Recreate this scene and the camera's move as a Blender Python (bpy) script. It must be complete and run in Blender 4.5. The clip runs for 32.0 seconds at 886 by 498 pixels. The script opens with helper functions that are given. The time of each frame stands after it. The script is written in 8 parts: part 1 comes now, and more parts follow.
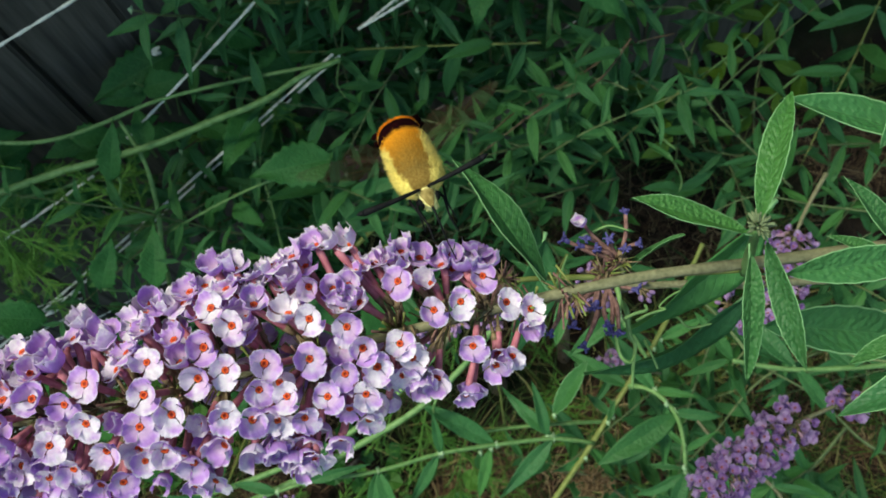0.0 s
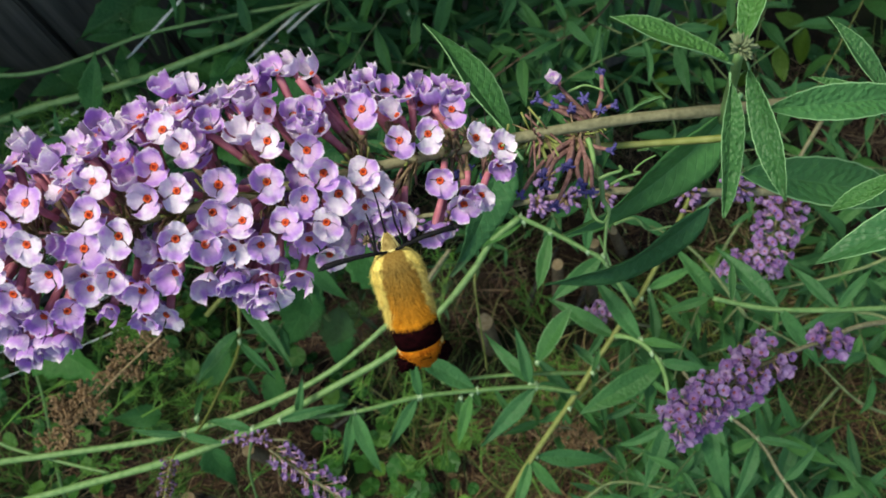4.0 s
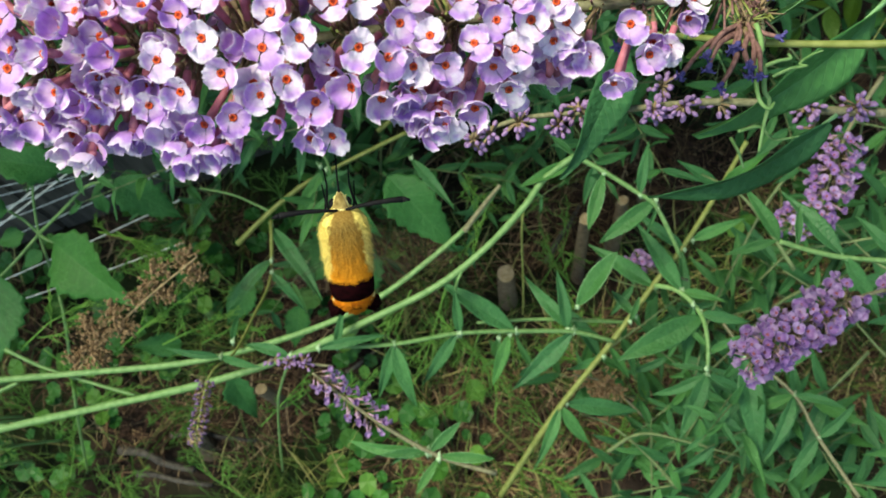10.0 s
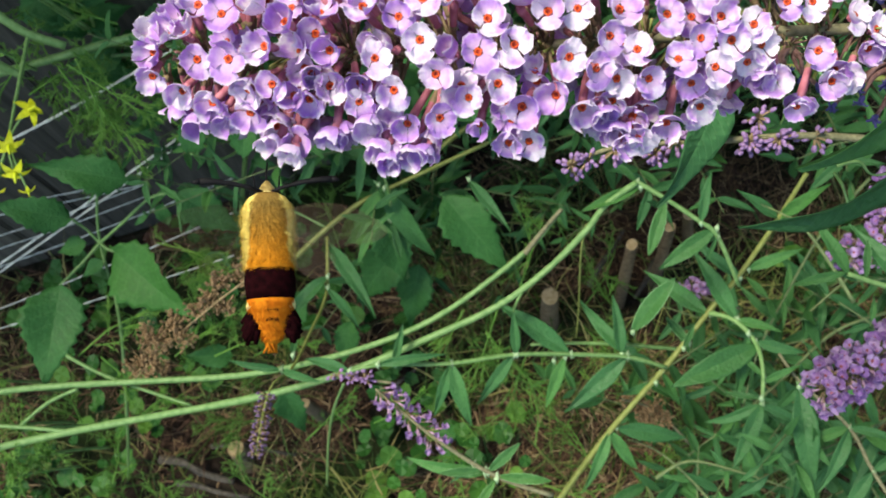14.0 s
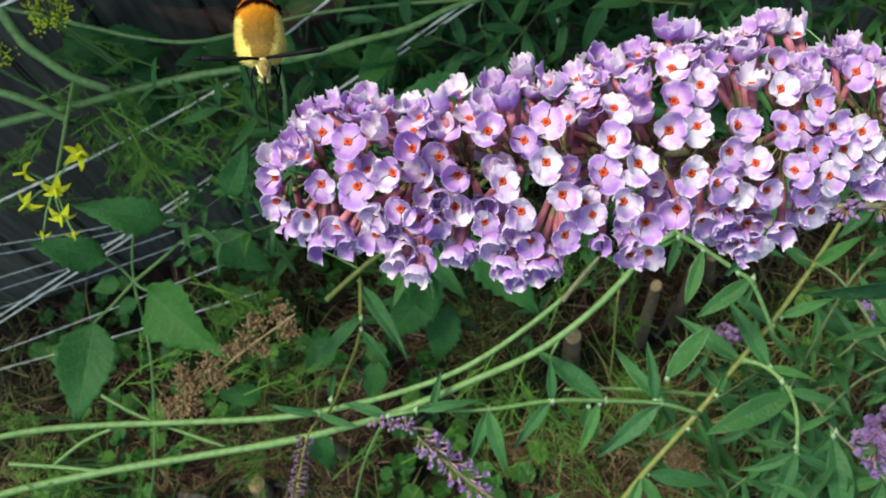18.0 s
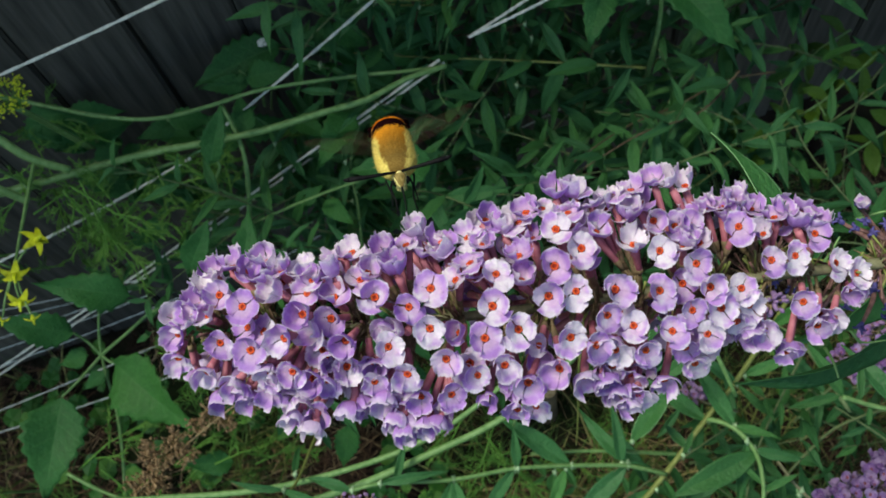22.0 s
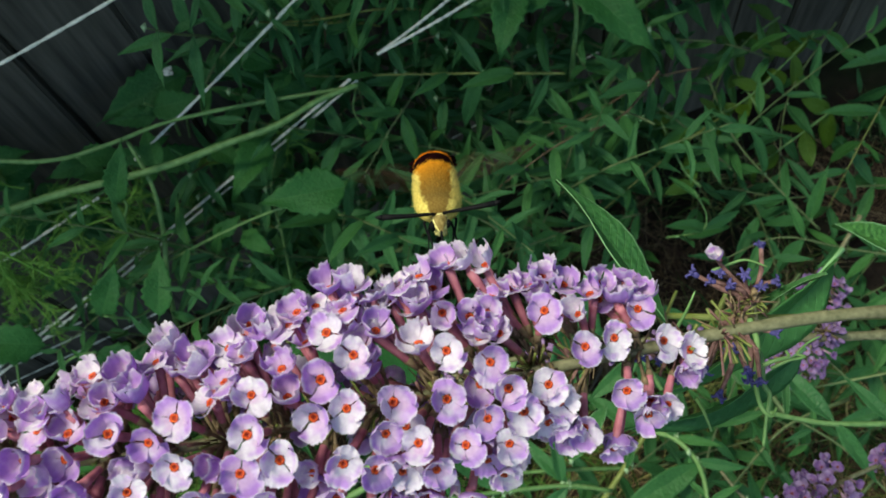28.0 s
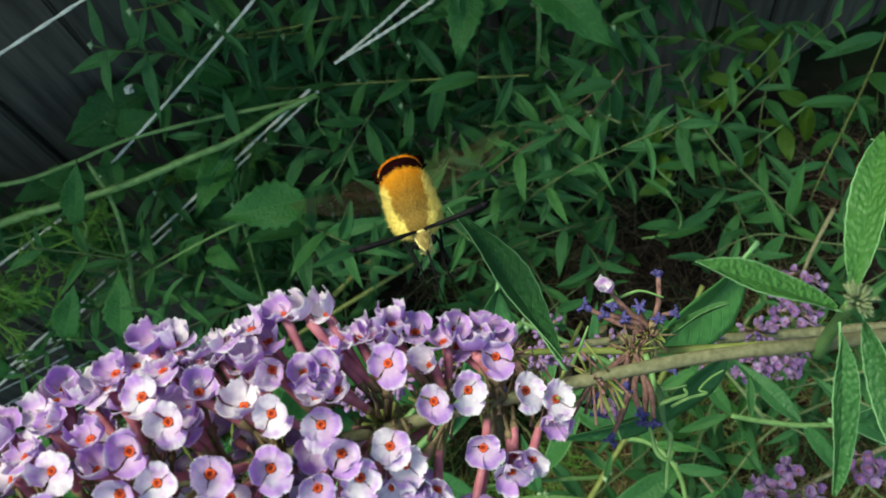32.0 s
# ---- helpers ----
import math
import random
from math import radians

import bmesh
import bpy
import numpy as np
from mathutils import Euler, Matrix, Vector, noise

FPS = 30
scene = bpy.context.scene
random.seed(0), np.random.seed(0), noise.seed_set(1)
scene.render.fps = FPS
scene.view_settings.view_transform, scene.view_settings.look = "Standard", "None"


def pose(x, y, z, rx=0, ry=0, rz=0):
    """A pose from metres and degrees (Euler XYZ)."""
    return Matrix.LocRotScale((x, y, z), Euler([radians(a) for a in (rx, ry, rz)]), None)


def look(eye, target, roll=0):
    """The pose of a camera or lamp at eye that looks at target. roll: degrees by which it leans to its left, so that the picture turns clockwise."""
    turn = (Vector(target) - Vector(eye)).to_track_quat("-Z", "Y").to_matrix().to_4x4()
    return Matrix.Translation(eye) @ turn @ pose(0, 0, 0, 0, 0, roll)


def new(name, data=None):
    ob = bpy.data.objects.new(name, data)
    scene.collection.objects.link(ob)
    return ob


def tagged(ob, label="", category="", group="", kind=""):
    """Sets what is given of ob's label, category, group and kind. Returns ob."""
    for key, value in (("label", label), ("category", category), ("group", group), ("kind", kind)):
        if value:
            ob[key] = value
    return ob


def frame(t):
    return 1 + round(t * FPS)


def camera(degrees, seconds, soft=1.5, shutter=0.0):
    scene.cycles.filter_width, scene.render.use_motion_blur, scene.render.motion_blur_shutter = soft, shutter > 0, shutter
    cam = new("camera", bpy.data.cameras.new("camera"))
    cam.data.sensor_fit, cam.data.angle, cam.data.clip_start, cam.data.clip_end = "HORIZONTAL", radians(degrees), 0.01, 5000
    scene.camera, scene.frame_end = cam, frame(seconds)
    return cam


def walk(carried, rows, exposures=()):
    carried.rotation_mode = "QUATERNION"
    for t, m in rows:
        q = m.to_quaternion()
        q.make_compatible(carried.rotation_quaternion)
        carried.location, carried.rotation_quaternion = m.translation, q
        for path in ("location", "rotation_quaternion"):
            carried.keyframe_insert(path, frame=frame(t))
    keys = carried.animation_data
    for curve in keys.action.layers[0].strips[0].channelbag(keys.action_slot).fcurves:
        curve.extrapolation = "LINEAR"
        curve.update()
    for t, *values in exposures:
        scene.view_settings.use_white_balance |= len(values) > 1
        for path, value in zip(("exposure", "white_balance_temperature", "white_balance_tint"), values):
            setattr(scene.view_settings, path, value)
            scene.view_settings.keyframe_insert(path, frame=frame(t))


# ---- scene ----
# ======== camera and its walk ========
cam = camera(52.2, 32.0, soft=1.7)
cam.data.dof.use_dof, cam.data.dof.focus_distance, cam.data.dof.aperture_fstop = True, 0.20, 52.0
PATH = [
    (0, -0, 0, 0.86, 20.6, 7.03, -18.03),
    (0.5, 0.0047, -0.0033, 0.8604, 20.86, 7.45, -18),
    (1, 0.0093, -0.0068, 0.8599, 21.11, 7.76, -17.77),
    (1.5, 0.0133, -0.0121, 0.8588, 21.37, 8.2, -18.29),
    (2, 0.0165, -0.0165, 0.8559, 21.7, 7.92, -18.92),
    (2.5, 0.0163, -0.0194, 0.8508, 21.68, 7.65, -19.28),
    (3, 0.0141, -0.0208, 0.8457, 21.47, 7.43, -18.63),
    (3.5, 0.0113, -0.0235, 0.8424, 20.76, 7.32, -17.82),
    (4, 0.0088, -0.0247, 0.8403, 19.9, 7.46, -16.51),
    (4.5, 0.0075, -0.0266, 0.8382, 18.71, 6.86, -16.3),
    (6.5, -0.0182, -0.0244, 0.8235, 16.78, 5.7, -14.54),
    (7, -0.0188, -0.027, 0.8254, 17, 5.93, -14.45),
    (7.5, -0.0208, -0.03, 0.8265, 17.31, 6.02, -14.1),
    (8, -0.0237, -0.0313, 0.8267, 17.53, 6.01, -14.03),
    (8.5, -0.0272, -0.031, 0.8266, 17.79, 5.97, -13.81),
    (9, -0.0286, -0.0311, 0.8273, 17.91, 5.78, -13.84),
    (9.5, -0.0296, -0.0312, 0.8284, 18.19, 5.6, -13.9),
    (10, -0.0318, -0.0313, 0.8288, 18.48, 5.32, -13.72),
    (10.5, -0.0341, -0.0315, 0.8287, 18.74, 5.09, -13.41),
    (11, -0.0366, -0.0312, 0.8286, 18.91, 5.01, -13.22),
    (11.5, -0.0395, -0.032, 0.8285, 18.86, 4.85, -13.22),
    (12, -0.0414, -0.032, 0.8299, 18.85, 4.61, -13.25),
    (12.5, -0.0436, -0.0299, 0.8328, 19.48, 4.81, -12.89),
    (13, -0.0463, -0.0286, 0.8342, 19.92, 5.15, -12.83),
    (13.5, -0.0491, -0.0278, 0.8354, 19.98, 5.55, -12.23),
    (14, -0.0534, -0.0276, 0.8365, 19.91, 5.92, -11.64),
    (14.5, -0.0572, -0.0268, 0.8381, 20.31, 6.17, -11.34),
    (16.5, -0.0731, -0.0203, 0.8409, 20.57, 5.85, -10.6),
    (17, -0.0746, -0.0191, 0.843, 20.75, 6, -10.18),
    (17.5, -0.074, -0.0171, 0.8452, 21.28, 5.82, -10.5),
    (18, -0.0719, -0.0141, 0.8467, 21.54, 5.66, -11.05),
    (18.5, -0.0698, -0.009, 0.8465, 21.54, 5.86, -10.89),
    (19, -0.0657, -0.0041, 0.8471, 21.66, 5.76, -11.45),
    (19.5, -0.0609, 0.0006, 0.8487, 22.65, 5.45, -11.76),
    (20, -0.057, 0.0025, 0.8515, 23.05, 5.5, -12.12),
    (20.5, -0.0554, 0.0022, 0.8527, 22.93, 5.71, -12.15),
    (21, -0.0544, 0.0009, 0.8532, 22.79, 5.82, -12.09),
    (21.5, -0.0523, -0.0002, 0.8545, 22.98, 5.83, -12.3),
    (22, -0.0481, -0.0004, 0.8563, 23.44, 5.92, -12.64),
    (22.5, -0.0441, 0.0019, 0.8555, 23.92, 6.15, -12.85),
    (23, -0.0402, 0.0058, 0.8513, 23.86, 6.4, -12.92),
    (23.5, -0.0369, 0.0097, 0.8464, 23.32, 6.55, -12.83),
    (24, -0.0332, 0.0131, 0.842, 22.59, 6.42, -13.16),
    (24.5, -0.0291, 0.0161, 0.8398, 22.04, 6.28, -13.86),
    (25, -0.0249, 0.0178, 0.8401, 21.64, 6.22, -14.64),
    (25.5, -0.0213, 0.0185, 0.8423, 21.42, 6.03, -14.88),
    (27.5, -0.0113, 0.013, 0.8436, 22.27, 6.33, -16.09),
    (28, -0.0069, 0.0137, 0.8426, 22.55, 6.56, -16.52),
    (28.5, -0.0026, 0.0142, 0.8408, 22.59, 6.84, -16.85),
    (29, 0.0021, 0.0141, 0.8394, 22.57, 7, -17.39),
    (29.5, 0.0063, 0.0136, 0.8386, 22.81, 7.07, -17.53),
    (30, 0.0099, 0.012, 0.8386, 23.03, 7.24, -17.72),
    (30.5, 0.0127, 0.0101, 0.8384, 23.08, 7.5, -17.69),
    (31, 0.0155, 0.0086, 0.8373, 23.19, 7.85, -17.64),
    (31.5, 0.019, 0.008, 0.8336, 23.09, 8.02, -18.02),
    (32, 0.0219, 0.0082, 0.8286, 23.02, 8.43, -17.98),
]
EXPOSURES = [(t, e + 0.63, k, g) for t, e, k, g in ((0, -0.05, 7250, -11), (2.5, -0.05, 7150, -8), (4, 0.0, 7300, 0), (6.5, 0.36, 7400, -4), (9, 0.40, 7500, -7), (12, 0.45, 7550, -6), (13.3, 0.47, 7450, 1), (17, 0.45, 7300, 0), (18.5, 0.0, 7100, -3), (19.5, -0.3, 7000, -5), (23.5, -0.27, 7000, -5), (25.2, -0.36, 7150, -7), (27.5, -0.2, 7200, -9), (29.5, 0.02, 7350, -13), (32, 0.06, 7400, -14))]
walk(cam, [(t, pose(x, y, z, rx, ry, rz)) for t, x, y, z, rx, ry, rz in PATH], EXPOSURES)

# ======== daylight: open shade under a bright sky ========
SUN_EL, SUN_AZ = 66.0, -70.0
world = bpy.data.worlds.new("sky")
scene.world = world
world.use_nodes = True
wn, wl = world.node_tree.nodes, world.node_tree.links
sky = wn.new("ShaderNodeTexSky")
sky.sky_type = "NISHITA"
sky.sun_disc = False
sky.sun_elevation = radians(SUN_EL)
sky.sun_rotation = radians(SUN_AZ)
wn["Background"].inputs[1].default_value = 0.13
wl.new(sky.outputs[0], wn["Background"].inputs[0])
sun = new("sun", bpy.data.lights.new("sun", "SUN"))
sun.data.energy, sun.data.angle, sun.data.color = 3.3, radians(22), (1.0, 0.95, 0.88)
_a, _e = radians(SUN_AZ), radians(SUN_EL)
sun.matrix_world = look((math.sin(_a) * math.cos(_e) * 5, math.cos(_a) * math.cos(_e) * 5, math.sin(_e) * 5), (0, 0, 0))


# ======== materials ========
def material(name, rough=0.5, spec=0.4):
    m = bpy.data.materials.new(name)
    m.use_nodes = True
    b = m.node_tree.nodes["Principled BSDF"]
    b.inputs["Roughness"].default_value = rough
    b.inputs["Specular IOR Level"].default_value = spec
    return m, m.node_tree.nodes, m.node_tree.links, b


def ramp(nodes, links, source, stops):
    r = nodes.new("ShaderNodeValToRGB")
    el = r.color_ramp.elements
    while len(el) > 1:
        el.remove(el[-1])
    el[0].position, el[0].color = stops[0][0], (*stops[0][1], 1)
    for p, c in stops[1:]:
        e = el.new(p)
        e.color = (*c, 1)
    links.new(source, r.inputs[0])
    return r.outputs[0]


def noise_of(nodes, links, scale, detail=3.0, coord="Object"):
    tc = nodes.new("ShaderNodeTexCoord")
    n = nodes.new("ShaderNodeTexNoise")
    n.inputs["Scale"].default_value, n.inputs["Detail"].default_value = scale, detail
    links.new(tc.outputs[coord], n.inputs["Vector"])
    return n.outputs["Fac"]


def mix(nodes, links, fac, a, b, mode="MIX"):
    x = nodes.new("ShaderNodeMix")
    x.data_type, x.blend_type = "RGBA", mode
    for s, v in ((x.inputs[0], fac), (x.inputs[6], a), (x.inputs[7], b)):
        if isinstance(v, tuple):
            s.default_value = (*v, 1)
        elif isinstance(v, (int, float)):
            s.default_value = v
        else:
            links.new(v, s)
    return x.outputs[2]


def bump_on(nodes, links, bsdf, height, strength, distance):
    bp = nodes.new("ShaderNodeBump")
    bp.inputs["Strength"].default_value, bp.inputs["Distance"].default_value = strength, distance
    links.new(height, bp.inputs["Height"])
    links.new(bp.outputs[0], bsdf.inputs["Normal"])


def leaf_material(name, dark, light, vein, rough=0.5, vein_scale=15.0):
    """Leaf: u runs across (0 to 1), v along; midrib, side veins, blotches, a little light through the blade."""
    m, n, l, b = material(name, rough, 0.35)
    uv = n.new("ShaderNodeUVMap")
    sep = n.new("ShaderNodeSeparateXYZ")
    l.new(uv.outputs[0], sep.inputs[0])
    off = n.new("ShaderNodeMath")
    off.operation = "SUBTRACT"
    l.new(sep.outputs[0], off.inputs[0])
    off.inputs[1].default_value = 0.5
    ab = n.new("ShaderNodeMath")
    ab.operation = "ABSOLUTE"
    l.new(off.outputs[0], ab.inputs[0])
    # side veins run forward from the midrib
    sk = n.new("ShaderNodeMath")
    sk.operation = "MULTIPLY_ADD"
    l.new(ab.outputs[0], sk.inputs[0])
    sk.inputs[1].default_value = -0.35
    l.new(sep.outputs[1], sk.inputs[2])
    fr = n.new("ShaderNodeMath")
    fr.operation = "MULTIPLY"
    l.new(sk.outputs[0], fr.inputs[0])
    fr.inputs[1].default_value = vein_scale
    pp = n.new("ShaderNodeMath")
    pp.operation = "PINGPONG"
    l.new(fr.outputs[0], pp.inputs[0])
    pp.inputs[1].default_value = 0.5
    side = ramp(n, l, pp.outputs[0], [(0.0, (1, 1, 1)), (0.09, (0, 0, 0))])
    mid = ramp(n, l, ab.outputs[0], [(0.0, (1, 1, 1)), (0.035, (0, 0, 0))])
    veins = mix(n, l, 1.0, side, mid, "LIGHTEN")
    info = n.new("ShaderNodeObjectInfo")
    blot = noise_of(n, l, 14.0, 4.0)
    tc = n.new("ShaderNodeTexCoord")
    cells = n.new("ShaderNodeTexVoronoi")
    cells.feature = "SMOOTH_F1"
    cells.inputs["Scale"].default_value = 30.0
    l.new(tc.outputs["Object"], cells.inputs["Vector"])
    base = mix(n, l, blot, dark, light)
    base = mix(n, l, 1.0, base, ramp(n, l, cells.outputs["Distance"], [(0.15, (1.03, 1.03, 1.03)), (0.65, (0.88, 0.88, 0.88))]), "MULTIPLY")
    tone = ramp(n, l, info.outputs["Random"], [(0.0, (0.75, 0.8, 0.85)), (0.6, (1.0, 1.0, 1.0)), (1.0, (1.25, 1.15, 0.9))])
    base = mix(n, l, 1.0, base, tone, "MULTIPLY")
    fv = n.new("ShaderNodeMath")
    fv.operation = "MULTIPLY"
    l.new(veins, fv.inputs[0])
    fv.inputs[1].default_value = 0.2
    col = mix(n, l, fv.outputs[0], base, vein)
    l.new(col, b.inputs["Base Color"])
    quilt = n.new("ShaderNodeMath")
    quilt.operation = "MULTIPLY_ADD"
    l.new(cells.outputs["Distance"], quilt.inputs[0])
    quilt.inputs[1].default_value = 2.2
    vb = n.new("ShaderNodeMath")
    vb.operation = "MULTIPLY"
    l.new(veins, vb.inputs[0])
    vb.inputs[1].default_value = 0.3
    l.new(vb.outputs[0], quilt.inputs[2])
    sunk = n.new("ShaderNodeMath")
    sunk.operation = "MULTIPLY"
    l.new(quilt.outputs[0], sunk.inputs[0])
    sunk.inputs[1].default_value = -0.6
    bump_on(n, l, b, sunk.outputs[0], 0.75, 0.0006)
    tr = n.new("ShaderNodeBsdfTranslucent")
    l.new(col, tr.inputs[0])
    ms = n.new("ShaderNodeMixShader")
    ms.inputs[0].default_value = 0.28
    l.new(b.outputs[0], ms.inputs[1])
    l.new(tr.outputs[0], ms.inputs[2])
    l.new(ms.outputs[0], n["Material Output"].inputs[0])
    return m


def plain(name, c1, c2, scale, rough=0.6, bump=0.3, depth=0.0006, spec=0.3):
    m, n, l, b = material(name, rough, spec)
    f = noise_of(n, l, scale, 5.0)
    col = ramp(n, l, f, [(0.3, c1), (0.7, c2)])
    l.new(col, b.inputs["Base Color"])
    if bump:
        bump_on(n, l, b, f, bump, depth)
    return m


BUSH_LEAF = leaf_material("bush_leaf", (0.042, 0.155, 0.048), (0.076, 0.235, 0.076), (0.13, 0.29, 0.12))
YOUNG_LEAF = leaf_material("young_leaf", (0.042, 0.15, 0.040), (0.070, 0.21, 0.060), (0.13, 0.30, 0.11))
TOMATO_LEAF = leaf_material("tomato_leaf", (0.034, 0.145, 0.034), (0.056, 0.205, 0.050), (0.12, 0.30, 0.09), 0.6, 8.0)
LIME_LEAF = leaf_material("lime_leaf", (0.055, 0.13, 0.012), (0.09, 0.19, 0.02), (0.15, 0.26, 0.06), 0.5, 7.0)
LEAF_RIM = plain("leaf_rim", (0.12, 0.26, 0.11), (0.22, 0.40, 0.19), 500.0, 0.7, 0)
BUSH_STEM = plain("bush_stem", (0.11, 0.11, 0.06), (0.23, 0.22, 0.13), 700.0, 0.75, 0.5, 0.0003)
GREEN_STEM = plain("green_stem", (0.10, 0.21, 0.065), (0.19, 0.32, 0.12), 300.0, 0.5, 0.2, 0.0003)
OLIVE_STEM = plain("olive_stem", (0.13, 0.16, 0.035), (0.22, 0.25, 0.08), 300.0, 0.55, 0.2, 0.0003)
RED_STEM = plain("red_stem", (0.08, 0.06, 0.035), (0.15, 0.10, 0.06), 300.0, 0.6, 0.2, 0.0003)
TWINE = plain("twine", (0.50, 0.52, 0.48), (0.78, 0.80, 0.76), 900.0, 0.8, 0.4, 0.0004)
DIM_STEM = plain("dim_stem", (0.08, 0.12, 0.05), (0.16, 0.21, 0.09), 300.0, 0.6, 0.2, 0.0003)
DRY = plain("dry_straw", (0.20, 0.14, 0.07), (0.42, 0.32, 0.18), 200.0, 0.8, 0)
FADED = plain("faded_bloom", (0.08, 0.045, 0.11), (0.20, 0.13, 0.24), 900.0, 0.8, 0.3, 0.0003)
DEAD_TUBE = plain("dead_tube", (0.10, 0.05, 0.045), (0.26, 0.14, 0.13), 900.0, 0.8, 0.5, 0.0003)
DEAD_BLOOM = plain("dead_bloom", (0.035, 0.032, 0.13), (0.10, 0.085, 0.29), 900.0, 0.8, 0.3, 0.0003)
CALYX = plain("calyx", (0.12, 0.085, 0.05), (0.26, 0.19, 0.11), 900.0, 0.7, 0.3, 0.0002)
BUD = plain("bud", (0.16, 0.09, 0.22), (0.32, 0.20, 0.40), 700.0, 0.6, 0.3, 0.0002)
STUMP_BARK = plain("stump_bark", (0.10, 0.07, 0.045), (0.24, 0.18, 0.12), 250.0, 0.85, 0.7, 0.0015)
STUMP_CUT = plain("stump_cut", (0.26, 0.18, 0.09), (0.48, 0.36, 0.21), 260.0, 0.8, 0.4, 0.0006)
FENNEL = plain("fennel", (0.08, 0.22, 0.03), (0.16, 0.32, 0.06), 120.0, 0.5, 0)
TOMATO_BLOOM = plain("tomato_bloom", (0.52, 0.58, 0.015), (0.68, 0.74, 0.06), 400.0, 0.5, 0.2, 0.0003)
SEED = plain("seed_head", (0.17, 0.10, 0.05), (0.40, 0.27, 0.15), 400.0, 0.85, 0)


def petal_material(name, inner, outer, edge, pale):
    """Lilac blade, whiter in patches and at the frilled edge; each floret its own mix."""
    m, n, l, b = material(name, 0.55, 0.25)
    uv = n.new("ShaderNodeUVMap")
    sep = n.new("ShaderNodeSeparateXYZ")
    l.new(uv.outputs[0], sep.inputs[0])
    info = n.new("ShaderNodeObjectInfo")
    tc = n.new("ShaderNodeTexCoord")
    w = n.new("ShaderNodeMath")
    w.operation = "MULTIPLY"
    w.inputs[1].default_value = 60.0
    l.new(info.outputs["Random"], w.inputs[0])
    patch = n.new("ShaderNodeTexNoise")
    patch.noise_dimensions = "4D"
    patch.inputs["Scale"].default_value, patch.inputs["Detail"].default_value = 260.0, 2.0
    l.new(tc.outputs["Object"], patch.inputs["Vector"])
    l.new(w.outputs[0], patch.inputs["W"])
    col = ramp(n, l, sep.outputs[0], [(0.0, inner), (0.28, inner), (0.62, outer), (1.0, outer)])
    # broad whitish patches that spread to the torn edge
    rag = n.new("ShaderNodeTexNoise")
    rag.inputs["Scale"].default_value, rag.inputs["Detail"].default_value = 900.0, 4.0
    l.new(tc.outputs["Object"], rag.inputs["Vector"])
    soft = n.new("ShaderNodeMath")
    soft.operation = "MULTIPLY_ADD"
    l.new(rag.outputs["Fac"], soft.inputs[0])
    soft.inputs[1].default_value = 0.16
    l.new(patch.outputs["Fac"], soft.inputs[2])
    rim = ramp(n, l, sep.outputs[0], [(0.70, (0, 0, 0)), (1.0, (0.13, 0.13, 0.13))])
    both = n.new("ShaderNodeMath")
    both.operation = "ADD"
    l.new(soft.outputs[0], both.inputs[0])
    l.new(rim, both.inputs[1])
    own = n.new("ShaderNodeMath")
    own.operation = "MULTIPLY_ADD"
    l.new(info.outputs["Random"], own.inputs[0])
    own.inputs[1].default_value = 0.22
    own.inputs[2].default_value = -0.12
    much = n.new("ShaderNodeMath")
    much.operation = "ADD"
    l.new(both.outputs[0], much.inputs[0])
    l.new(own.outputs[0], much.inputs[1])
    pf = ramp(n, l, much.outputs[0], [(0.56, (0, 0, 0)), (0.69, (1, 1, 1))])
    col = mix(n, l, pf, col, pale)
    edged = ramp(n, l, sep.outputs[0], [(0.86, (0, 0, 0)), (0.97, (0.8, 0.8, 0.8))])
    col = mix(n, l, edged, col, edge)
    fine = n.new("ShaderNodeTexNoise")
    fine.inputs["Scale"].default_value, fine.inputs["Detail"].default_value = 1500.0, 3.0
    l.new(tc.outputs["Object"], fine.inputs["Vector"])
    col = mix(n, l, 1.0, col, ramp(n, l, fine.outputs["Fac"], [(0.3, (0.84, 0.78, 0.88)), (0.7, (1.0, 1.0, 1.0))]), "MULTIPLY")
    tone = ramp(n, l, info.outputs["Random"], [(0.0, (0.86, 0.79, 0.93)), (0.5, (0.96, 0.95, 0.99)), (1.0, (1.05, 1.05, 1.04))])
    col = mix(n, l, 1.0, col, tone, "MULTIPLY")
    l.new(col, b.inputs["Base Color"])
    bump_on(n, l, b, fine.outputs["Fac"], 0.25, 0.0002)
    tr = n.new("ShaderNodeBsdfTranslucent")
    l.new(col, tr.inputs[0])
    ms = n.new("ShaderNodeMixShader")
    ms.inputs[0].default_value = 0.46
    l.new(b.outputs[0], ms.inputs[1])
    l.new(tr.outputs[0], ms.inputs[2])
    l.new(ms.outputs[0], n["Material Output"].inputs[0])
    return m


PETAL = petal_material("petal", (0.88, 0.67, 0.87), (0.69, 0.42, 0.86), (0.95, 0.92, 0.96), (0.95, 0.91, 0.95))
PETAL_BACK = petal_material("petal_back", (0.62, 0.35, 0.74), (0.68, 0.42, 0.85), (0.92, 0.87, 0.95), (0.82, 0.70, 0.90))
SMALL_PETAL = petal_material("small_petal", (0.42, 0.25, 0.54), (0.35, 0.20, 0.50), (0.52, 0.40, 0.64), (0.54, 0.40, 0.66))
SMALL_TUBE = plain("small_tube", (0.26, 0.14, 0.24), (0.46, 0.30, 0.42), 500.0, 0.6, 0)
TUBE = plain("tube", (0.27, 0.065, 0.10), (0.48, 0.18, 0.23), 500.0, 0.55, 0.2, 0.0001)
SMALL_EYE = plain("small_eye", (0.16, 0.03, 0.05), (0.30, 0.08, 0.10), 900.0, 0.6, 0)
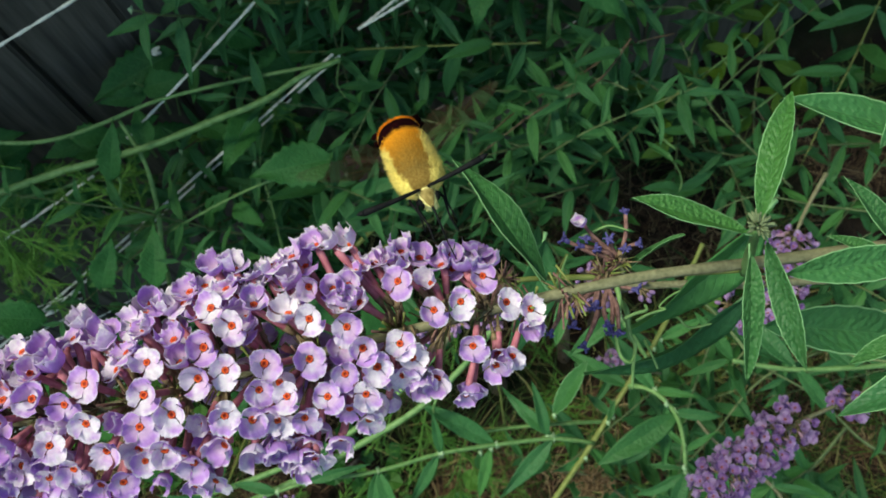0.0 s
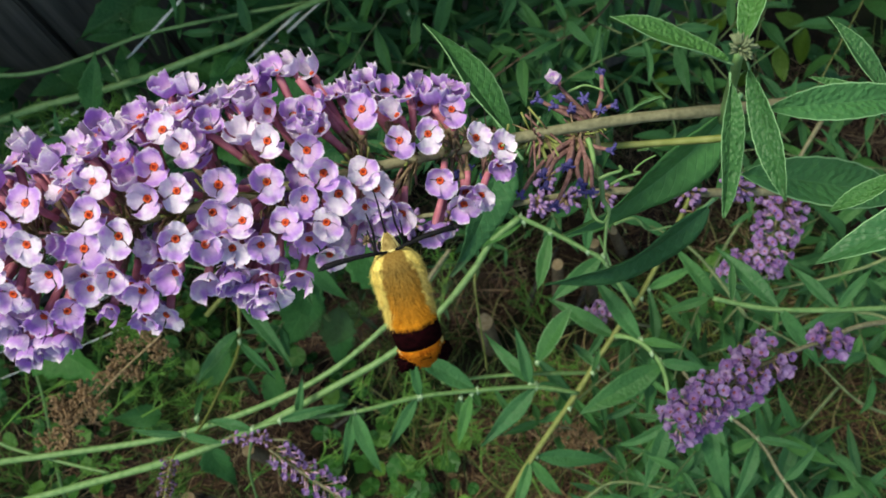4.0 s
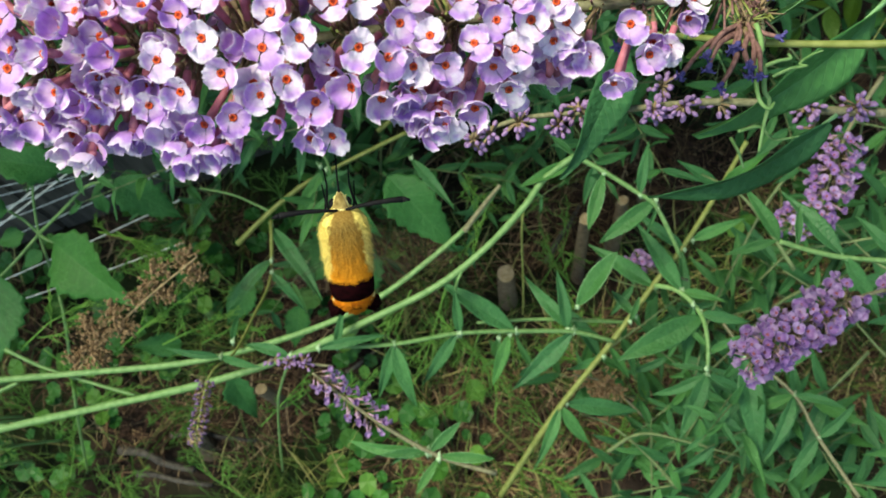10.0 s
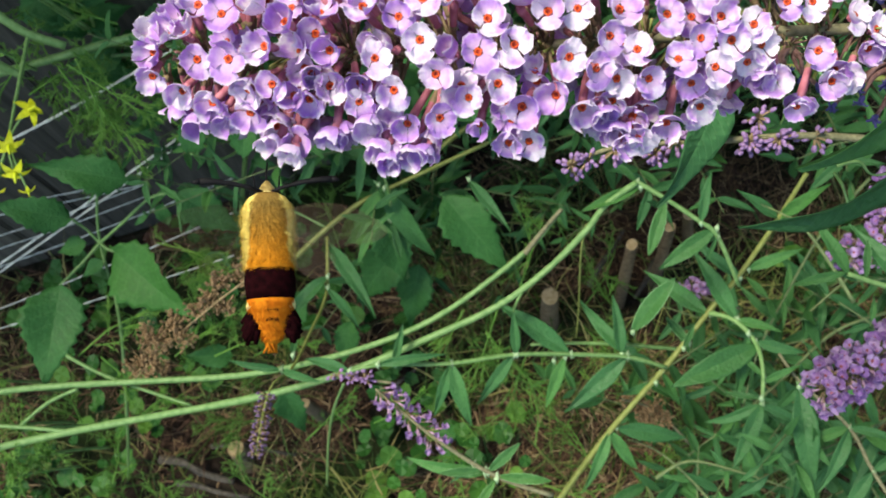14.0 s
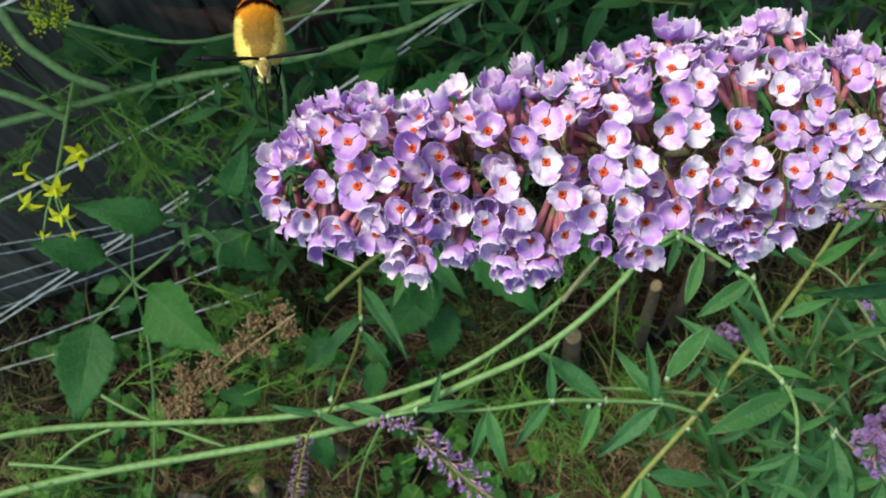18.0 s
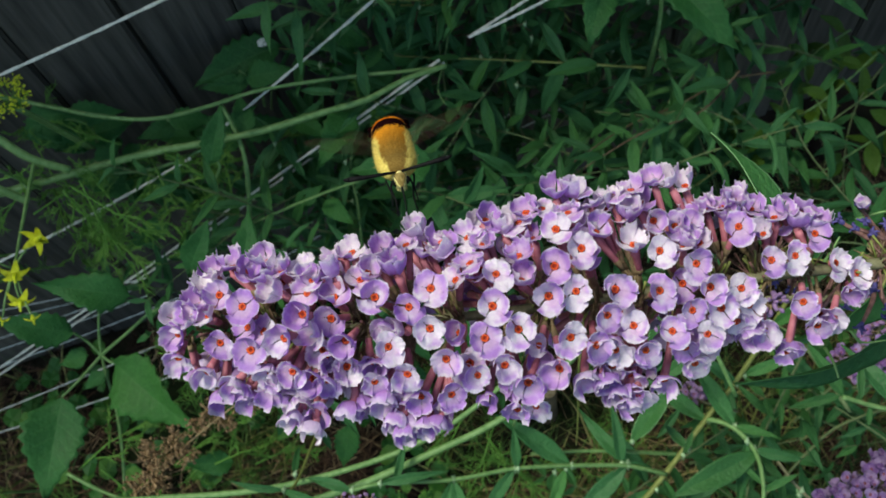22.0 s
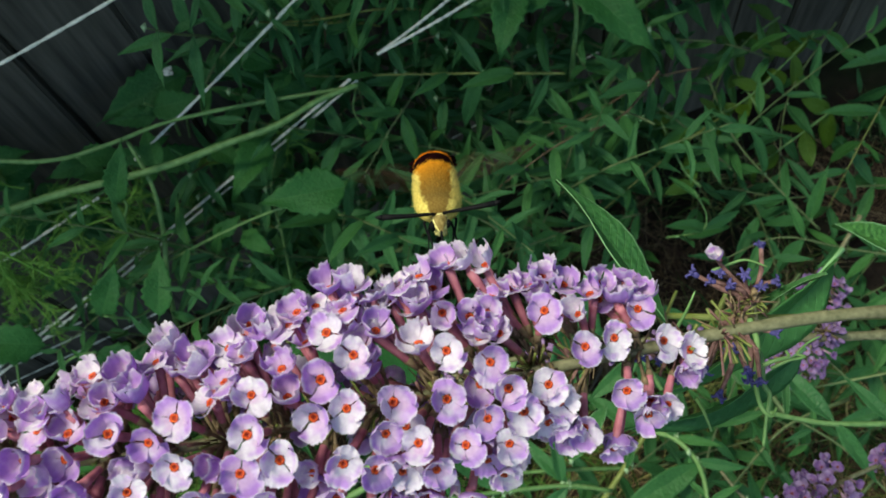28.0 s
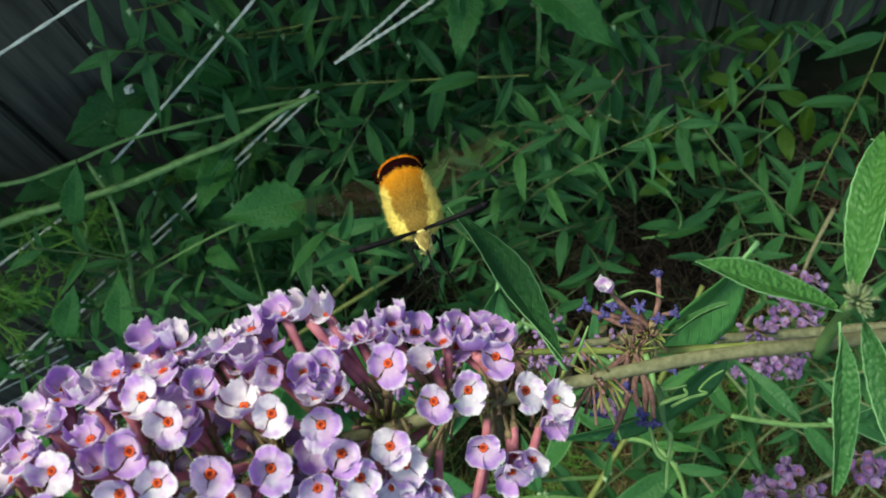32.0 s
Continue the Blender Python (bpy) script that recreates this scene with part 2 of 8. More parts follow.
EYE_CORE = plain("eye_core", (0.16, 0.010, 0.004), (0.34, 0.026, 0.006), 1600.0, 0.6, 0)
EYE_SPOT = plain("eye_spot", (0.42, 0.026, 0.004), (0.70, 0.11, 0.012), 1400.0, 0.5, 0)

# ======== mesh helpers ========


def finish(bm, name, mats, smooth=True):
    me = bpy.data.meshes.new(name)
    bm.normal_update()
    if smooth:
        for f in bm.faces:
            f.smooth = True
    bm.to_mesh(me)
    bm.free()
    for mt in mats if isinstance(mats, (list, tuple)) else [mats]:
        me.materials.append(mt)
    return me


def part(name, data, mats, parent, label="", m=None):
    me = finish(data, name, mats) if isinstance(data, bmesh.types.BMesh) else data
    ob = new(name, me)
    ob.parent = parent
    if m is not None:
        ob.matrix_basis = m
    if label:
        ob["label"] = label
    return ob


def thing(name, label, category, group="", kind="", at=(0, 0, 0)):
    ob = new(name)
    ob.empty_display_size = 0.01
    ob.location = at
    return tagged(ob, label, category, group, kind)


def frame_to(direction, hint=(0, 0, 1)):
    """Rotation whose z is the direction and whose x lies towards the hint."""
    z = Vector(direction).normalized()
    x = Vector(hint) - z * z.dot(Vector(hint))
    if x.length < 1e-4:
        x = z.orthogonal()
    x.normalize()
    y = z.cross(x)
    return Matrix((x, y, z)).transposed().to_4x4()


def smooth_line(points, per=4):
    """Catmull-Rom through the points."""
    p = [Vector(q) for q in points]
    if len(p) == 2:
        return [p[0].lerp(p[1], k / 3) for k in range(4)]
    out = []
    for i in range(len(p) - 1):
        a, b, c, d = p[max(i - 1, 0)], p[i], p[i + 1], p[min(i + 2, len(p) - 1)]
        for k in range(per):
            t = k / per
            out.append(0.5 * ((2 * b) + (c - a) * t + (2 * a - 5 * b + 4 * c - d) * t * t + (3 * b - a - 3 * c + d) * t ** 3))
    out.append(p[-1])
    return out


def add_tube(bm, line, r0, r1, sides=7, mat=0, knots=0.0, cap=True):
    n = len(line)
    rings = []
    x = None
    for i, q in enumerate(line):
        t = (line[min(i + 1, n - 1)] - line[max(i - 1, 0)]).normalized()
        x = t.orthogonal() if x is None else (x - t * x.dot(t))
        x.normalize()
        y = t.cross(x)
        f = i / max(n - 1, 1)
        r = r0 + (r1 - r0) * f
        if knots:
            r *= 1 + knots * noise.noise(q * 180)
        rings.append([bm.verts.new(q + (x * math.cos(a) + y * math.sin(a)) * r) for a in (2 * math.pi * k / sides for k in range(sides))])
    for a, b in zip(rings, rings[1:]):
        for k in range(sides):
            bm.faces.new((a[k], a[(k + 1) % sides], b[(k + 1) % sides], b[k])).material_index = mat
    if cap:
        bm.faces.new(rings[0][::-1]).material_index = mat
        bm.faces.new(rings[-1]).material_index = mat


def add_blob(bm, centre, rx, ry, rz, rot=None, mat=0, rough=0.0, seg=8, rings=6):
    m = Matrix.Translation(centre) @ (rot or Matrix.Identity(4)) @ Matrix.Diagonal((rx, ry, rz, 1))
    got = bmesh.ops.create_uvsphere(bm, u_segments=seg, v_segments=rings, radius=1, matrix=m)
    for v in got["verts"]:
        if rough:
            v.co += (v.co - Vector(centre)) * rough * noise.noise(v.co * 400)
        for f in v.link_faces:
            f.material_index = mat


def leaf_mesh(name, mats, widest=0.4, wid=0.24, sharp=1.0, teeth=0.0, fold=0.12, curl=0.15, wave=0.03, seed=0, rows=14, rim=0.0, twist=0.0):
    """Blade one long along +y, top towards +z, folded along the midrib, with both faces, an edge and a short stalk."""
    rnd = random.Random(seed)
    bm = bmesh.new()
    uvl = bm.loops.layers.uv.new("UVMap")
    cols = [-1.0, -0.93 if rim else -0.8, -0.5, -0.03, 0.03, 0.5, 0.93 if rim else 0.8, 1.0]
    ph = rnd.uniform(0, 6)
    top, bot = [], []
    th = 0.006
    for i in range(rows + 1):
        v = i / rows
        if v < widest:
            w = math.sin(v / widest * math.pi / 2) ** 0.75
        else:
            w = max(0.0, math.cos((v - widest) / (1 - widest) * math.pi / 2)) ** (0.8 * sharp)
        w = max(w * wid / 2, 0.004)
        if teeth:
            w *= 1 + teeth * (1 if i % 2 else -1)
        rt, rb = [], []
        for c in cols:
            z = fold * abs(c) * w * 2 - curl * v * v + wave * math.sin(v * 9 + ph + (2 if c > 0 else 0)) * abs(c)
            if abs(c) < 0.1:
                z -= 0.008
            x = c * w
            tw = twist * v
            p = Vector((x * math.cos(tw) + z * math.sin(tw), v, -x * math.sin(tw) + z * math.cos(tw)))
            rt.append((bm.verts.new(p), ((c + 1) / 2, v)))
            rb.append((bm.verts.new(p - Vector((0, 0, th + (0.012 if abs(c) < 0.1 else 0)))), ((c + 1) / 2, v)))
        top.append(rt)
        bot.append(rb)

    def face(q, mi=0):
        f = bm.faces.new([a for a, _ in q])
        f.material_index = mi
        for lp, (_, t) in zip(f.loops, q):
            lp[uvl].uv = t

    m = len(cols)
    for i in range(rows):
        for c in range(m - 1):
            e = 1 if rim and c in (0, m - 2) else 0
            face([top[i][c], top[i][c + 1], top[i + 1][c + 1], top[i + 1][c]], e)
            face([bot[i][c + 1], bot[i][c], bot[i + 1][c], bot[i + 1][c + 1]], e)
        face([bot[i][0], top[i][0], top[i + 1][0], bot[i + 1][0]], 1 if rim else 0)
        face([top[i][m - 1], bot[i][m - 1], bot[i + 1][m - 1], top[i + 1][m - 1]], 1 if rim else 0)
    add_tube(bm, [Vector((0, -0.06, -0.012)), Vector((0, 0, -0.018)), Vector((0, 0.3, -0.03 - curl * 0.09))], 0.012, 0.006, 5, 1 if len(mats) > 1 else 0)
    return finish(bm, name, mats)


BUSH_LEAVES = [leaf_mesh("leaf", [BUSH_LEAF, LEAF_RIM], 0.36, 0.195 + 0.022 * (k % 3), 1.2, 0.02, 0.22, 0.05 + 0.1 * (k % 4), 0.02, k, 16, twist=0.3 * (k % 3 - 1)) for k in range(7)]
RIM_LEAVES = [leaf_mesh("leaf", [YOUNG_LEAF, LEAF_RIM], 0.5, 0.27, 1.0, 0.025, 0.16, 0.06 + 0.06 * k, 0.015, 20 + k, 18, 1.0) for k in range(3)]
TOMATO_LEAVES = [leaf_mesh("leaf", [TOMATO_LEAF], 0.30, 0.50 + 0.07 * (k % 2), 1.7, 0.095, 0.14, 0.12 + 0.06 * k, 0.05, 40 + k, 17) for k in range(4)]
LIME_LEAVES = [leaf_mesh("leaf", [LIME_LEAF], 0.45, 0.42, 1.0, 0.02, 0.1, 0.1, 0.02, 60 + k, 10) for k in range(2)]


def leaf(parent, meshes, base, tip, up=(0, 0, 1), k=None, wide=1.0, label=""):
    """A leaf from base to tip with its upper face towards up."""
    base, tip = Vector(base) - parent.location, Vector(tip) - parent.location
    y = tip - base
    s = y.length
    y.normalize()
    z = Vector(up) - y * y.dot(Vector(up))
    if z.length < 1e-3:
        z = y.orthogonal()
    z.normalize()
    x = y.cross(z)
    m = Matrix((x * s * wide, y * s, z * s)).transposed().to_4x4()
    m.translation = base
    me = random.choice(meshes) if k is None else meshes[k]
    return part("leaf", me, None, parent, label, m)


def stem(parent, points, r0, r1, mat, name="stem", label="", per=5, sides=7, knots=0.12):
    bm = bmesh.new()
    line = smooth_line(points, per)
    add_tube(bm, [q - parent.location for q in line], r0, r1, sides, 0, knots)
    part(name, bm, mat, parent, label)
    return line


def leafy(parent, line, length, spread=0.8, meshes=None, step=0.03, up=(0, -0.15, 1), start=0.1, seed=0, droop=0.2, end=1.0):
    """Opposite pairs of leaves along a stem, each pair turned by a right angle to the last."""
    rnd = random.Random(seed)
    meshes = meshes or BUSH_LEAVES
    acc, turn = start, rnd.uniform(0, 3)
    total = sum((b - a).length for a, b in zip(line, line[1:]))
    d = 0.0
    for a, b in zip(line, line[1:]):
        t = (b - a)
        while acc <= d + t.length and acc <= total * end:
            p = a + t * ((acc - d) / t.length)
            tn = t.normalized()
            side = tn.orthogonal()
            side.rotate(Matrix.Rotation(turn, 3, tn))
            f = acc / total
            for sg in (1, -1):
                out = (side * sg + tn * spread * rnd.uniform(0.6, 1.4) + Vector((0, 0, -droop * rnd.uniform(0, 1.5)))).normalized()
                ln = length * rnd.uniform(0.7, 1.15) * (1 - 0.45 * f)
                leaf(parent, meshes, p, p + out * ln, (Vector(up) + Vector((rnd.uniform(-.4, .4), rnd.uniform(-.4, .4), 0)) + tn * 0.2))
            turn += 1.57 + rnd.uniform(-.3, .3)
            acc += step * rnd.uniform(0.8, 1.2)
        d += t.length


# ======== ground ========
def build_ground():
    bm = bmesh.new()
    n = 60
    g = {}
    for i in range(n + 1):
        for j in range(n + 1):
            # finer near the middle, out to the horizon
            a, b = 2 * i / n - 1, 2 * j / n - 1
            x, y = 0.6 * a + 3 * a ** 3 + 60 * a ** 9, 0.6 * b + 3 * b ** 3 + 60 * b ** 9
            z = 0.012 * noise.noise(Vector((x * 9, y * 9, 0))) + 0.005 * noise.noise(Vector((x * 40, y * 40, 3)))
            g[i, j] = bm.verts.new((x, y, z - 0.004))
    for i in range(n):
        for j in range(n):
            bm.faces.new((g[i, j], g[i + 1, j], g[i + 1, j + 1], g[i, j + 1]))
    m, nn, l, b = material("soil", 0.95, 0.1)
    f = noise_of(nn, l, 30.0, 8.0)
    c = ramp(nn, l, f, [(0.3, (0.010, 0.007, 0.006)), (0.5, (0.026, 0.018, 0.014)), (0.75, (0.06, 0.042, 0.03))])
    moss = ramp(nn, l, noise_of(nn, l, 7.0, 4.0), [(0.45, (0, 0, 0)), (0.62, (1, 1, 1))])
    c = mix(nn, l, moss, c, (0.018, 0.03, 0.010))
    l.new(c, b.inputs["Base Color"])
    bump_on(nn, l, b, noise_of(nn, l, 120.0, 6.0), 0.9, 0.006)
    tagged(new("ground", finish(bm, "ground", m)), "bare dark soil with dry clippings and weeds", "ground", kind="structure")


build_ground()

# ======== fence ========
FX, FY = Vector((0.996, 0.09, 0)), Vector((-0.09, 0.996, 0))
FENCE_AT = Vector((-0.545, 0.375, 0))


def build_fence():
    fence = thing("fence", "weathered dark grey vertical board fence behind the plants", "fence", kind="structure", at=FENCE_AT)
    m, n, l, b = material("board", 0.85, 0.2)
    tc = n.new("ShaderNodeTexCoord")
    mp = n.new("ShaderNodeMapping")
    mp.inputs["Scale"].default_value = (60, 60, 4)
    l.new(tc.outputs["Object"], mp.inputs[0])
    g = n.new("ShaderNodeTexNoise")
    g.inputs["Scale"].default_value, g.inputs["Detail"].default_value = 3.0, 8.0
    l.new(mp.outputs[0], g.inputs["Vector"])
    info = n.new("ShaderNodeObjectInfo")
    col = ramp(n, l, g.outputs[0], [(0.3, (0.050, 0.048, 0.045)), (0.55, (0.098, 0.093, 0.085)), (0.8, (0.15, 0.138, 0.125))])
    tone = ramp(n, l, info.outputs["Random"], [(0, (0.7, 0.7, 0.72)), (1, (1.2, 1.15, 1.1))])
    l.new(mix(n, l, 1.0, col, tone, "MULTIPLY"), b.inputs["Base Color"])
    bump_on(n, l, b, g.outputs[0], 0.6, 0.003)
    for v in range(3):
        bm = bmesh.new()
        bmesh.ops.create_cube(bm, size=1, matrix=Matrix.Diagonal((0.0640, 0.016, 1.4, 1)))
        bmesh.ops.bevel(bm, geom=[e for e in bm.edges], offset=0.002, segments=2, affect="EDGES")
        for q in bm.verts:
            q.co.x += 0.0015 * noise.noise(Vector((v * 7, q.co.z * 3, q.co.x)))
        build_fence.meshes.append(finish(bm, "board", m, False))
    rnd = random.Random(5)
    ang = math.atan2(FX.y, FX.x)
    for k in range(-14, 34):
        p = FX * (0.304 + 0.0655 * k) + FY * rnd.uniform(-0.002, 0.002) + Vector((0, 0, 0.705))
        part("board", build_fence.meshes[k % 3], None, fence, m=pose(p.x, p.y, p.z, rnd.uniform(-0.2, 0.2), 0, math.degrees(ang)))
    bm = bmesh.new()
    bmesh.ops.create_cube(bm, size=1, matrix=Matrix.Translation(FX * 1.0 + FY * 0.03 + Vector((0, 0, 0.9))) @ Matrix.Rotation(ang, 4, "Z") @ Matrix.Diagonal((3.2, 0.035, 0.07, 1)))
    part("rail", bm, m, fence)
    # near-black sheet added behind the boards, its colour stands for shade in the gaps
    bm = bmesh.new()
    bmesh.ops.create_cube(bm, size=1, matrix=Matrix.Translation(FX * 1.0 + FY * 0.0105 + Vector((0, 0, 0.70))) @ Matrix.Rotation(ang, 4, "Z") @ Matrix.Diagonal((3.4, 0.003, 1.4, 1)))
    part("gap_shade", bm, plain("gap_shade", (0.008, 0.008, 0.008), (0.015, 0.014, 0.013), 30.0, 0.9, 0), fence, "added near-black sheet for the shade in the board gaps")


build_fence.meshes = []
build_fence()

# ======== the flowering branch in front ========
branch = thing("butterfly_bush_branch", "butterfly bush branch with a long lilac orange-eyed flower spike", "flower", at=(0, 0, 0))
AXIS = [(0.1212, -0.0114, -0.0175), (0.0752, -0.0028, -0.0097), (0.0496, 0.0018, -0.0057), (0.0052, 0.0055, 0.0022), (-0.0094, 0.0047, 0.0056), (-0.0410, 0.0070, 0.0098), (-0.0788, 0.0134, 0.0123), (-0.1026, 0.0186, 0.0117)]
S_BASE = 0.0737


def axis_at(s):
    """Point of the spike's axis, s metres from its base towards its tip, and the direction there."""
    p = [Vector(q) for q in AXIS]
    d = s + S_BASE
    for a, b in zip(p, p[1:]):
        ln = (b - a).length
        if d <= ln or b is p[-1]:
            return a + (b - a) * (d / ln), (b - a).normalized()
        d -= ln


def corolla_mesh(seed, size=0.0034, cup=0.35, petal=None, front=1.25):
    """Four broad overlapping lobes with frayed margins, the lower one larger, round a square orange throat; faces +z."""
    rnd = random.Random(seed)
    bm = bmesh.new()
    uvl = bm.loops.layers.uv.new("UVMap")
    nu, stops = 18, (0.0, 0.25, 0.5, 0.7, 0.85, 0.95, 1.0)
    nv = len(stops) - 1
    fringe = rnd.uniform(0, 90)

    def face(q, mi=0):
        fc = bm.faces.new([v for v, _ in q])
        fc.material_index = mi
        for lp, (_, u) in zip(fc.loops, q):
            lp[uvl].uv = (u, 0.5)

    for li in range(4):
        turn = li * math.pi / 2 + rnd.uniform(-0.16, 0.16)
        grow = (front if li == 0 else 0.95 if li == 2 else 0.9) * rnd.uniform(0.93, 1.07)
        rise = cup * (0.55 if li == 0 else 1.0) + rnd.uniform(-0.25, 0.38)
        roll = rnd.uniform(-0.35, 0.2) if rnd.random() < 0.35 else rnd.uniform(0.0, 0.3)
        ca, sa = math.cos(turn), math.sin(turn)
        grid = {0: [], 1: []}
        for j in range(nv + 1):
            v = stops[j]
            half = (0.20 + 0.40 * math.sin(min(v / 0.75, 1.0) * math.pi / 2) ** 1.2) * grow
            rows_ = {0: [], 1: []}
            for i in range(nu + 1):
                u = 2 * i / nu - 1
                # rounded outer margin, finely torn
                reach = 0.20 + 0.80 * v * grow * (1 - 0.62 * abs(u) ** 2.7 * v)
                w1 = noise.noise(Vector((u * 2.2, li * 7.0, fringe)))
                w2 = noise.noise(Vector((u * 6.5, li * 9.0, fringe + 4)))
                w3 = noise.noise(Vector((u * 15, li * 5.0, fringe + 8)))
                reach += (0.06 * w1 + 0.045 * w2 + 0.04 * w3 + (0.018 if i % 2 else -0.018)) * v ** 5
                x, y = reach, u * half
                z = rise * v ** 1.6 + 0.12 * u * u * v - roll * max(0.0, v - 0.62) * 1.6 + (0.22 * w1 + 0.10 * w2 + 0.05 * w3) * v ** 3 + 0.02 * li * v
                x *= 1 - 0.30 * max(0.0, rise) * v
                p = Vector((x * ca - y * sa, x * sa + y * ca, z)) * size
                rows_[0].append((bm.verts.new(p), v))
                rows_[1].append((bm.verts.new(p - Vector((0, 0, 0.035 * size))), v))
            for side in (0, 1):
                grid[side].append(rows_[side])
        for j in range(nv):
            for i in range(nu):
                for side in (0, 1):
                    g = grid[side]
                    q = [g[j][i], g[j + 1][i], g[j + 1][i + 1], g[j][i + 1]]
                    face(q if side == 1 else q[::-1], 2 * side)
            for i in (0, nu):
                q = [grid[0][j][i], grid[0][j + 1][i], grid[1][j + 1][i], grid[1][j][i]]
                face(q if i else q[::-1])
        for i in range(nu):
            face([grid[0][nv][i], grid[0][nv][i + 1], grid[1][nv][i + 1], grid[1][nv][i]])
    # square-mouthed throat
    k12 = [2 * math.pi * k / 12 + 0.2 for k in range(12)]
    rim = [bm.verts.new(Vector((math.cos(t), math.sin(t), 0)) * size * (0.20 + 0.03 * math.cos(4 * t)) + Vector((0, 0, 0.045 * size))) for t in k12]
    core = [bm.verts.new(v.co * 0.55 + Vector((0, 0, -0.02 * size))) for v in rim]
    c = bm.verts.new((0, 0, -0.18 * size))
    for k in range(12):
        bm.faces.new((core[k], rim[k], rim[(k + 1) % 12], core[(k + 1) % 12])).material_index = 1
        bm.faces.new((c, core[k], core[(k + 1) % 12])).material_index = 3
    # funnel down into the tube
    low = [bm.verts.new(v.co * 0.8 + Vector((0, 0, -0.42 * size))) for v in rim]
    for k in range(12):
        bm.faces.new((rim[k], low[k], low[(k + 1) % 12], rim[(k + 1) % 12])).material_index = 4
    return finish(bm, "corolla", [petal or PETAL, EYE_SPOT if petal is None else SMALL_EYE, PETAL_BACK if petal is None else petal, EYE_CORE if petal is None else SMALL_EYE, TUBE if petal is None else petal])


OPEN = [corolla_mesh(k, 0.0033, (0.22, 0.34, 0.48)[k % 3]) for k in range(10)]
CUPPED = [corolla_mesh(20 + k, 0.0034, (0.45, 0.6, 0.75)[k % 3], front=1.1) for k in range(9)]
CLOSED = [corolla_mesh(40 + k, 0.0030, 1.0, front=1.0) for k in range(4)]


def tube_mesh(r0=0.00045, r1=0.00082, seed=0, mat=None):
    """A flower tube 10 mm long on a thin stalk, with a small calyx where they meet."""
    bm = bmesh.new()

    def at(z):
        return Vector((0.0003 * math.sin(z * 3 + seed), 0.0002 * math.sin(z * 4 + seed), z * 0.01))

    add_tube(bm, [at(z) for z in (0.42, 0.55, 0.7, 0.85, 1.0)], r0 * 1.3, r1, 8, 0)
    add_tube(bm, [at(z) for z in (0.0, 0.2, 0.4)], r0 * 0.7, r0 * 0.8, 5, 1)
    add_tube(bm, [at(z) for z in (0.34, 0.42, 0.52)], r0 * 1.0, r0 * 1.75, 7, 1)
    return finish(bm, "tube", [mat or TUBE, CALYX])


TUBES = [tube_mesh(seed=k) for k in range(3)]
SMALL_TUBES = [tube_mesh(0.0004, 0.00065, k, SMALL_TUBE) for k in range(3)]
rnd_f = random.Random(11)
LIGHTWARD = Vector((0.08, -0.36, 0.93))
NODE_STEP = 0.0088


def floret(s, phi, r, norm_of, meshes, size, sunk=0.0):
    """One floret: its tube grows from the nearest node of the axis, its limb opens at radius r."""
    p, t = axis_at(s)
    up = (Vector((0, 0, 1)) - t * t.z).normalized()
    side = t.cross(up)
    rad = up * math.cos(radians(phi)) + side * math.sin(radians(phi))
    mouth = p + rad * r
    root, _ = axis_at(max(round((s - 0.30 * r) / NODE_STEP) * NODE_STEP, 0.004))
    norm = norm_of(rad, t).normalized()
    mouth -= norm * sunk
    m = Matrix.Translation(mouth) @ frame_to(norm, (rnd_f.gauss(0, 0.55), -1, rnd_f.gauss(-0.3, 0.4))) @ Matrix.Scale(size, 4)
    fl = part("floret", rnd_f.choice(meshes), None, branch, m=m)
    start = root + (mouth - root).normalized() * 0.0012 + Vector((rnd_f.gauss(0, 1), rnd_f.gauss(0, 1), rnd_f.gauss(0, 1))) * 0.0008
    end = mouth - norm * 0.0011
    tm = Matrix.Translation(start) @ frame_to(end - start, (0.3, 1, 0)) @ Matrix.Diagonal((1, 1, (end - start).length / 0.01, 1))
    part("tube", TUBES[rnd_f.randrange(3)], None, fl, m=m.inverted() @ tm)


def jitter(j):
    return Vector((rnd_f.gauss(0, j), rnd_f.gauss(0, j), rnd_f.gauss(0, j * 0.6)))


def blooms(rows):
    """Florets wide open to the light: station, turn and radius in mm and degrees, and how far they lean across."""
    for s, phi, r, a, b in rows:
        lean = Vector((a, b * 0.9, b * 0.3))
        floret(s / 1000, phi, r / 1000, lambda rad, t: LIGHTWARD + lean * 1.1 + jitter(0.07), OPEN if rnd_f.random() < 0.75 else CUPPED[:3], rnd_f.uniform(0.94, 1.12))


def rims(rows):
    """Florets that open outward, away from the stem."""
    for s, phi, r in rows:
        inner = abs(phi + 10) < 42
        cup = CUPPED if rnd_f.random() < 0.7 else OPEN if rnd_f.random() < 0.6 else CLOSED
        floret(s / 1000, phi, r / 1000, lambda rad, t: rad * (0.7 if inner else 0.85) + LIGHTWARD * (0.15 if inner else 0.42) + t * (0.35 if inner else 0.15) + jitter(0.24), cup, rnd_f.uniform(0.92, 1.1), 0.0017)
        # sister florets of the same cyme, set lower
        if not inner and s < 138 and rnd_f.random() < (0.75 if phi > 0 else 0.95):
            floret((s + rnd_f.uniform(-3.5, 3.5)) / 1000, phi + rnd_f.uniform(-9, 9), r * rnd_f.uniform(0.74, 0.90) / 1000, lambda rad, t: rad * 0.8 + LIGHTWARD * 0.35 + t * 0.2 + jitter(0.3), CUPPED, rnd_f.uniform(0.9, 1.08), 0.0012)


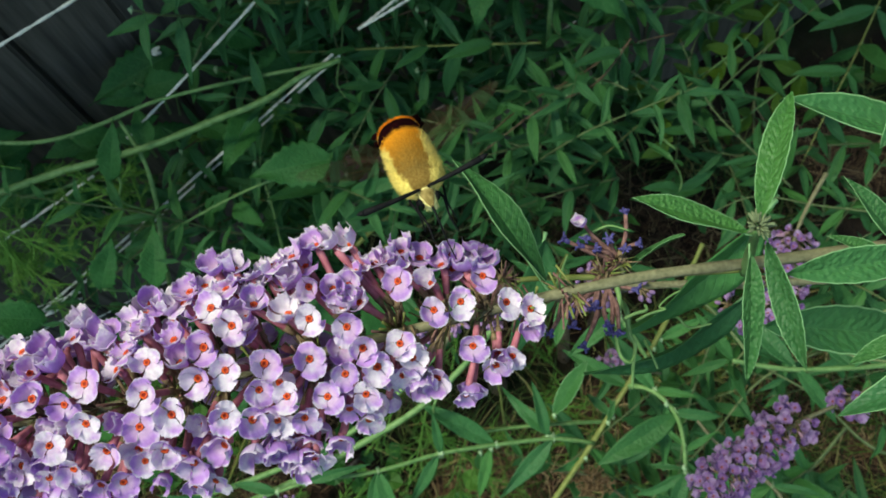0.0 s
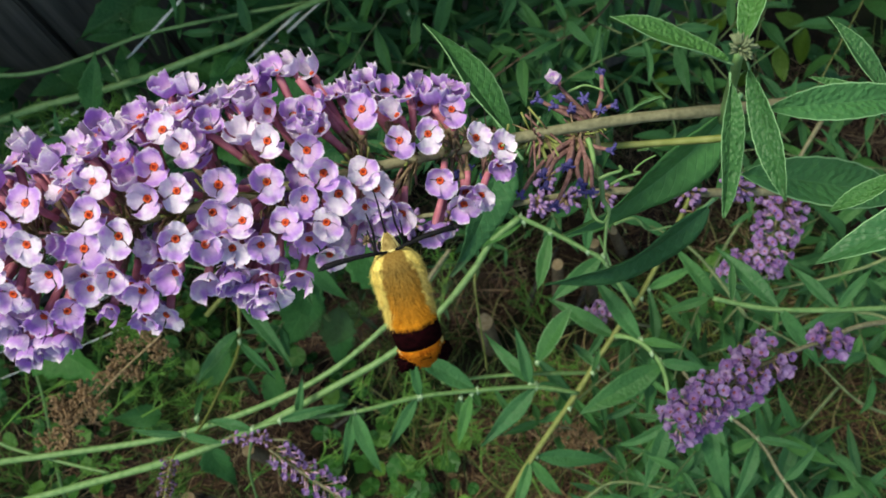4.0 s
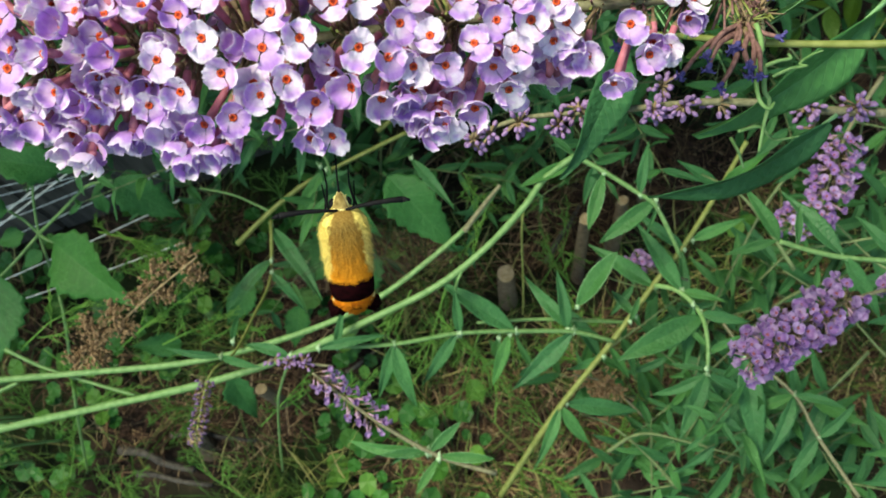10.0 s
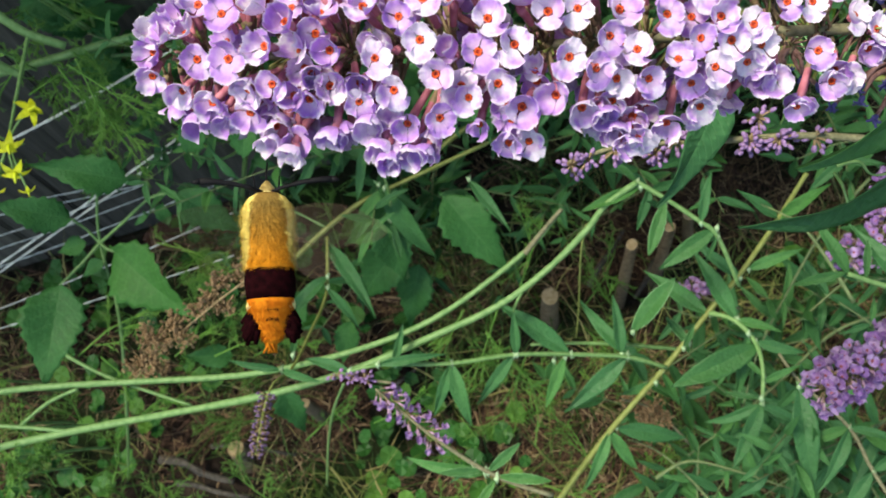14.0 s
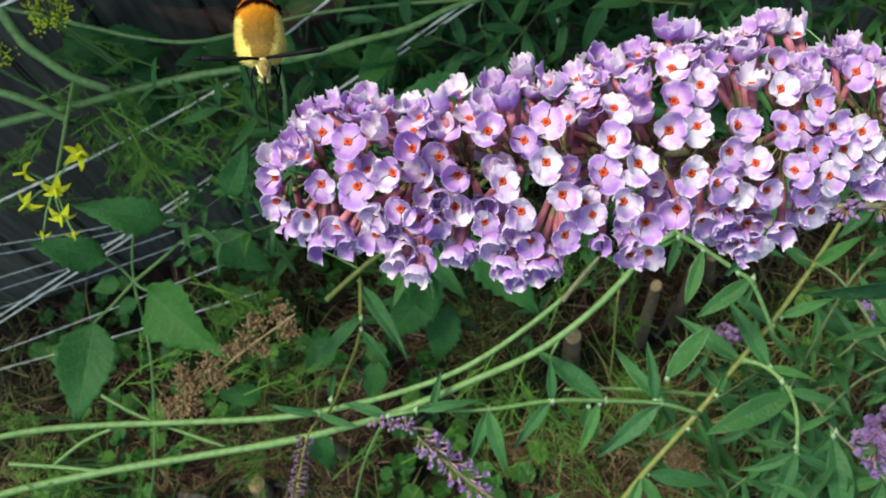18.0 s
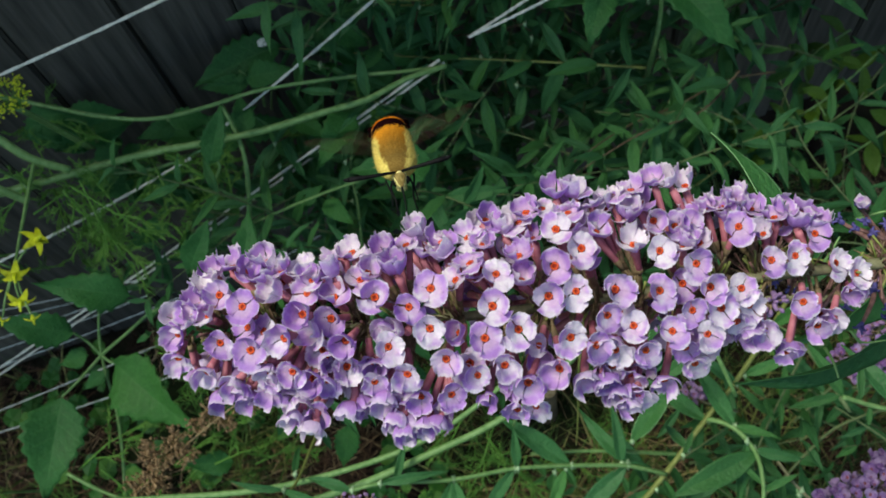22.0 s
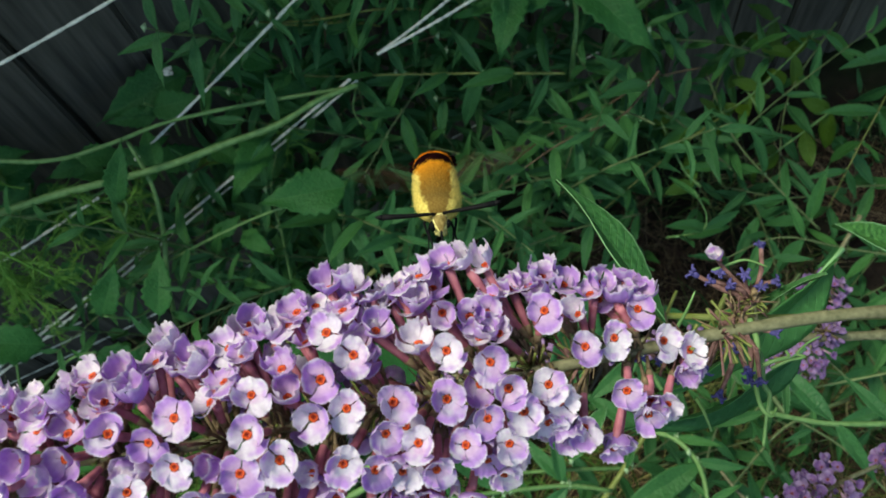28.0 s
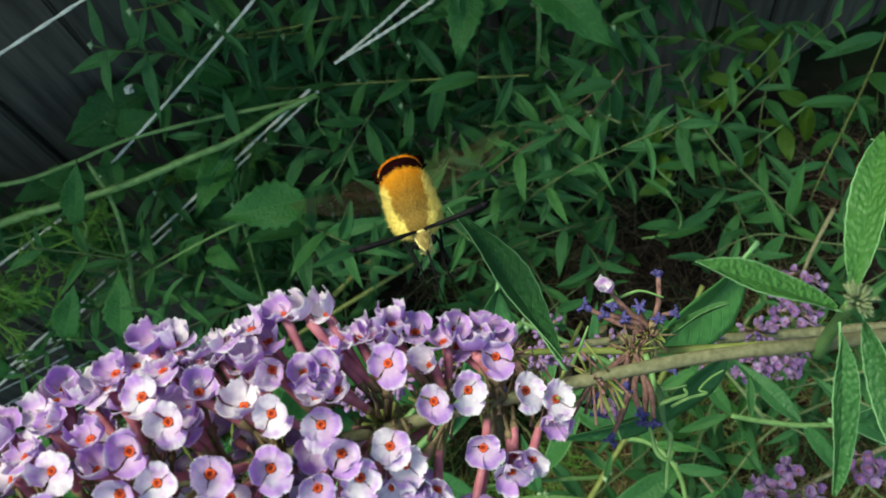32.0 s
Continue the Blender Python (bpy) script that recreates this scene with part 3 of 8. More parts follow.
blooms([(19.0, -36, 4.6, 0.3, -0.0), (23.5, -8, 5.3, 0.2, 0.1), (27.0, 33, 8.9, 0.0, 0.1), (32.0, -58, 9.1, -0.1, -0.2), (32.5, 4, 7.9, 0.1, 0.0), (38.0, -2, 9.1, -0.1, 0.1), (43.5, 29, 12.8, -0.2, 0.2), (44.0, -46, 11.3, 0.2, -0.4), (47.0, -30, 11.4, -0.1, 0.0), (52.5, -40, 13.3, 0.1, -0.3), (54.0, -22, 13.1, 0.1, -0.0), (55.5, -2, 13.5, 0.0, 0.1), (56.0, -56, 14.7, -0.1, -0.3), (58.5, -36, 13.8, 0.1, -0.2), (59.5, 39, 15.8, -0.0, 0.0), (60.5, -47, 14.3, -0.1, 0.3)])
blooms([(60.5, 14, 14.3, 0.0, 0.0), (62.0, -16, 13.5, 0.1, 0.1), (65.5, -58, 15.1, -0.0, -0.4), (67.5, -39, 14.1, 0.1, -0.0), (70.0, -11, 13.8, 0.2, 0.1), (72.0, -29, 13.9, 0.0, -0.2), (74.5, -49, 14.8, 0.1, -0.3), (74.5, 22, 15.2, 0.0, 0.2), (77.0, -9, 14.0, -0.0, -0.0), (78.0, 40, 16.5, -0.1, 0.4), (79.0, -41, 14.5, 0.0, -0.4), (80.0, 11, 14.7, -0.1, 0.0), (82.0, -10, 14.0, -0.1, -0.0), (87.0, -70, 16.1, -0.0, -0.4), (88.0, -31, 14.0, -0.1, -0.0), (90.5, 11, 14.4, 0.0, 0.2)])
blooms([(91.0, -55, 15.0, -0.1, -0.4), (92.0, -12, 13.7, -0.0, 0.0), (92.5, -34, 14.0, -0.1, -0.1), (99.0, -76, 16.1, 0.2, -0.4), (99.5, -48, 14.3, -0.1, -0.4), (101.5, 5, 13.8, -0.1, 0.2), (102.0, -25, 13.5, -0.2, -0.1), (105.5, -8, 13.4, -0.2, -0.1), (106.5, -58, 14.7, -0.2, -0.4), (109.5, -37, 13.6, 0.1, -0.2), (111.5, 1, 13.4, -0.0, 0.1), (117.0, -31, 12.9, -0.3, -0.2), (124.5, -8, 12.3, -0.2, -0.0), (127.0, -55, 13.2, -0.2, -0.2), (128.0, -27, 12.1, -0.4, -0.0), (133.0, -36, 12.1, -0.1, -0.2)])
blooms([(134.5, 2, 11.9, -0.0, 0.2), (139.5, 17, 11.2, -0.2, 0.2)])
rims([(19.5, -76, 6.5), (25.0, -84, 11.6), (25.5, 47, 11.3), (27.0, 58, 14.1), (28.5, -85, 12.7), (30.0, 44, 11.8), (32.0, 51, 13.7), (35.0, 47, 13.4), (35.5, -93, 17.2), (38.0, 36, 10.8), (38.0, 54, 14.9), (40.5, -75, 13.4), (41.5, 58, 17.0), (43.5, -74, 13.9), (44.5, 58, 16.0), (46.0, 57, 15.9), (48.5, -60, 13.7), (49.0, 55, 16.0), (49.5, 59, 20.8), (52.5, 32, 14.8), (53.0, 59, 21.7), (55.0, 25, 12.7), (55.5, 32, 15.2), (56.0, 59, 22.7), (57.0, -85, 16.4), (57.5, -14, 10.7), (60.0, -68, 15.6), (61.0, -92, 17.9), (62.0, 59, 22.2), (63.5, 58, 17.0)])
rims([(64.5, 26, 15.1), (66.0, 59, 21.5), (66.5, -92, 20.3), (67.5, 58, 19.1), (68.0, -92, 18.3), (68.5, -92, 20.9), (69.0, -32, 11.3), (69.5, 58, 17.4), (70.0, 40, 16.2), (70.5, -58, 15.3), (71.0, -92, 18.1), (72.5, -80, 16.7), (73.0, 58, 22.4), (74.5, 50, 16.9), (75.0, 58, 19.9), (76.5, -76, 16.6), (76.5, 58, 22.9), (79.0, 58, 20.6), (82.0, -65, 15.9), (82.5, 58, 20.1), (84.5, -48, 12.3), (84.5, 58, 18.4), (85.5, 14, 12.2), (86.0, -92, 19.3), (86.0, 27, 15.5), (87.0, 58, 17.1), (89.5, -92, 19.6), (89.5, 58, 19.2), (91.5, 44, 16.4), (92.5, -84, 16.7)])
rims([(93.5, 26, 13.1), (94.0, -63, 15.4), (95.0, 28, 15.2), (95.0, 54, 16.7), (95.5, -59, 13.1), (97.5, -31, 11.1), (98.0, 20, 12.4), (99.5, 50, 16.4), (102.0, -92, 20.0), (104.0, -92, 20.4), (104.0, 59, 17.9), (105.0, -84, 16.3), (106.5, 52, 16.3), (108.0, -92, 21.3), (108.0, -91, 17.3), (108.0, 26, 14.7), (108.5, -26, 10.7), (109.5, -92, 18.9), (110.0, 41, 15.6), (110.5, -28, 10.7), (112.5, -68, 15.1), (112.5, -58, 12.5), (112.5, 24, 14.4), (114.5, 27, 12.5), (116.5, 49, 15.5), (117.5, -60, 12.4), (118.0, -92, 16.6), (119.5, 14, 11.1), (119.5, 29, 14.1), (120.5, -52, 11.4)])
rims([(120.5, -13, 10.0), (121.5, -68, 14.4), (123.5, 25, 13.6), (124.0, -92, 17.7), (124.0, -63, 13.9), (124.0, -26, 9.9), (125.0, -92, 19.9), (125.0, 18, 11.0), (125.5, 38, 14.2), (127.5, -92, 15.2), (128.5, -92, 17.6), (129.5, 39, 14.0), (130.5, 21, 10.9), (131.0, -63, 13.4), (131.5, -81, 14.3), (132.5, -16, 9.4), (132.5, 51, 14.3), (134.5, 39, 13.6), (135.5, -14, 9.2), (136.0, -88, 14.0), (138.0, -75, 12.9), (140.0, 61, 13.7), (140.5, -38, 8.6), (141.5, -92, 13.3), (143.5, -68, 11.0), (143.5, 10, 8.2), (143.5, 39, 11.1), (143.5, 61, 12.3), (145.5, 26, 8.6), (147.0, 9, 7.4)])
rims([(149.0, -59, 9.1), (150.0, -24, 6.4), (150.0, 10, 6.8)])
# florets on the far side
for k in range(85):
    s_ = 0.040 + 0.112 * ((k * 0.618) % 1)
    floret(s_, -18 + (112 + 136 * ((k * 0.377) % 1)), (0.0160 if s_ < 0.125 else 0.0115) * rnd_f.uniform(0.75, 1.0), lambda rad, t: rad + jitter(0.25), CUPPED, rnd_f.uniform(0.85, 1.05))


def node_tuft(s, n, seed):
    """Dull calyxes and spent stubs crowded round one node of the spike."""
    rnd = random.Random(seed)
    p, t = axis_at(s)
    bm = bmesh.new()
    q0 = t.orthogonal().normalized()
    for k in range(n):
        d = q0.copy()
        d.rotate(Matrix.Rotation(rnd.uniform(0, 6.3), 3, t))
        d = (d + t * rnd.uniform(-0.1, 0.7)).normalized()
        a = p + t * rnd.uniform(-0.002, 0.002) + d * 0.0008
        ln = rnd.uniform(0.002, 0.0062)
        e = a + d * ln + Vector((rnd.gauss(0, 1), rnd.gauss(0, 1), rnd.gauss(0, 1))) * 0.0006
        add_tube(bm, [a, a.lerp(e, 0.6), e], 0.00022, 0.00030 if k % 3 else 0.0001, 4, k % 3)
    part("calyx_tuft", bm, [CALYX, OLIVE_STEM, DEAD_TUBE], branch, "dull brown-green calyxes round the stem")


for k in range(16):
    node_tuft(0.010 + k * NODE_STEP, 34, 900 + k)

DARK_RIM = [leaf_mesh("leaf", [BUSH_LEAF, LEAF_RIM], 0.45, 0.25, 1.0, 0.02, 0.16, 0.08 + 0.05 * k, 0.015, 70 + k, 18, 1.0) for k in range(3)]
MID_LEAVES = [leaf_mesh("leaf", [YOUNG_LEAF, LEAF_RIM], 0.4, 0.25, 1.1, 0.02, 0.2, 0.1, 0.02, 80 + k, 16) for k in range(2)]


def bud_knob(parent, at):
    """The tuft of tiny young leaves at a shoot's tip."""
    bm = bmesh.new()
    rnd = random.Random(4)
    for k in range(46):
        d = Vector((rnd.gauss(0, 1), rnd.gauss(0, 1), abs(rnd.gauss(0, 1)))).normalized()
        p = Vector(at) + d * 0.0011
        add_tube(bm, [p, p + d * 0.0008, p + d * rnd.uniform(0.0013, 0.0022)], 0.0004, 0.00015, 5)
    part("bud", bm, SHOOT_TUFT, parent, "grey-green tuft of tiny leaves")


SHOOT_TUFT = plain("shoot_tuft", (0.07, 0.10, 0.05), (0.20, 0.24, 0.13), 900.0, 0.8, 0)


def withered(parent, base, end):
    """A dead floret: crumpled red-brown tube on a scurfy calyx, with a shrivelled blue-violet mouth."""
    base, end = Vector(base), Vector(end)
    rnd = random.Random(int(end.x * 1e5))
    base = base + Vector((rnd.uniform(-1, 1), rnd.uniform(-1, 1), rnd.uniform(-1, 1))) * 0.0013
    bm = bmesh.new()
    d0 = (end - base).normalized()
    end = base.lerp(end, rnd.uniform(0.72, 1.0))
    start = base.lerp(end, rnd.uniform(0.1, 0.25))
    side = d0.orthogonal()
    side.rotate(Matrix.Rotation(rnd.uniform(0, 6.3), 3, d0))
    mid = start.lerp(end, 0.5) + side * rnd.uniform(0.0004, 0.0014)
    add_tube(bm, [base, base.lerp(start, 0.6) + side * 0.0003, start], 0.0003, 0.0004, 5, 0)
    add_blob(bm, start, 0.0007, 0.0007, 0.0013, frame_to(d0), 0, 0.5, 7, 5)
    line = smooth_line([start, mid, end], 6)
    add_tube(bm, line, 0.00075, 0.00042, 6, 1, 0.5)
    fl = part("withered_floret", bm, [CALYX, DEAD_TUBE], parent)
    bm = bmesh.new()
    d = (line[-1] - line[-3]).normalized()
    add_blob(bm, end, 0.0006, 0.0006, 0.0009, frame_to(d), 0, 0.6)
    for k in range(8):
        q = d.orthogonal().normalized()
        q.rotate(Matrix.Rotation(k * 0.8 + rnd.uniform(-.4, .4), 3, d))
        tip = end + d * rnd.uniform(0.0006, 0.0017) + q * rnd.uniform(0.0006, 0.0016)
        add_tube(bm, [end + d * 0.0002, end + d * 0.0009 + q * 0.0006, tip, tip - d * 0.0004 + q * 0.0002], 0.0004, 0.00016, 5, 0, 0.5)
    part("mouth", bm, DEAD_BLOOM, fl, "shrivelled dark violet mouth")


def dead_tuft(parent, at, n, seed):
    """Crumbled brown and green scraps where the dead florets spring from the stem."""
    at = Vector(at)
    rnd = random.Random(seed)
    bm = bmesh.new()
    for k in range(n):
        d = Vector((rnd.gauss(0, 1), rnd.gauss(0, 1), rnd.gauss(0, 1))).normalized()
        p = at + d * rnd.uniform(0, 0.0022)
        q = Vector((rnd.gauss(0, 1), rnd.gauss(0, 1), rnd.gauss(0, 1))).normalized()
        ln = rnd.uniform(0.0012, 0.0042)
        add_tube(bm, [p, p + d * ln * 0.5 + q * 0.0004, p + d * ln + q * rnd.uniform(0, 0.0014)], 0.0003, 0.0001, 4, k % 3)
    part("dead_tuft", bm, [CALYX, DEAD_TUBE, OLIVE_STEM], parent, "crumbled brown remains of old florets")


def small_bloom(parent, at):
    """One late pale floret among the withered ones."""
    part("floret", CLOSED[1], None, parent, "pale late floret", Matrix.Translation(at) @ frame_to((-0.4, 0.5, 0.7)) @ Matrix.Scale(0.75, 4))


NODE = []
NODE_DOWN = plain("node_down", (0.22, 0.36, 0.18), (0.42, 0.56, 0.36), 700.0, 0.8, 0)


def joint(parent, at):
    """The pale swollen joint where a leaf pair leaves its stem."""
    if not NODE:
        bm = bmesh.new()
        add_blob(bm, (0, 0, 0), 0.0014, 0.0014, 0.0013, None, 0, 0.4, 10, 7)
        rnd = random.Random(2)
        for q in bm.verts:
            if rnd.random() < 0.16 and q.co.z > -0.0006:
                q.co *= rnd.uniform(2.0, 3.4)
        NODE.append(finish(bm, "node", NODE_DOWN))
    part("node", NODE[0], None, parent, m=Matrix.Translation(Vector(at) - parent.location))


def bud_cluster(parent, at, n):
    at = Vector(at) - parent.location
    rnd = random.Random(int(at.x * 1e5) + n)
    bm = bmesh.new()
    for k in range(n * 2):
        d = Vector((rnd.gauss(0, 0.8), rnd.gauss(-0.25, 0.8), rnd.gauss(0.1, 0.8))).normalized()
        ln = rnd.uniform(0.002, 0.0052)
        e = at + d * ln
        add_tube(bm, [at, at + d * ln * 0.5 + Vector((0, 0, 0.0003)), e], 0.00035, 0.0004, 5, 0)
        add_blob(bm, e, 0.00075, 0.00075, 0.0012, frame_to(d), 1, 0.1, 6, 5)
    part("bud_tuft", bm, [CALYX, BUD], parent)


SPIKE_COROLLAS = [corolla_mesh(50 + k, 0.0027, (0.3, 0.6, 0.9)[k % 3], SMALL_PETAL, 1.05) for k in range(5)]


def small_spike(parent, points, radius, n, seed, tube=1.0, dead=False, size=1.0):
    """A spike of n small florets round a line, thinner to its tip."""
    rnd = random.Random(seed)
    line = smooth_line(points, 6)
    for k in range(n):
        f = ((k + 0.5) / n + rnd.uniform(-.02, .02)) % 1
        i = f * (len(line) - 1)
        a = line[int(i)].lerp(line[min(int(i) + 1, len(line) - 1)], i % 1) - parent.location
        t = (line[-1] - line[0]).normalized()
        q = t.orthogonal()
        q.rotate(Matrix.Rotation(k * 2.399 + rnd.uniform(-.3, .3), 3, t))
        r = radius * rnd.uniform(0.7, 1.15) * (1.0 if f < 0.7 else 1.3 - 0.43 * f)
        d = (q + t * 0.35 * tube).normalized()
        e = a + d * r
        tm = Matrix.Translation(a + d * r * 0.1) @ frame_to(d, (0.3, 1, 0)) @ Matrix.Diagonal((0.75, 0.75, r * 0.85 / 0.01, 1))
        if dead:
            part("withered_floret", DEAD_FLORETS[k % 3], None, parent, m=Matrix.Translation(a) @ frame_to(d) @ Matrix.Scale(r / 0.0045, 4))
            continue
        m = Matrix.Translation(e) @ frame_to((d + Vector((0, -0.1, 0.55)) + Vector((rnd.gauss(0, .25), rnd.gauss(0, .25), 0))).normalized(), (rnd.uniform(-1, 1), 1, 0)) @ Matrix.Scale(rnd.uniform(0.9, 1.2) * size, 4)
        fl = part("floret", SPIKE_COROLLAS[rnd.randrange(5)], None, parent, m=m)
        part("tube", SMALL_TUBES[k % 3], None, fl, m=m.inverted() @ tm)


def dead_floret(seed):
    bm = bmesh.new()
    add_tube(bm, [Vector((0, 0, 0.0005)), Vector((0.0003, 0, 0.002)), Vector((0, 0.0002, 0.0038))], 0.0004, 0.0005, 5, 0)
    add_blob(bm, (0, 0, 0.0043), 0.0008, 0.0008, 0.0011, None, 1, 0.5, 6, 5)
    return finish(bm, "withered_floret", [CALYX, FADED])


DEAD_FLORETS = [dead_floret(k) for k in range(3)]


def fennel_frond(base, tip, seed):
    """A feathery frond of hair-thin branching threads."""
    rnd = random.Random(seed)
    base, tip = Vector(base), Vector(tip)
    ob = thing("fennel_frond", "feathery thread-leaved green fennel frond", "fennel", "fennel fronds", at=base)
    bm = bmesh.new()
    ax = tip - base
    ln = ax.length

    def grow(p, d, s, depth, r):
        q = p + d * s * 0.55 + Vector((0, 0, rnd.uniform(-.1, .1))) * s
        e = p + d * s + Vector((rnd.uniform(-.12, .12), rnd.uniform(-.12, .12), rnd.uniform(-.15, .05))) * s
        add_tube(bm, [p, q, e], r, r * 0.6, 3, 0, cap=False)
        if depth:
            for k in range(5 if depth > 1 else 4):
                f = 0.25 + 0.75 * (k + rnd.random() * 0.5) / 5
                w = p.lerp(e, f)
                side = (d + Vector((rnd.gauss(0, .55), rnd.gauss(0, .55), rnd.gauss(0, .45)))).normalized()
                grow(w, side, s * rnd.uniform(0.35, 0.55), depth - 1, r * 0.7)

    grow(Vector(), ax.normalized(), ln, 3, 0.00075)
    part("frond", bm, FENNEL, ob)


def umbel(at, r, seed, mat):
    """A flat spray of thin rays, each with a tuft of tiny flowers."""
    rnd = random.Random(seed)
    ob = thing("fennel_umbel", "fennel flower umbel of tiny yellow-green florets", "flower", "fennel umbels", at=at)
    for k in range(13):
        a, e = k * 2.399, rnd.uniform(0.3, 1.0)
        d = Vector((math.cos(a) * e, math.sin(a) * e, 0.75)).normalized() * r * rnd.uniform(0.8, 1.1)
        bm = bmesh.new()
        add_tube(bm, [Vector(), d * 0.5 + Vector((0, 0, 0.001)), d], 0.0003, 0.0002, 4, 0)
        for _ in range(9):
            q = d + Vector((rnd.gauss(0, 1), rnd.gauss(0, 1), rnd.gauss(0.3, 0.6))) * 0.0017
            add_tube(bm, [d, q], 0.00012, 0.00012, 3, 0, cap=False)
            add_blob(bm, q, 0.0006, 0.0006, 0.0006, None, 1, 0.3, 5, 4)
        part("ray", bm, [FENNEL, mat], ob)
    bm = bmesh.new()
    add_tube(bm, smooth_line([Vector((0, 0, 0)), Vector((0.004, 0.006, -0.03)), Vector((0.01, 0.012, -0.07))], 4), 0.0009, 0.0011, 6)
    part("stalk", bm, GREEN_STEM, ob)


def fallen_twig(a, b, r, seed):
    a, b = Vector(a), Vector(b)
    ob = thing("fallen_twig", "grey dead twig lying on the soil", "twig", "fallen twigs", at=a)
    rnd = random.Random(seed)
    pts = [Vector()] + [(b - a) * f + Vector((rnd.uniform(-.004, .004), rnd.uniform(-.004, .004), rnd.uniform(0, .003))) for f in (0.3, 0.65)] + [b - a]
    bm = bmesh.new()
    add_tube(bm, smooth_line(pts, 5), r, r * 0.6, 8, 0, 0.3)
    part("wood", bm, DEAD_WOOD, ob)


DEAD_WOOD = plain("dead_wood", (0.045, 0.038, 0.032), (0.13, 0.115, 0.095), 260.0, 0.9, 0.8, 0.001)


def tomato_flower(parent, at, root, seed, size=1.0):
    at, root = Vector(at) - parent.location, Vector(root) - parent.location
    rnd = random.Random(seed)
    d = ((at - root).normalized() + Vector((0, -0.5, 0.3 - rnd.random() * 0.7))).normalized()
    bm = bmesh.new()
    add_tube(bm, smooth_line([root, (root + at) / 2 + Vector((0, 0, 0.002)), at - d * 0.001], 4), 0.0006, 0.0005, 6)
    fl = part("flower_stalk", bm, GREEN_STEM, parent)
    bm = bmesh.new()
    for k in range(5):
        q = d.orthogonal().normalized()
        q.rotate(Matrix.Rotation(k * 1.2566 + seed, 3, d))
        w = d.cross(q) * 0.0021 * size
        p0, p1, p2, p3 = at, at + (q * 0.0035 + d * 0.001) * size, at + (q * 0.0065 - d * 0.0005) * size, at + (q * 0.0085 - d * 0.003) * size
        vs = [bm.verts.new(x) for x in (p0 - w * .5, p0 + w * .5, p1 - w, p1 + w, p2 - w * .6, p2 + w * .6, p3)]
        bm.faces.new((vs[0], vs[1], vs[3], vs[2]))
        bm.faces.new((vs[2], vs[3], vs[5], vs[4]))
        bm.faces.new((vs[4], vs[5], vs[6]))
    bmesh.ops.solidify(bm, geom=bm.faces[:], thickness=0.0003)
    add_tube(bm, [at, at + d * 0.003 * size, at + d * 0.0065 * size], 0.0012 * size, 0.0005 * size, 7)
    part("tomato_bloom", bm, TOMATO_BLOOM, fl, "yellow star-shaped flower")


def seed_cluster(parent, at, r, seed):
    rnd = random.Random(seed)
    at = Vector(at) - parent.location
    bm = bmesh.new()
    for k in range(60):
        d = Vector((rnd.gauss(0, 1), rnd.gauss(0, 1), rnd.gauss(0, 1))).normalized()
        e = at + d * r * rnd.uniform(0.4, 1.15)
        add_tube(bm, [at + d * r * 0.2, e], 0.00018, 0.00018, 3, 0, cap=False)
        add_blob(bm, e, 0.0009, 0.0009, 0.0013, None, 0, 0.5, 5, 4)
    part("seed_head", bm, SEED, parent)


def stump(top, r, tx, ty, seed):
    """A pruned stem: bark with ridges, a pale sawn top, standing in the soil."""
    top = Vector(top)
    h = top.z + 0.03
    ob = thing("cut_stump", "pruned woody stem stump with a pale sawn top", "stump", "cut stumps", at=(top.x + tx, top.y + ty, -0.01))
    bm = bmesh.new()
    n, rings = 16, []
    for i in range(9):
        f = i / 8
        c = Vector((-tx * f, -ty * f, (h - 0.02) * f))
        ring = []
        for k in range(n):
            a = 2 * math.pi * k / n
            w = r * (1.25 - 0.25 * f) * (1 + 0.10 * noise.noise(Vector((math.cos(a) * 2, math.sin(a) * 2, f * 3 + seed))) + 0.06 * noise.noise(Vector((a * 4, seed, f))))
            ring.append(bm.verts.new(c + Vector((math.cos(a) * w, math.sin(a) * w, 0.002 * math.sin(a + seed) * f))))
        rings.append(ring)
    for a, b in zip(rings, rings[1:]):
        for k in range(n):
            bm.faces.new((a[k], a[(k + 1) % n], b[(k + 1) % n], b[k]))
    part("bark", bm, STUMP_BARK, ob)
    bm = bmesh.new()
    c = Vector((-tx, -ty, h - 0.02))
    vs = [bm.verts.new(c + Vector((math.cos(a) * r * 0.97, math.sin(a) * r * 0.97, 0.002 * math.sin(a + seed)))) for a in (2 * math.pi * k / n for k in range(n))]
    mid = bm.verts.new(c + Vector((0, 0, 0.0006)))
    for k in range(n):
        bm.faces.new((mid, vs[k], vs[(k + 1) % n]))
    part("sawn_face", bm, STUMP_CUT, ob, "pale sawn wood")


def twine_line(a, b, seed, thick=1.0):
    """Twisted white twine of two strands, slightly slack."""
    a, b = Vector(a), Vector(b)
    ob = thing("garden_twine", "taut white garden twine strung before the fence", "twine", "garden twine", at=a)
    bm = bmesh.new()
    n = 70
    d = b - a
    t = d.normalized()
    x = t.orthogonal().normalized()
    y = t.cross(x)
    for s in (0, math.pi):
        line = [d * (k / n) + Vector((0, 0, -0.004 * math.sin(math.pi * k / n))) + (x * math.cos(k * 0.9 + s) + y * math.sin(k * 0.9 + s)) * 0.00022 * thick for k in range(n + 1)]
        add_tube(bm, line, 0.00042 * thick, 0.00042 * thick, 5)
    part("strand", bm, TWINE, ob)


STUMP_SPOTS = ((0.007, 0.190), (0.078, 0.200), (0.114, 0.210), (-0.300, 0.128), (-0.335, 0.122))


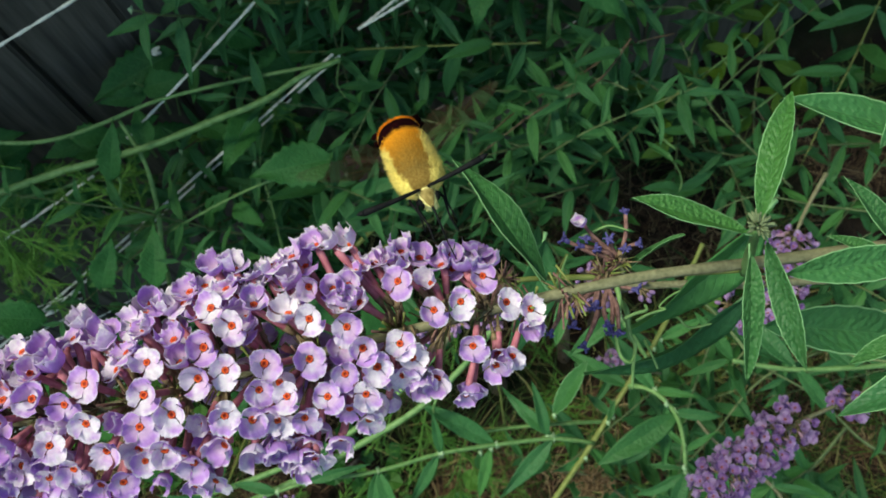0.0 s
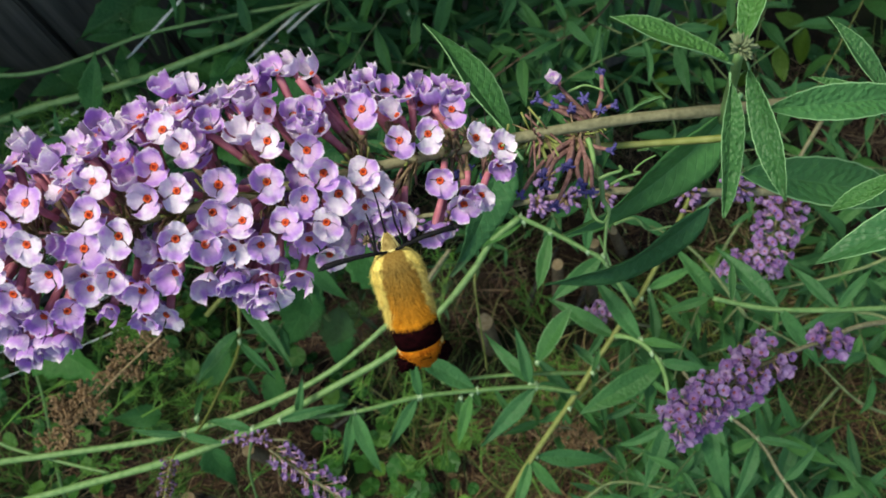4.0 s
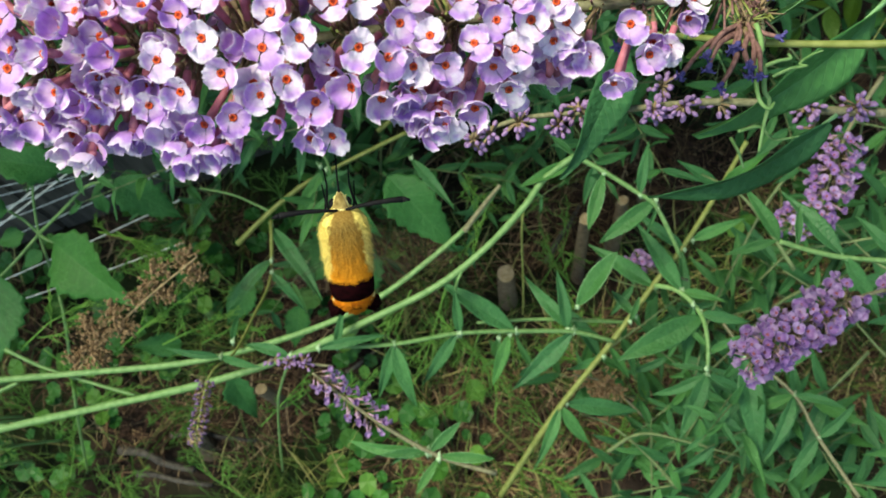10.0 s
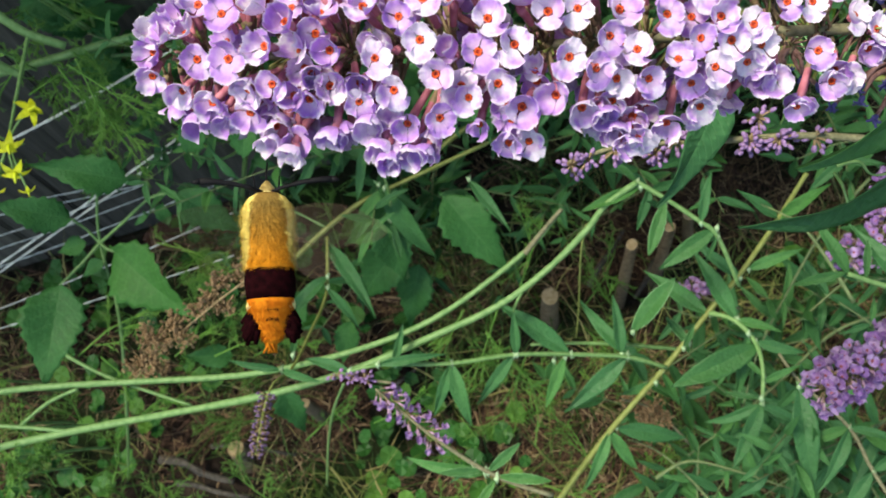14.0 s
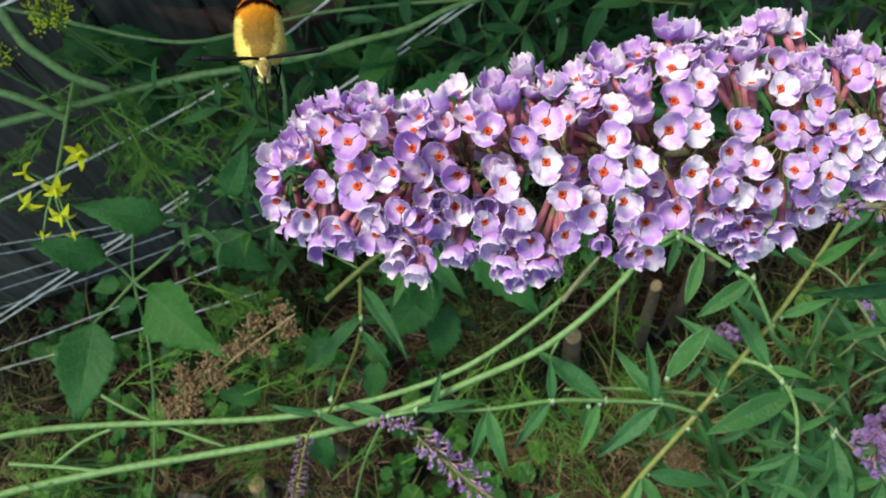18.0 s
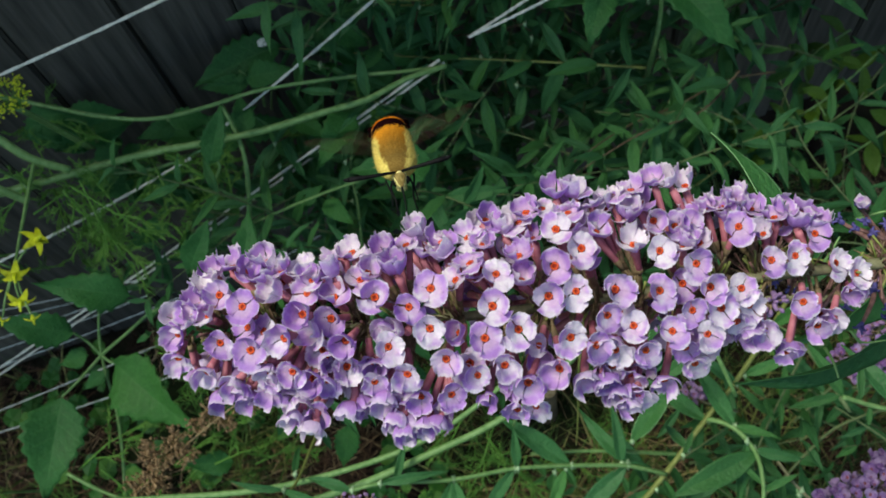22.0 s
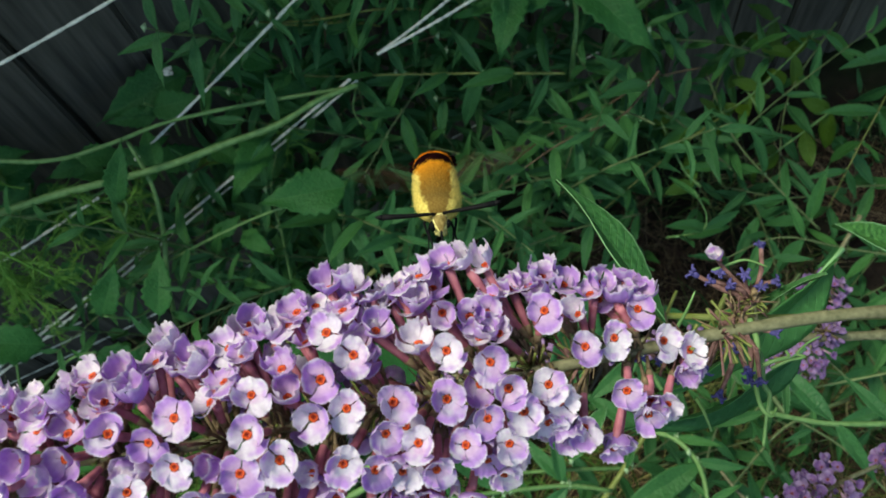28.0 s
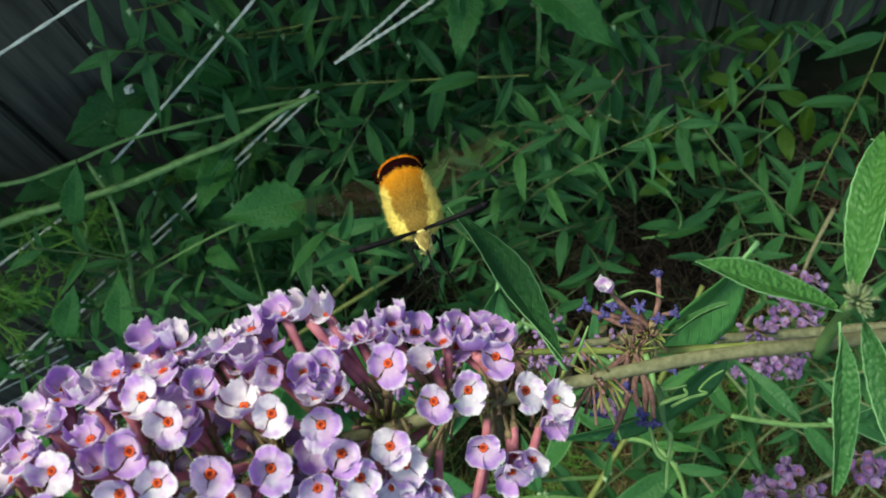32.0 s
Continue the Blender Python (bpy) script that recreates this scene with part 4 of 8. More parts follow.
def bare_spot(x, y):
    """Open soil at the foot of the cut stems, on the side of the path."""
    return any((x - q[0]) ** 2 + ((y - q[1] + 0.015) * 0.8) ** 2 < 0.03 ** 2 for q in STUMP_SPOTS)


def ground_litter():
    """Dry straw, fine grass and small weeds on the soil."""
    rnd = random.Random(77)

    def blades(name, label, cat, mat, count, area, ln, wid, lift, mask):
        verts, faces = [], []
        while len(faces) < count * 2:
            x, y = rnd.uniform(*area[0]), rnd.uniform(*area[1])
            if mask and noise.noise(Vector((x * 9 + mask, y * 9, mask))) < 0.0:
                continue
            if (bare_spot(x, y) and rnd.random() < 0.93) or (x < -0.30 and rnd.random() < 0.6):
                continue
            a, s, u = rnd.uniform(0, 6.3), rnd.uniform(*ln), rnd.uniform(*lift)
            dx, dy = math.cos(a), math.sin(a)
            w = rnd.uniform(*wid)
            z = rnd.uniform(0, 0.014)
            b = rnd.uniform(-.4, .4)
            i = len(verts)
            for f, k in ((0, 1.0), (0.5, 0.9), (1.0, 0.15)):
                px, py = x + dx * s * f - dy * b * s * f * f, y + dy * s * f + dx * b * s * f * f
                pz = z + u * s * (f - 0.35 * f * f)
                verts += [(px - dy * w * k, py + dx * w * k, pz), (px + dy * w * k, py - dx * w * k, pz + w * 0.5)]
            faces += [(i, i + 1, i + 3, i + 2), (i + 2, i + 3, i + 5, i + 4)]
        me = bpy.data.meshes.new(name)
        me.from_pydata(verts, [], faces)
        me.materials.append(mat)
        tagged(new(name, me), label, cat, kind="stuff")

    area = ((-0.75, 0.6), (-0.35, 0.36))
    blades("dry_straw", "scattered dry straw and clippings on the soil", "straw", STRAW, 30000, area, (0.015, 0.05), (0.0003, 0.0007), (0.0, 0.35), 2.0)
    blades("fine_grass", "fine green grass and weeds sprouting through straw", "grass", GRASS_VAR, 9000, area, (0.02, 0.06), (0.0003, 0.0008), (0.5, 1.5), 5.0)
    # small round-leaved weeds
    verts, faces = [], []
    for k in range(2600):
        x, y = rnd.uniform(-0.75, 0.5), rnd.uniform(-0.3, 0.36)
        if bare_spot(x, y) or noise.noise(Vector((x * 6 + 9, y * 6, 1))) < (0.02 if x < -0.1 else 0.25):
            continue
        z, r, a = rnd.uniform(0.015, 0.06), rnd.uniform(0.004, 0.010), rnd.uniform(0, 6.3)
        tx, ty = rnd.uniform(-.5, .5), rnd.uniform(-.5, .5)
        i = len(verts)
        verts.append((x, y, z))
        for q in range(8):
            c, s = math.cos(a + q * 0.785), math.sin(a + q * 0.785)
            w = r * (1.35 if q == 0 else 1.1 if q in (1, 7) else 0.85)
            verts.append((x + c * w, y + s * w, z + (c * tx + s * ty) * w + 0.002 * (q % 2)))
        faces += [(i, i + 1 + q, i + 1 + (q + 1) % 8) for q in range(8)]
    me = bpy.data.meshes.new("low_weeds")
    me.from_pydata(verts, [], faces)
    me.materials.append(WEED)
    tagged(new("low_weeds", me), "low round-leaved green weeds over the soil", "weed", kind="stuff")


def island(name, colours, rough=0.7):
    """Colour that changes from piece to piece of a joined mesh."""
    m, n, l, b = material(name, rough, 0.25)
    g = n.new("ShaderNodeNewGeometry")
    l.new(ramp(n, l, g.outputs["Random Per Island"], colours), b.inputs["Base Color"])
    return m


STRAW = island("straw", [(0.0, (0.03, 0.016, 0.011)), (0.5, (0.085, 0.045, 0.028)), (0.82, (0.20, 0.125, 0.065)), (1.0, (0.44, 0.33, 0.19))], 0.8)
GRASS_VAR = island("grass_blades", [(0.0, (0.022, 0.06, 0.012)), (0.5, (0.06, 0.115, 0.02)), (0.8, (0.15, 0.175, 0.045)), (1.0, (0.32, 0.27, 0.11))], 0.55)
WEED = island("weed_leaves", [(0.0, (0.02, 0.08, 0.015)), (0.6, (0.035, 0.13, 0.022)), (1.0, (0.09, 0.20, 0.03))], 0.5)
ground_litter()

stem(branch, [axis_at(s)[0] for s in (-0.07, -0.03, 0.0, 0.05, 0.1, 0.14)], 0.00135, 0.0008, BUSH_STEM, "stem", "brown-green downy main stem", 8, 9)
stem(branch, [(0.0761, -0.0039, -0.0128), (0.0757, -0.0032, 0.0004), (0.0747, -0.0033, 0.0133)], 0.0012, 0.0009, GREEN_STEM)
leaf(branch, RIM_LEAVES, (0.0731, -0.0030, 0.0113), (0.0555, 0.0079, 0.0217), (0.1, 0.3, 1), 0, 0.85, "fresh green leaf with a pale downy rim")
leaf(branch, RIM_LEAVES, (0.0761, -0.0018, 0.0117), (0.0923, 0.0212, 0.0138), (-0.3, 0.2, 1), 1, 0.74)
leaf(branch, RIM_LEAVES, (0.0725, -0.0062, 0.0101), (0.0655, -0.0277, 0.0017), (0.25, -0.2, 1), 2, 0.68)
leaf(branch, RIM_LEAVES, (0.0757, -0.0059, 0.0112), (0.0724, -0.0293, 0.0073), (-0.6, -0.1, 1), 0, 0.72)
bud_knob(branch, (0.0739, -0.0042, 0.0162))
leaf(branch, DARK_RIM, (0.0786, -0.0109, 0.0032), (0.1106, -0.0170, -0.0018), (0.1, -0.35, 1), 2, 0.85)
leaf(branch, DARK_RIM, (0.0752, -0.0155, -0.0136), (0.1123, -0.0280, -0.0277), (0, -0.2, 1), 1, 1)
leaf(branch, DARK_RIM, (0.1250, 0.0023, -0.0051), (0.0932, 0.0208, 0.0113), (0, 0.2, 1), 0, 0.85)
leaf(branch, DARK_RIM, (0.1243, 0.0166, 0.0092), (0.1035, 0.0039, 0.0130), (0.3, 0.0, 1), 1, 1.1)
leaf(branch, RIM_LEAVES, (0.1066, -0.0160, -0.0121), (0.1015, 0.0034, 0.0010), (0.3, 0.2, 1), 2, 0.8)
leaf(branch, RIM_LEAVES, (0.1038, -0.0152, -0.0096), (0.0925, -0.0049, -0.0021), (0, 0.3, 1), 1, 0.8)
leaf(branch, DARK_RIM, (0.1172, -0.0360, -0.0094), (0.0810, -0.0361, -0.0090), (0.1, 0.1, 1), 2, 0.9)
leaf(branch, RIM_LEAVES, (0.1025, -0.0269, -0.0110), (0.0872, -0.0280, -0.0145), (0, 0.2, 1), 0, 0.9)
leaf(branch, RIM_LEAVES, (0.1023, -0.0178, -0.0084), (0.1035, -0.0328, -0.0079), (0, 0.0, 1), 1, 0.9)
leaf(branch, DARK_RIM, (0.1095, -0.0602, -0.0189), (0.0941, -0.0466, -0.0090), (0, 0.2, 1), 2, 1)
stem(branch, [(0.1255, 0.0216, 0.0133), (0.1243, 0.0143, 0.0083), (0.1243, 0.0021, -0.0030), (0.1268, -0.0081, -0.0114), (0.1332, -0.0229, -0.0259)], 0.0007, 0.0009, DIM_STEM)
leaf(branch, RIM_LEAVES, (0.0388, 0.0169, -0.0397), (0.0318, 0.0573, -0.0341), (0.75, -0.45, 0.6), 1, 0.95)
stem(branch, [(0.0324, 0.0224, -0.0448), (0.0414, 0.0199, -0.0456), (0.0579, 0.0144, -0.0477), (0.0812, 0.0072, -0.0481), (0.0883, 0.0043, -0.0459)], 0.0007, 0.001, OLIVE_STEM, label="thin second twig beside the main stem")
dead_tuft(branch, (0.0563, 0.0147, -0.0350), 60, 1328)
withered(branch, (0.0563, 0.0147, -0.0350), (0.0438, 0.0242, -0.0289))
withered(branch, (0.0563, 0.0147, -0.0350), (0.0467, 0.0224, -0.0285))
withered(branch, (0.0563, 0.0147, -0.0350), (0.0501, 0.0260, -0.0269))
withered(branch, (0.0563, 0.0147, -0.0350), (0.0495, 0.0220, -0.0265))
withered(branch, (0.0563, 0.0147, -0.0350), (0.0619, 0.0239, -0.0309))
withered(branch, (0.0563, 0.0147, -0.0350), (0.0629, 0.0172, -0.0327))
withered(branch, (0.0563, 0.0147, -0.0350), (0.0519, 0.0182, -0.0292))
withered(branch, (0.0563, 0.0147, -0.0350), (0.0554, 0.0194, -0.0286))
withered(branch, (0.0563, 0.0147, -0.0350), (0.0585, 0.0164, -0.0320))
stem(branch, [(0.0552, 0.0081, -0.0379), (0.0559, 0.0115, -0.0364), (0.0563, 0.0149, -0.0349)], 0.0009, 0.0009, BUSH_STEM)
small_bloom(branch, (0.0509, 0.0228, -0.0250))
dead_tuft(branch, (0.0513, 0.0117, -0.0321), 60, 1240)
withered(branch, (0.0513, 0.0117, -0.0321), (0.0347, 0.0035, -0.0331))
withered(branch, (0.0513, 0.0117, -0.0321), (0.0387, 0.0016, -0.0317))
withered(branch, (0.0513, 0.0117, -0.0321), (0.0446, 0.0027, -0.0295))
withered(branch, (0.0513, 0.0117, -0.0321), (0.0402, -0.0040, -0.0293))
withered(branch, (0.0513, 0.0117, -0.0321), (0.0468, -0.0055, -0.0300))
withered(branch, (0.0513, 0.0117, -0.0321), (0.0458, -0.0035, -0.0273))
withered(branch, (0.0513, 0.0117, -0.0321), (0.0578, 0.0047, -0.0314))
withered(branch, (0.0513, 0.0117, -0.0321), (0.0490, -0.0064, -0.0283))
withered(branch, (0.0513, 0.0117, -0.0321), (0.0469, 0.0049, -0.0289))
withered(branch, (0.0513, 0.0117, -0.0321), (0.0402, 0.0052, -0.0306))
dead_tuft(branch, (0.0290, 0.0185, -0.0292), 60, 1040)
withered(branch, (0.0290, 0.0185, -0.0292), (0.0229, 0.0114, -0.0281))
withered(branch, (0.0290, 0.0185, -0.0292), (0.0251, 0.0110, -0.0262))
withered(branch, (0.0290, 0.0185, -0.0292), (0.0327, 0.0058, -0.0302))
withered(branch, (0.0290, 0.0185, -0.0292), (0.0284, 0.0080, -0.0272))
stem(branch, [(0.0533, 0.0102, -0.0316), (0.0525, 0.0047, -0.0312), (0.0492, -0.0012, -0.0308), (0.0477, -0.0073, -0.0306), (0.0491, -0.0097, -0.0314), (0.0509, -0.0083, -0.0321)], 0.0007, 0.0003, GREEN_STEM, label="withered curled leaf edge")
stem(branch, [(0.0520, 0.0005, -0.0325), (0.0547, 0.0005, -0.0316), (0.0573, 0.0004, -0.0317), (0.0576, 0.0018, -0.0323)], 0.0005, 0.0003, GREEN_STEM)
leaf(branch, RIM_LEAVES, (0.0579, 0.0136, -0.0401), (0.0716, 0.0170, -0.0318), (0.5, 0.6, 0.7), 2, 0.75)
stem(branch, [(0.0532, 0.0063, -0.0380), (0.0538, 0.0033, -0.0371), (0.0524, -0.0022, -0.0384), (0.0529, -0.0046, -0.0394), (0.0508, -0.0085, -0.0411), (0.0487, -0.0133, -0.0443)], 0.0008, 0.0003, GREEN_STEM, label="withered curled leaf")
stem(branch, [(0.0551, 0.0004, -0.0383), (0.0587, 0.0006, -0.0370), (0.0623, 0.0003, -0.0370), (0.0613, 0.0015, -0.0376), (0.0643, 0.0030, -0.0380), (0.0676, 0.0037, -0.0387)], 0.0004, 0.0002, GREEN_STEM)
stem(branch, [(0.0503, 0.0224, -0.0312), (0.0545, 0.0223, -0.0300), (0.0573, 0.0217, -0.0291), (0.0609, 0.0192, -0.0300)], 0.0004, 0.0002, GREEN_STEM)
stem(branch, [(0.0401, 0.0147, -0.0380), (0.0426, 0.0166, -0.0339), (0.0453, 0.0194, -0.0315)], 0.0005, 0.0002, GREEN_STEM)
stem(branch, [(0.0416, 0.0206, -0.0522), (0.0444, 0.0242, -0.0538), (0.0478, 0.0277, -0.0555)], 0.0005, 0.0004, OLIVE_STEM)

# ======== background plants ========
# young spike behind the open one
p = thing("young_flower_spike", "thin butterfly bush spike of closed mauve buds with dark leaves", "flower", "", at=(0.1358, 0.0568, 0.5641))
ln = stem(p, [(0.1358, 0.0568, 0.5641), (0.1107, 0.0608, 0.5743), (0.0828, 0.0669, 0.5812), (0.0671, 0.0717, 0.5851), (0.0486, 0.0765, 0.5871), (0.0343, 0.0786, 0.5881), (0.0200, 0.0807, 0.5891), (0.0090, 0.0827, 0.5900), (-0.0037, 0.0847, 0.5899), (-0.0191, 0.0837, 0.5889)], 0.0016, 0.0006, BUSH_STEM)
bud_cluster(p, (-0.0178, 0.0822, 0.5894), 9)
bud_cluster(p, (-0.0126, 0.0825, 0.5904), 8)
bud_cluster(p, (-0.0041, 0.0834, 0.5905), 14)
bud_cluster(p, (0.0074, 0.0800, 0.5892), 13)
bud_cluster(p, (0.0140, 0.0830, 0.5900), 8)
bud_cluster(p, (0.0198, 0.0803, 0.5900), 8)
bud_cluster(p, (0.0346, 0.0772, 0.5887), 16)
bud_cluster(p, (0.0391, 0.0836, 0.5896), 8)
bud_cluster(p, (0.0435, 0.0765, 0.5883), 12)
bud_cluster(p, (0.0539, 0.0748, 0.5864), 6)
bud_cluster(p, (0.0788, 0.0683, 0.5827), 12)
bud_cluster(p, (0.0933, 0.0655, 0.5805), 16)
bud_cluster(p, (0.0786, 0.0620, 0.5807), 7)
leaf(p, BUSH_LEAVES, (0.0902, 0.0748, 0.6182), (0.0439, 0.0453, 0.6129), (0.9,-0.5,0.7), None, 1.4)
leaf(p, BUSH_LEAVES, (0.0809, 0.0599, 0.5873), (0.0366, 0.0411, 0.5697), (0.8,-0.6,0.7), None, 1.35)
leaf(p, BUSH_LEAVES, (0.0305, 0.0953, 0.5999), (0.0109, 0.0587, 0.5938), (0.6,-0.2,1), None, 1.6)
ln = stem(p, [(0.0516, 0.0600, 0.5986), (0.0577, 0.0599, 0.5984), (0.0604, 0.0558, 0.5970), (0.0665, 0.0543, 0.5985)], 0.0005, 0.0003, GREEN_STEM)
ln = stem(p, [(0.0443, 0.0533, 0.6123), (0.0442, 0.0487, 0.6140), (0.0444, 0.0445, 0.6126)], 0.0005, 0.0003, GREEN_STEM)
# shoots with flower spikes
p = thing("side_flower_spike", "small drooping lilac flower spike on a thin stem", "flower", "", at=(0.2082, 0.0307, 0.4193))
ln = stem(p, [(0.2082, 0.0307, 0.4193), (0.1646, 0.0354, 0.4431), (0.1430, 0.0335, 0.4510), (0.1158, 0.0306, 0.4629), (0.0884, 0.0239, 0.4731), (0.0684, 0.0161, 0.4785)], 0.0013, 0.0006, BUSH_STEM)
small_spike(p, [(0.1206, 0.0332, 0.4640), (0.0999, 0.0264, 0.4698), (0.0836, 0.0218, 0.4744), (0.0670, 0.0155, 0.4783)], 0.0085, 120, 1)
small_spike(p, [(0.1484, 0.0355, 0.4540), (0.1397, 0.0299, 0.4517)], 0.006, 16, 2)
p = thing("side_flower_spike", "faded lilac flower spike hanging behind the leaves", "flower", "", at=(0.2268, 0.1662, 0.3556))
ln = stem(p, [(0.2268, 0.1662, 0.3556), (0.1984, 0.1411, 0.3481), (0.1647, 0.0969, 0.3452)], 0.0015, 0.0006, BUSH_STEM)
small_spike(p, [(0.1984, 0.1411, 0.3481), (0.1822, 0.1186, 0.3465), (0.1628, 0.0959, 0.3449)], 0.011, 90, 3)
p = thing("side_flower_spike", "half-faded pinkish flower spike on a leafy shoot", "flower", "", at=(-0.0393, 0.0090, 0.3580))
ln = stem(p, [(-0.0393, 0.0090, 0.3580), (-0.0650, 0.0233, 0.3697), (-0.0862, 0.0418, 0.3829), (-0.1015, 0.0589, 0.3944), (-0.1128, 0.0730, 0.4012)], 0.0014, 0.0006, BUSH_STEM)
leaf(p, RIM_LEAVES, (-0.0687, 0.0259, 0.3709), (-0.0506, 0.0339, 0.3841), (0,-0.2,1), None, 0.8)
joint(p, (-0.0687, 0.0259, 0.3709))
leaf(p, RIM_LEAVES, (-0.0650, 0.0233, 0.3697), (-0.0381, 0.0147, 0.3709), (0,-0.2,1), None, 0.7)
joint(p, (-0.0650, 0.0233, 0.3697))
leaf(p, RIM_LEAVES, (-0.0699, 0.0270, 0.3713), (-0.0920, 0.0295, 0.3784), (0,-0.2,1), None, 0.7)
joint(p, (-0.0699, 0.0270, 0.3713))
leaf(p, RIM_LEAVES, (-0.0653, 0.0220, 0.3692), (-0.0799, 0.0082, 0.3698), (0,-0.2,1), None, 0.8)
joint(p, (-0.0653, 0.0220, 0.3692))
leaf(p, BUSH_LEAVES, (-0.0702, 0.0258, 0.3698), (-0.1063, 0.0356, 0.3812), (0,-0.2,1), None, 0.9)
joint(p, (-0.0702, 0.0258, 0.3698))
leaf(p, BUSH_LEAVES, (-0.0748, 0.0307, 0.3729), (-0.0878, 0.0233, 0.3758), (0,-0.2,1), None, 0.6)
joint(p, (-0.0748, 0.0307, 0.3729))
small_spike(p, [(-0.1122, 0.0729, 0.4012), (-0.1013, 0.0604, 0.3938), (-0.0900, 0.0439, 0.3839)], 0.0085, 44, 4, 2.2, size=0.72)
p = thing("budding_spike", "short spike of grey-mauve buds", "flower", "", at=(-0.1050, 0.0772, 0.3865))
ln = stem(p, [(-0.1050, 0.0772, 0.3865), (-0.1237, 0.0833, 0.3916), (-0.1341, 0.0861, 0.3962)], 0.0008, 0.0005, BUSH_STEM)
bud_cluster(p, (-0.1316, 0.0860, 0.3940), 9)
bud_cluster(p, (-0.1248, 0.0838, 0.3929), 9)
bud_cluster(p, (-0.1181, 0.0814, 0.3918), 9)
p = thing("withered_spike", "withered grey-purple flower spike hanging from a thin stem", "flower", "", at=(-0.1419, 0.2065, 0.2875))
ln = stem(p, [(-0.1419, 0.2065, 0.2875), (-0.1478, 0.1658, 0.2934), (-0.1560, 0.1329, 0.3239), (-0.1640, 0.1084, 0.3469), (-0.1733, 0.0931, 0.3681), (-0.1830, 0.0591, 0.3767)], 0.0012, 0.0005, OLIVE_STEM)
leaf(p, BUSH_LEAVES, (-0.1427, 0.2031, 0.2862), (-0.1195, 0.1498, 0.2863), (0,-0.2,1), None, 0.9)
joint(p, (-0.1427, 0.2031, 0.2862))
leaf(p, BUSH_LEAVES, (-0.1463, 0.1690, 0.2946), (-0.1307, 0.1416, 0.2835), (0,-0.2,1), None, 0.9)
joint(p, (-0.1463, 0.1690, 0.2946))
leaf(p, BUSH_LEAVES, (-0.1447, 0.1756, 0.2971), (-0.1807, 0.1524, 0.3001), (0,-0.2,1), None, 0.9)
joint(p, (-0.1447, 0.1756, 0.2971))
leaf(p, BUSH_LEAVES, (-0.1662, 0.1029, 0.3663), (-0.1896, 0.1083, 0.3798), (0,-0.2,1), None, 0.8)
joint(p, (-0.1662, 0.1029, 0.3663))
leaf(p, BUSH_LEAVES, (-0.1662, 0.1029, 0.3663), (-0.1475, 0.0908, 0.3663), (0,-0.2,1), None, 0.9)
joint(p, (-0.1662, 0.1029, 0.3663))
leaf(p, BUSH_LEAVES, (-0.1606, 0.1115, 0.3587), (-0.1586, 0.1313, 0.3448), (0,-0.2,1), None, 0.8)
joint(p, (-0.1606, 0.1115, 0.3587))
small_spike(p, [(-0.1754, 0.0921, 0.3677), (-0.1792, 0.0753, 0.3721), (-0.1830, 0.0591, 0.3767)], 0.0044, 80, 5, 1.2, True)
p = thing("side_flower_spike", "tiny purple flower cluster among leaves", "flower", "", at=(0.1084, 0.1041, 0.2612))
ln = stem(p, [(0.1084, 0.1041, 0.2612), (0.0863, 0.1125, 0.2759), (0.0775, 0.1211, 0.2795)], 0.0009, 0.0005, BUSH_STEM)
small_spike(p, [(0.0842, 0.1112, 0.2755), (0.0779, 0.1227, 0.2801)], 0.006, 18, 6)
p = thing("side_flower_spike", "purple flower cluster half hidden by leaves", "flower", "", at=(0.1805, 0.1162, 0.3278))
ln = stem(p, [(0.1805, 0.1162, 0.3278), (0.1583, 0.1028, 0.3449), (0.1505, 0.0969, 0.3428)], 0.0009, 0.0005, BUSH_STEM)
small_spike(p, [(0.1612, 0.1082, 0.3469), (0.1490, 0.0972, 0.3430)], 0.009, 26, 7)
# leafy shoots low on the right
p = thing("bush_shoot", "leafy butterfly bush shoot with narrow dark green leaves", "shrub", "shoots of the bush", at=(-0.0426, 0.0073, 0.2073))
ln = stem(p, [(-0.0426, 0.0073, 0.2073), (-0.0129, 0.0313, 0.2371), (0.0088, 0.0480, 0.2535), (0.0497, 0.0756, 0.2789), (0.0810, 0.0994, 0.2925), (0.1029, 0.1148, 0.3031), (0.1284, 0.1366, 0.3267), (0.1465, 0.1541, 0.3436)], 0.002, 0.0014, OLIVE_STEM)
leaf(p, BUSH_LEAVES, (0.0807, 0.0979, 0.2919), (0.0594, 0.1200, 0.2904), (0,-0.2,1), None, 1.0)
joint(p, (0.0807, 0.0979, 0.2919))
leaf(p, BUSH_LEAVES, (0.0807, 0.0979, 0.2919), (0.0501, 0.1335, 0.2959), (0,-0.2,1), None, 1.0)
joint(p, (0.0807, 0.0979, 0.2919))
leaf(p, RIM_LEAVES, (0.0651, 0.0845, 0.2872), (0.0552, 0.1013, 0.2940), (0,-0.2,1), None, 1.0)
joint(p, (0.0651, 0.0845, 0.2872))
leaf(p, RIM_LEAVES, (0.0610, 0.0821, 0.2864), (0.0684, 0.0911, 0.3004), (0,-0.2,1), None, 0.8)
joint(p, (0.0610, 0.0821, 0.2864))
leaf(p, BUSH_LEAVES, (0.1087, 0.1169, 0.3037), (0.1373, 0.1174, 0.3190), (0,-0.2,1), None, 1.0)
joint(p, (0.1087, 0.1169, 0.3037))
leaf(p, BUSH_LEAVES, (0.1026, 0.1133, 0.3025), (0.0796, 0.1373, 0.3179), (0,-0.2,1), None, 1.0)
joint(p, (0.1026, 0.1133, 0.3025))
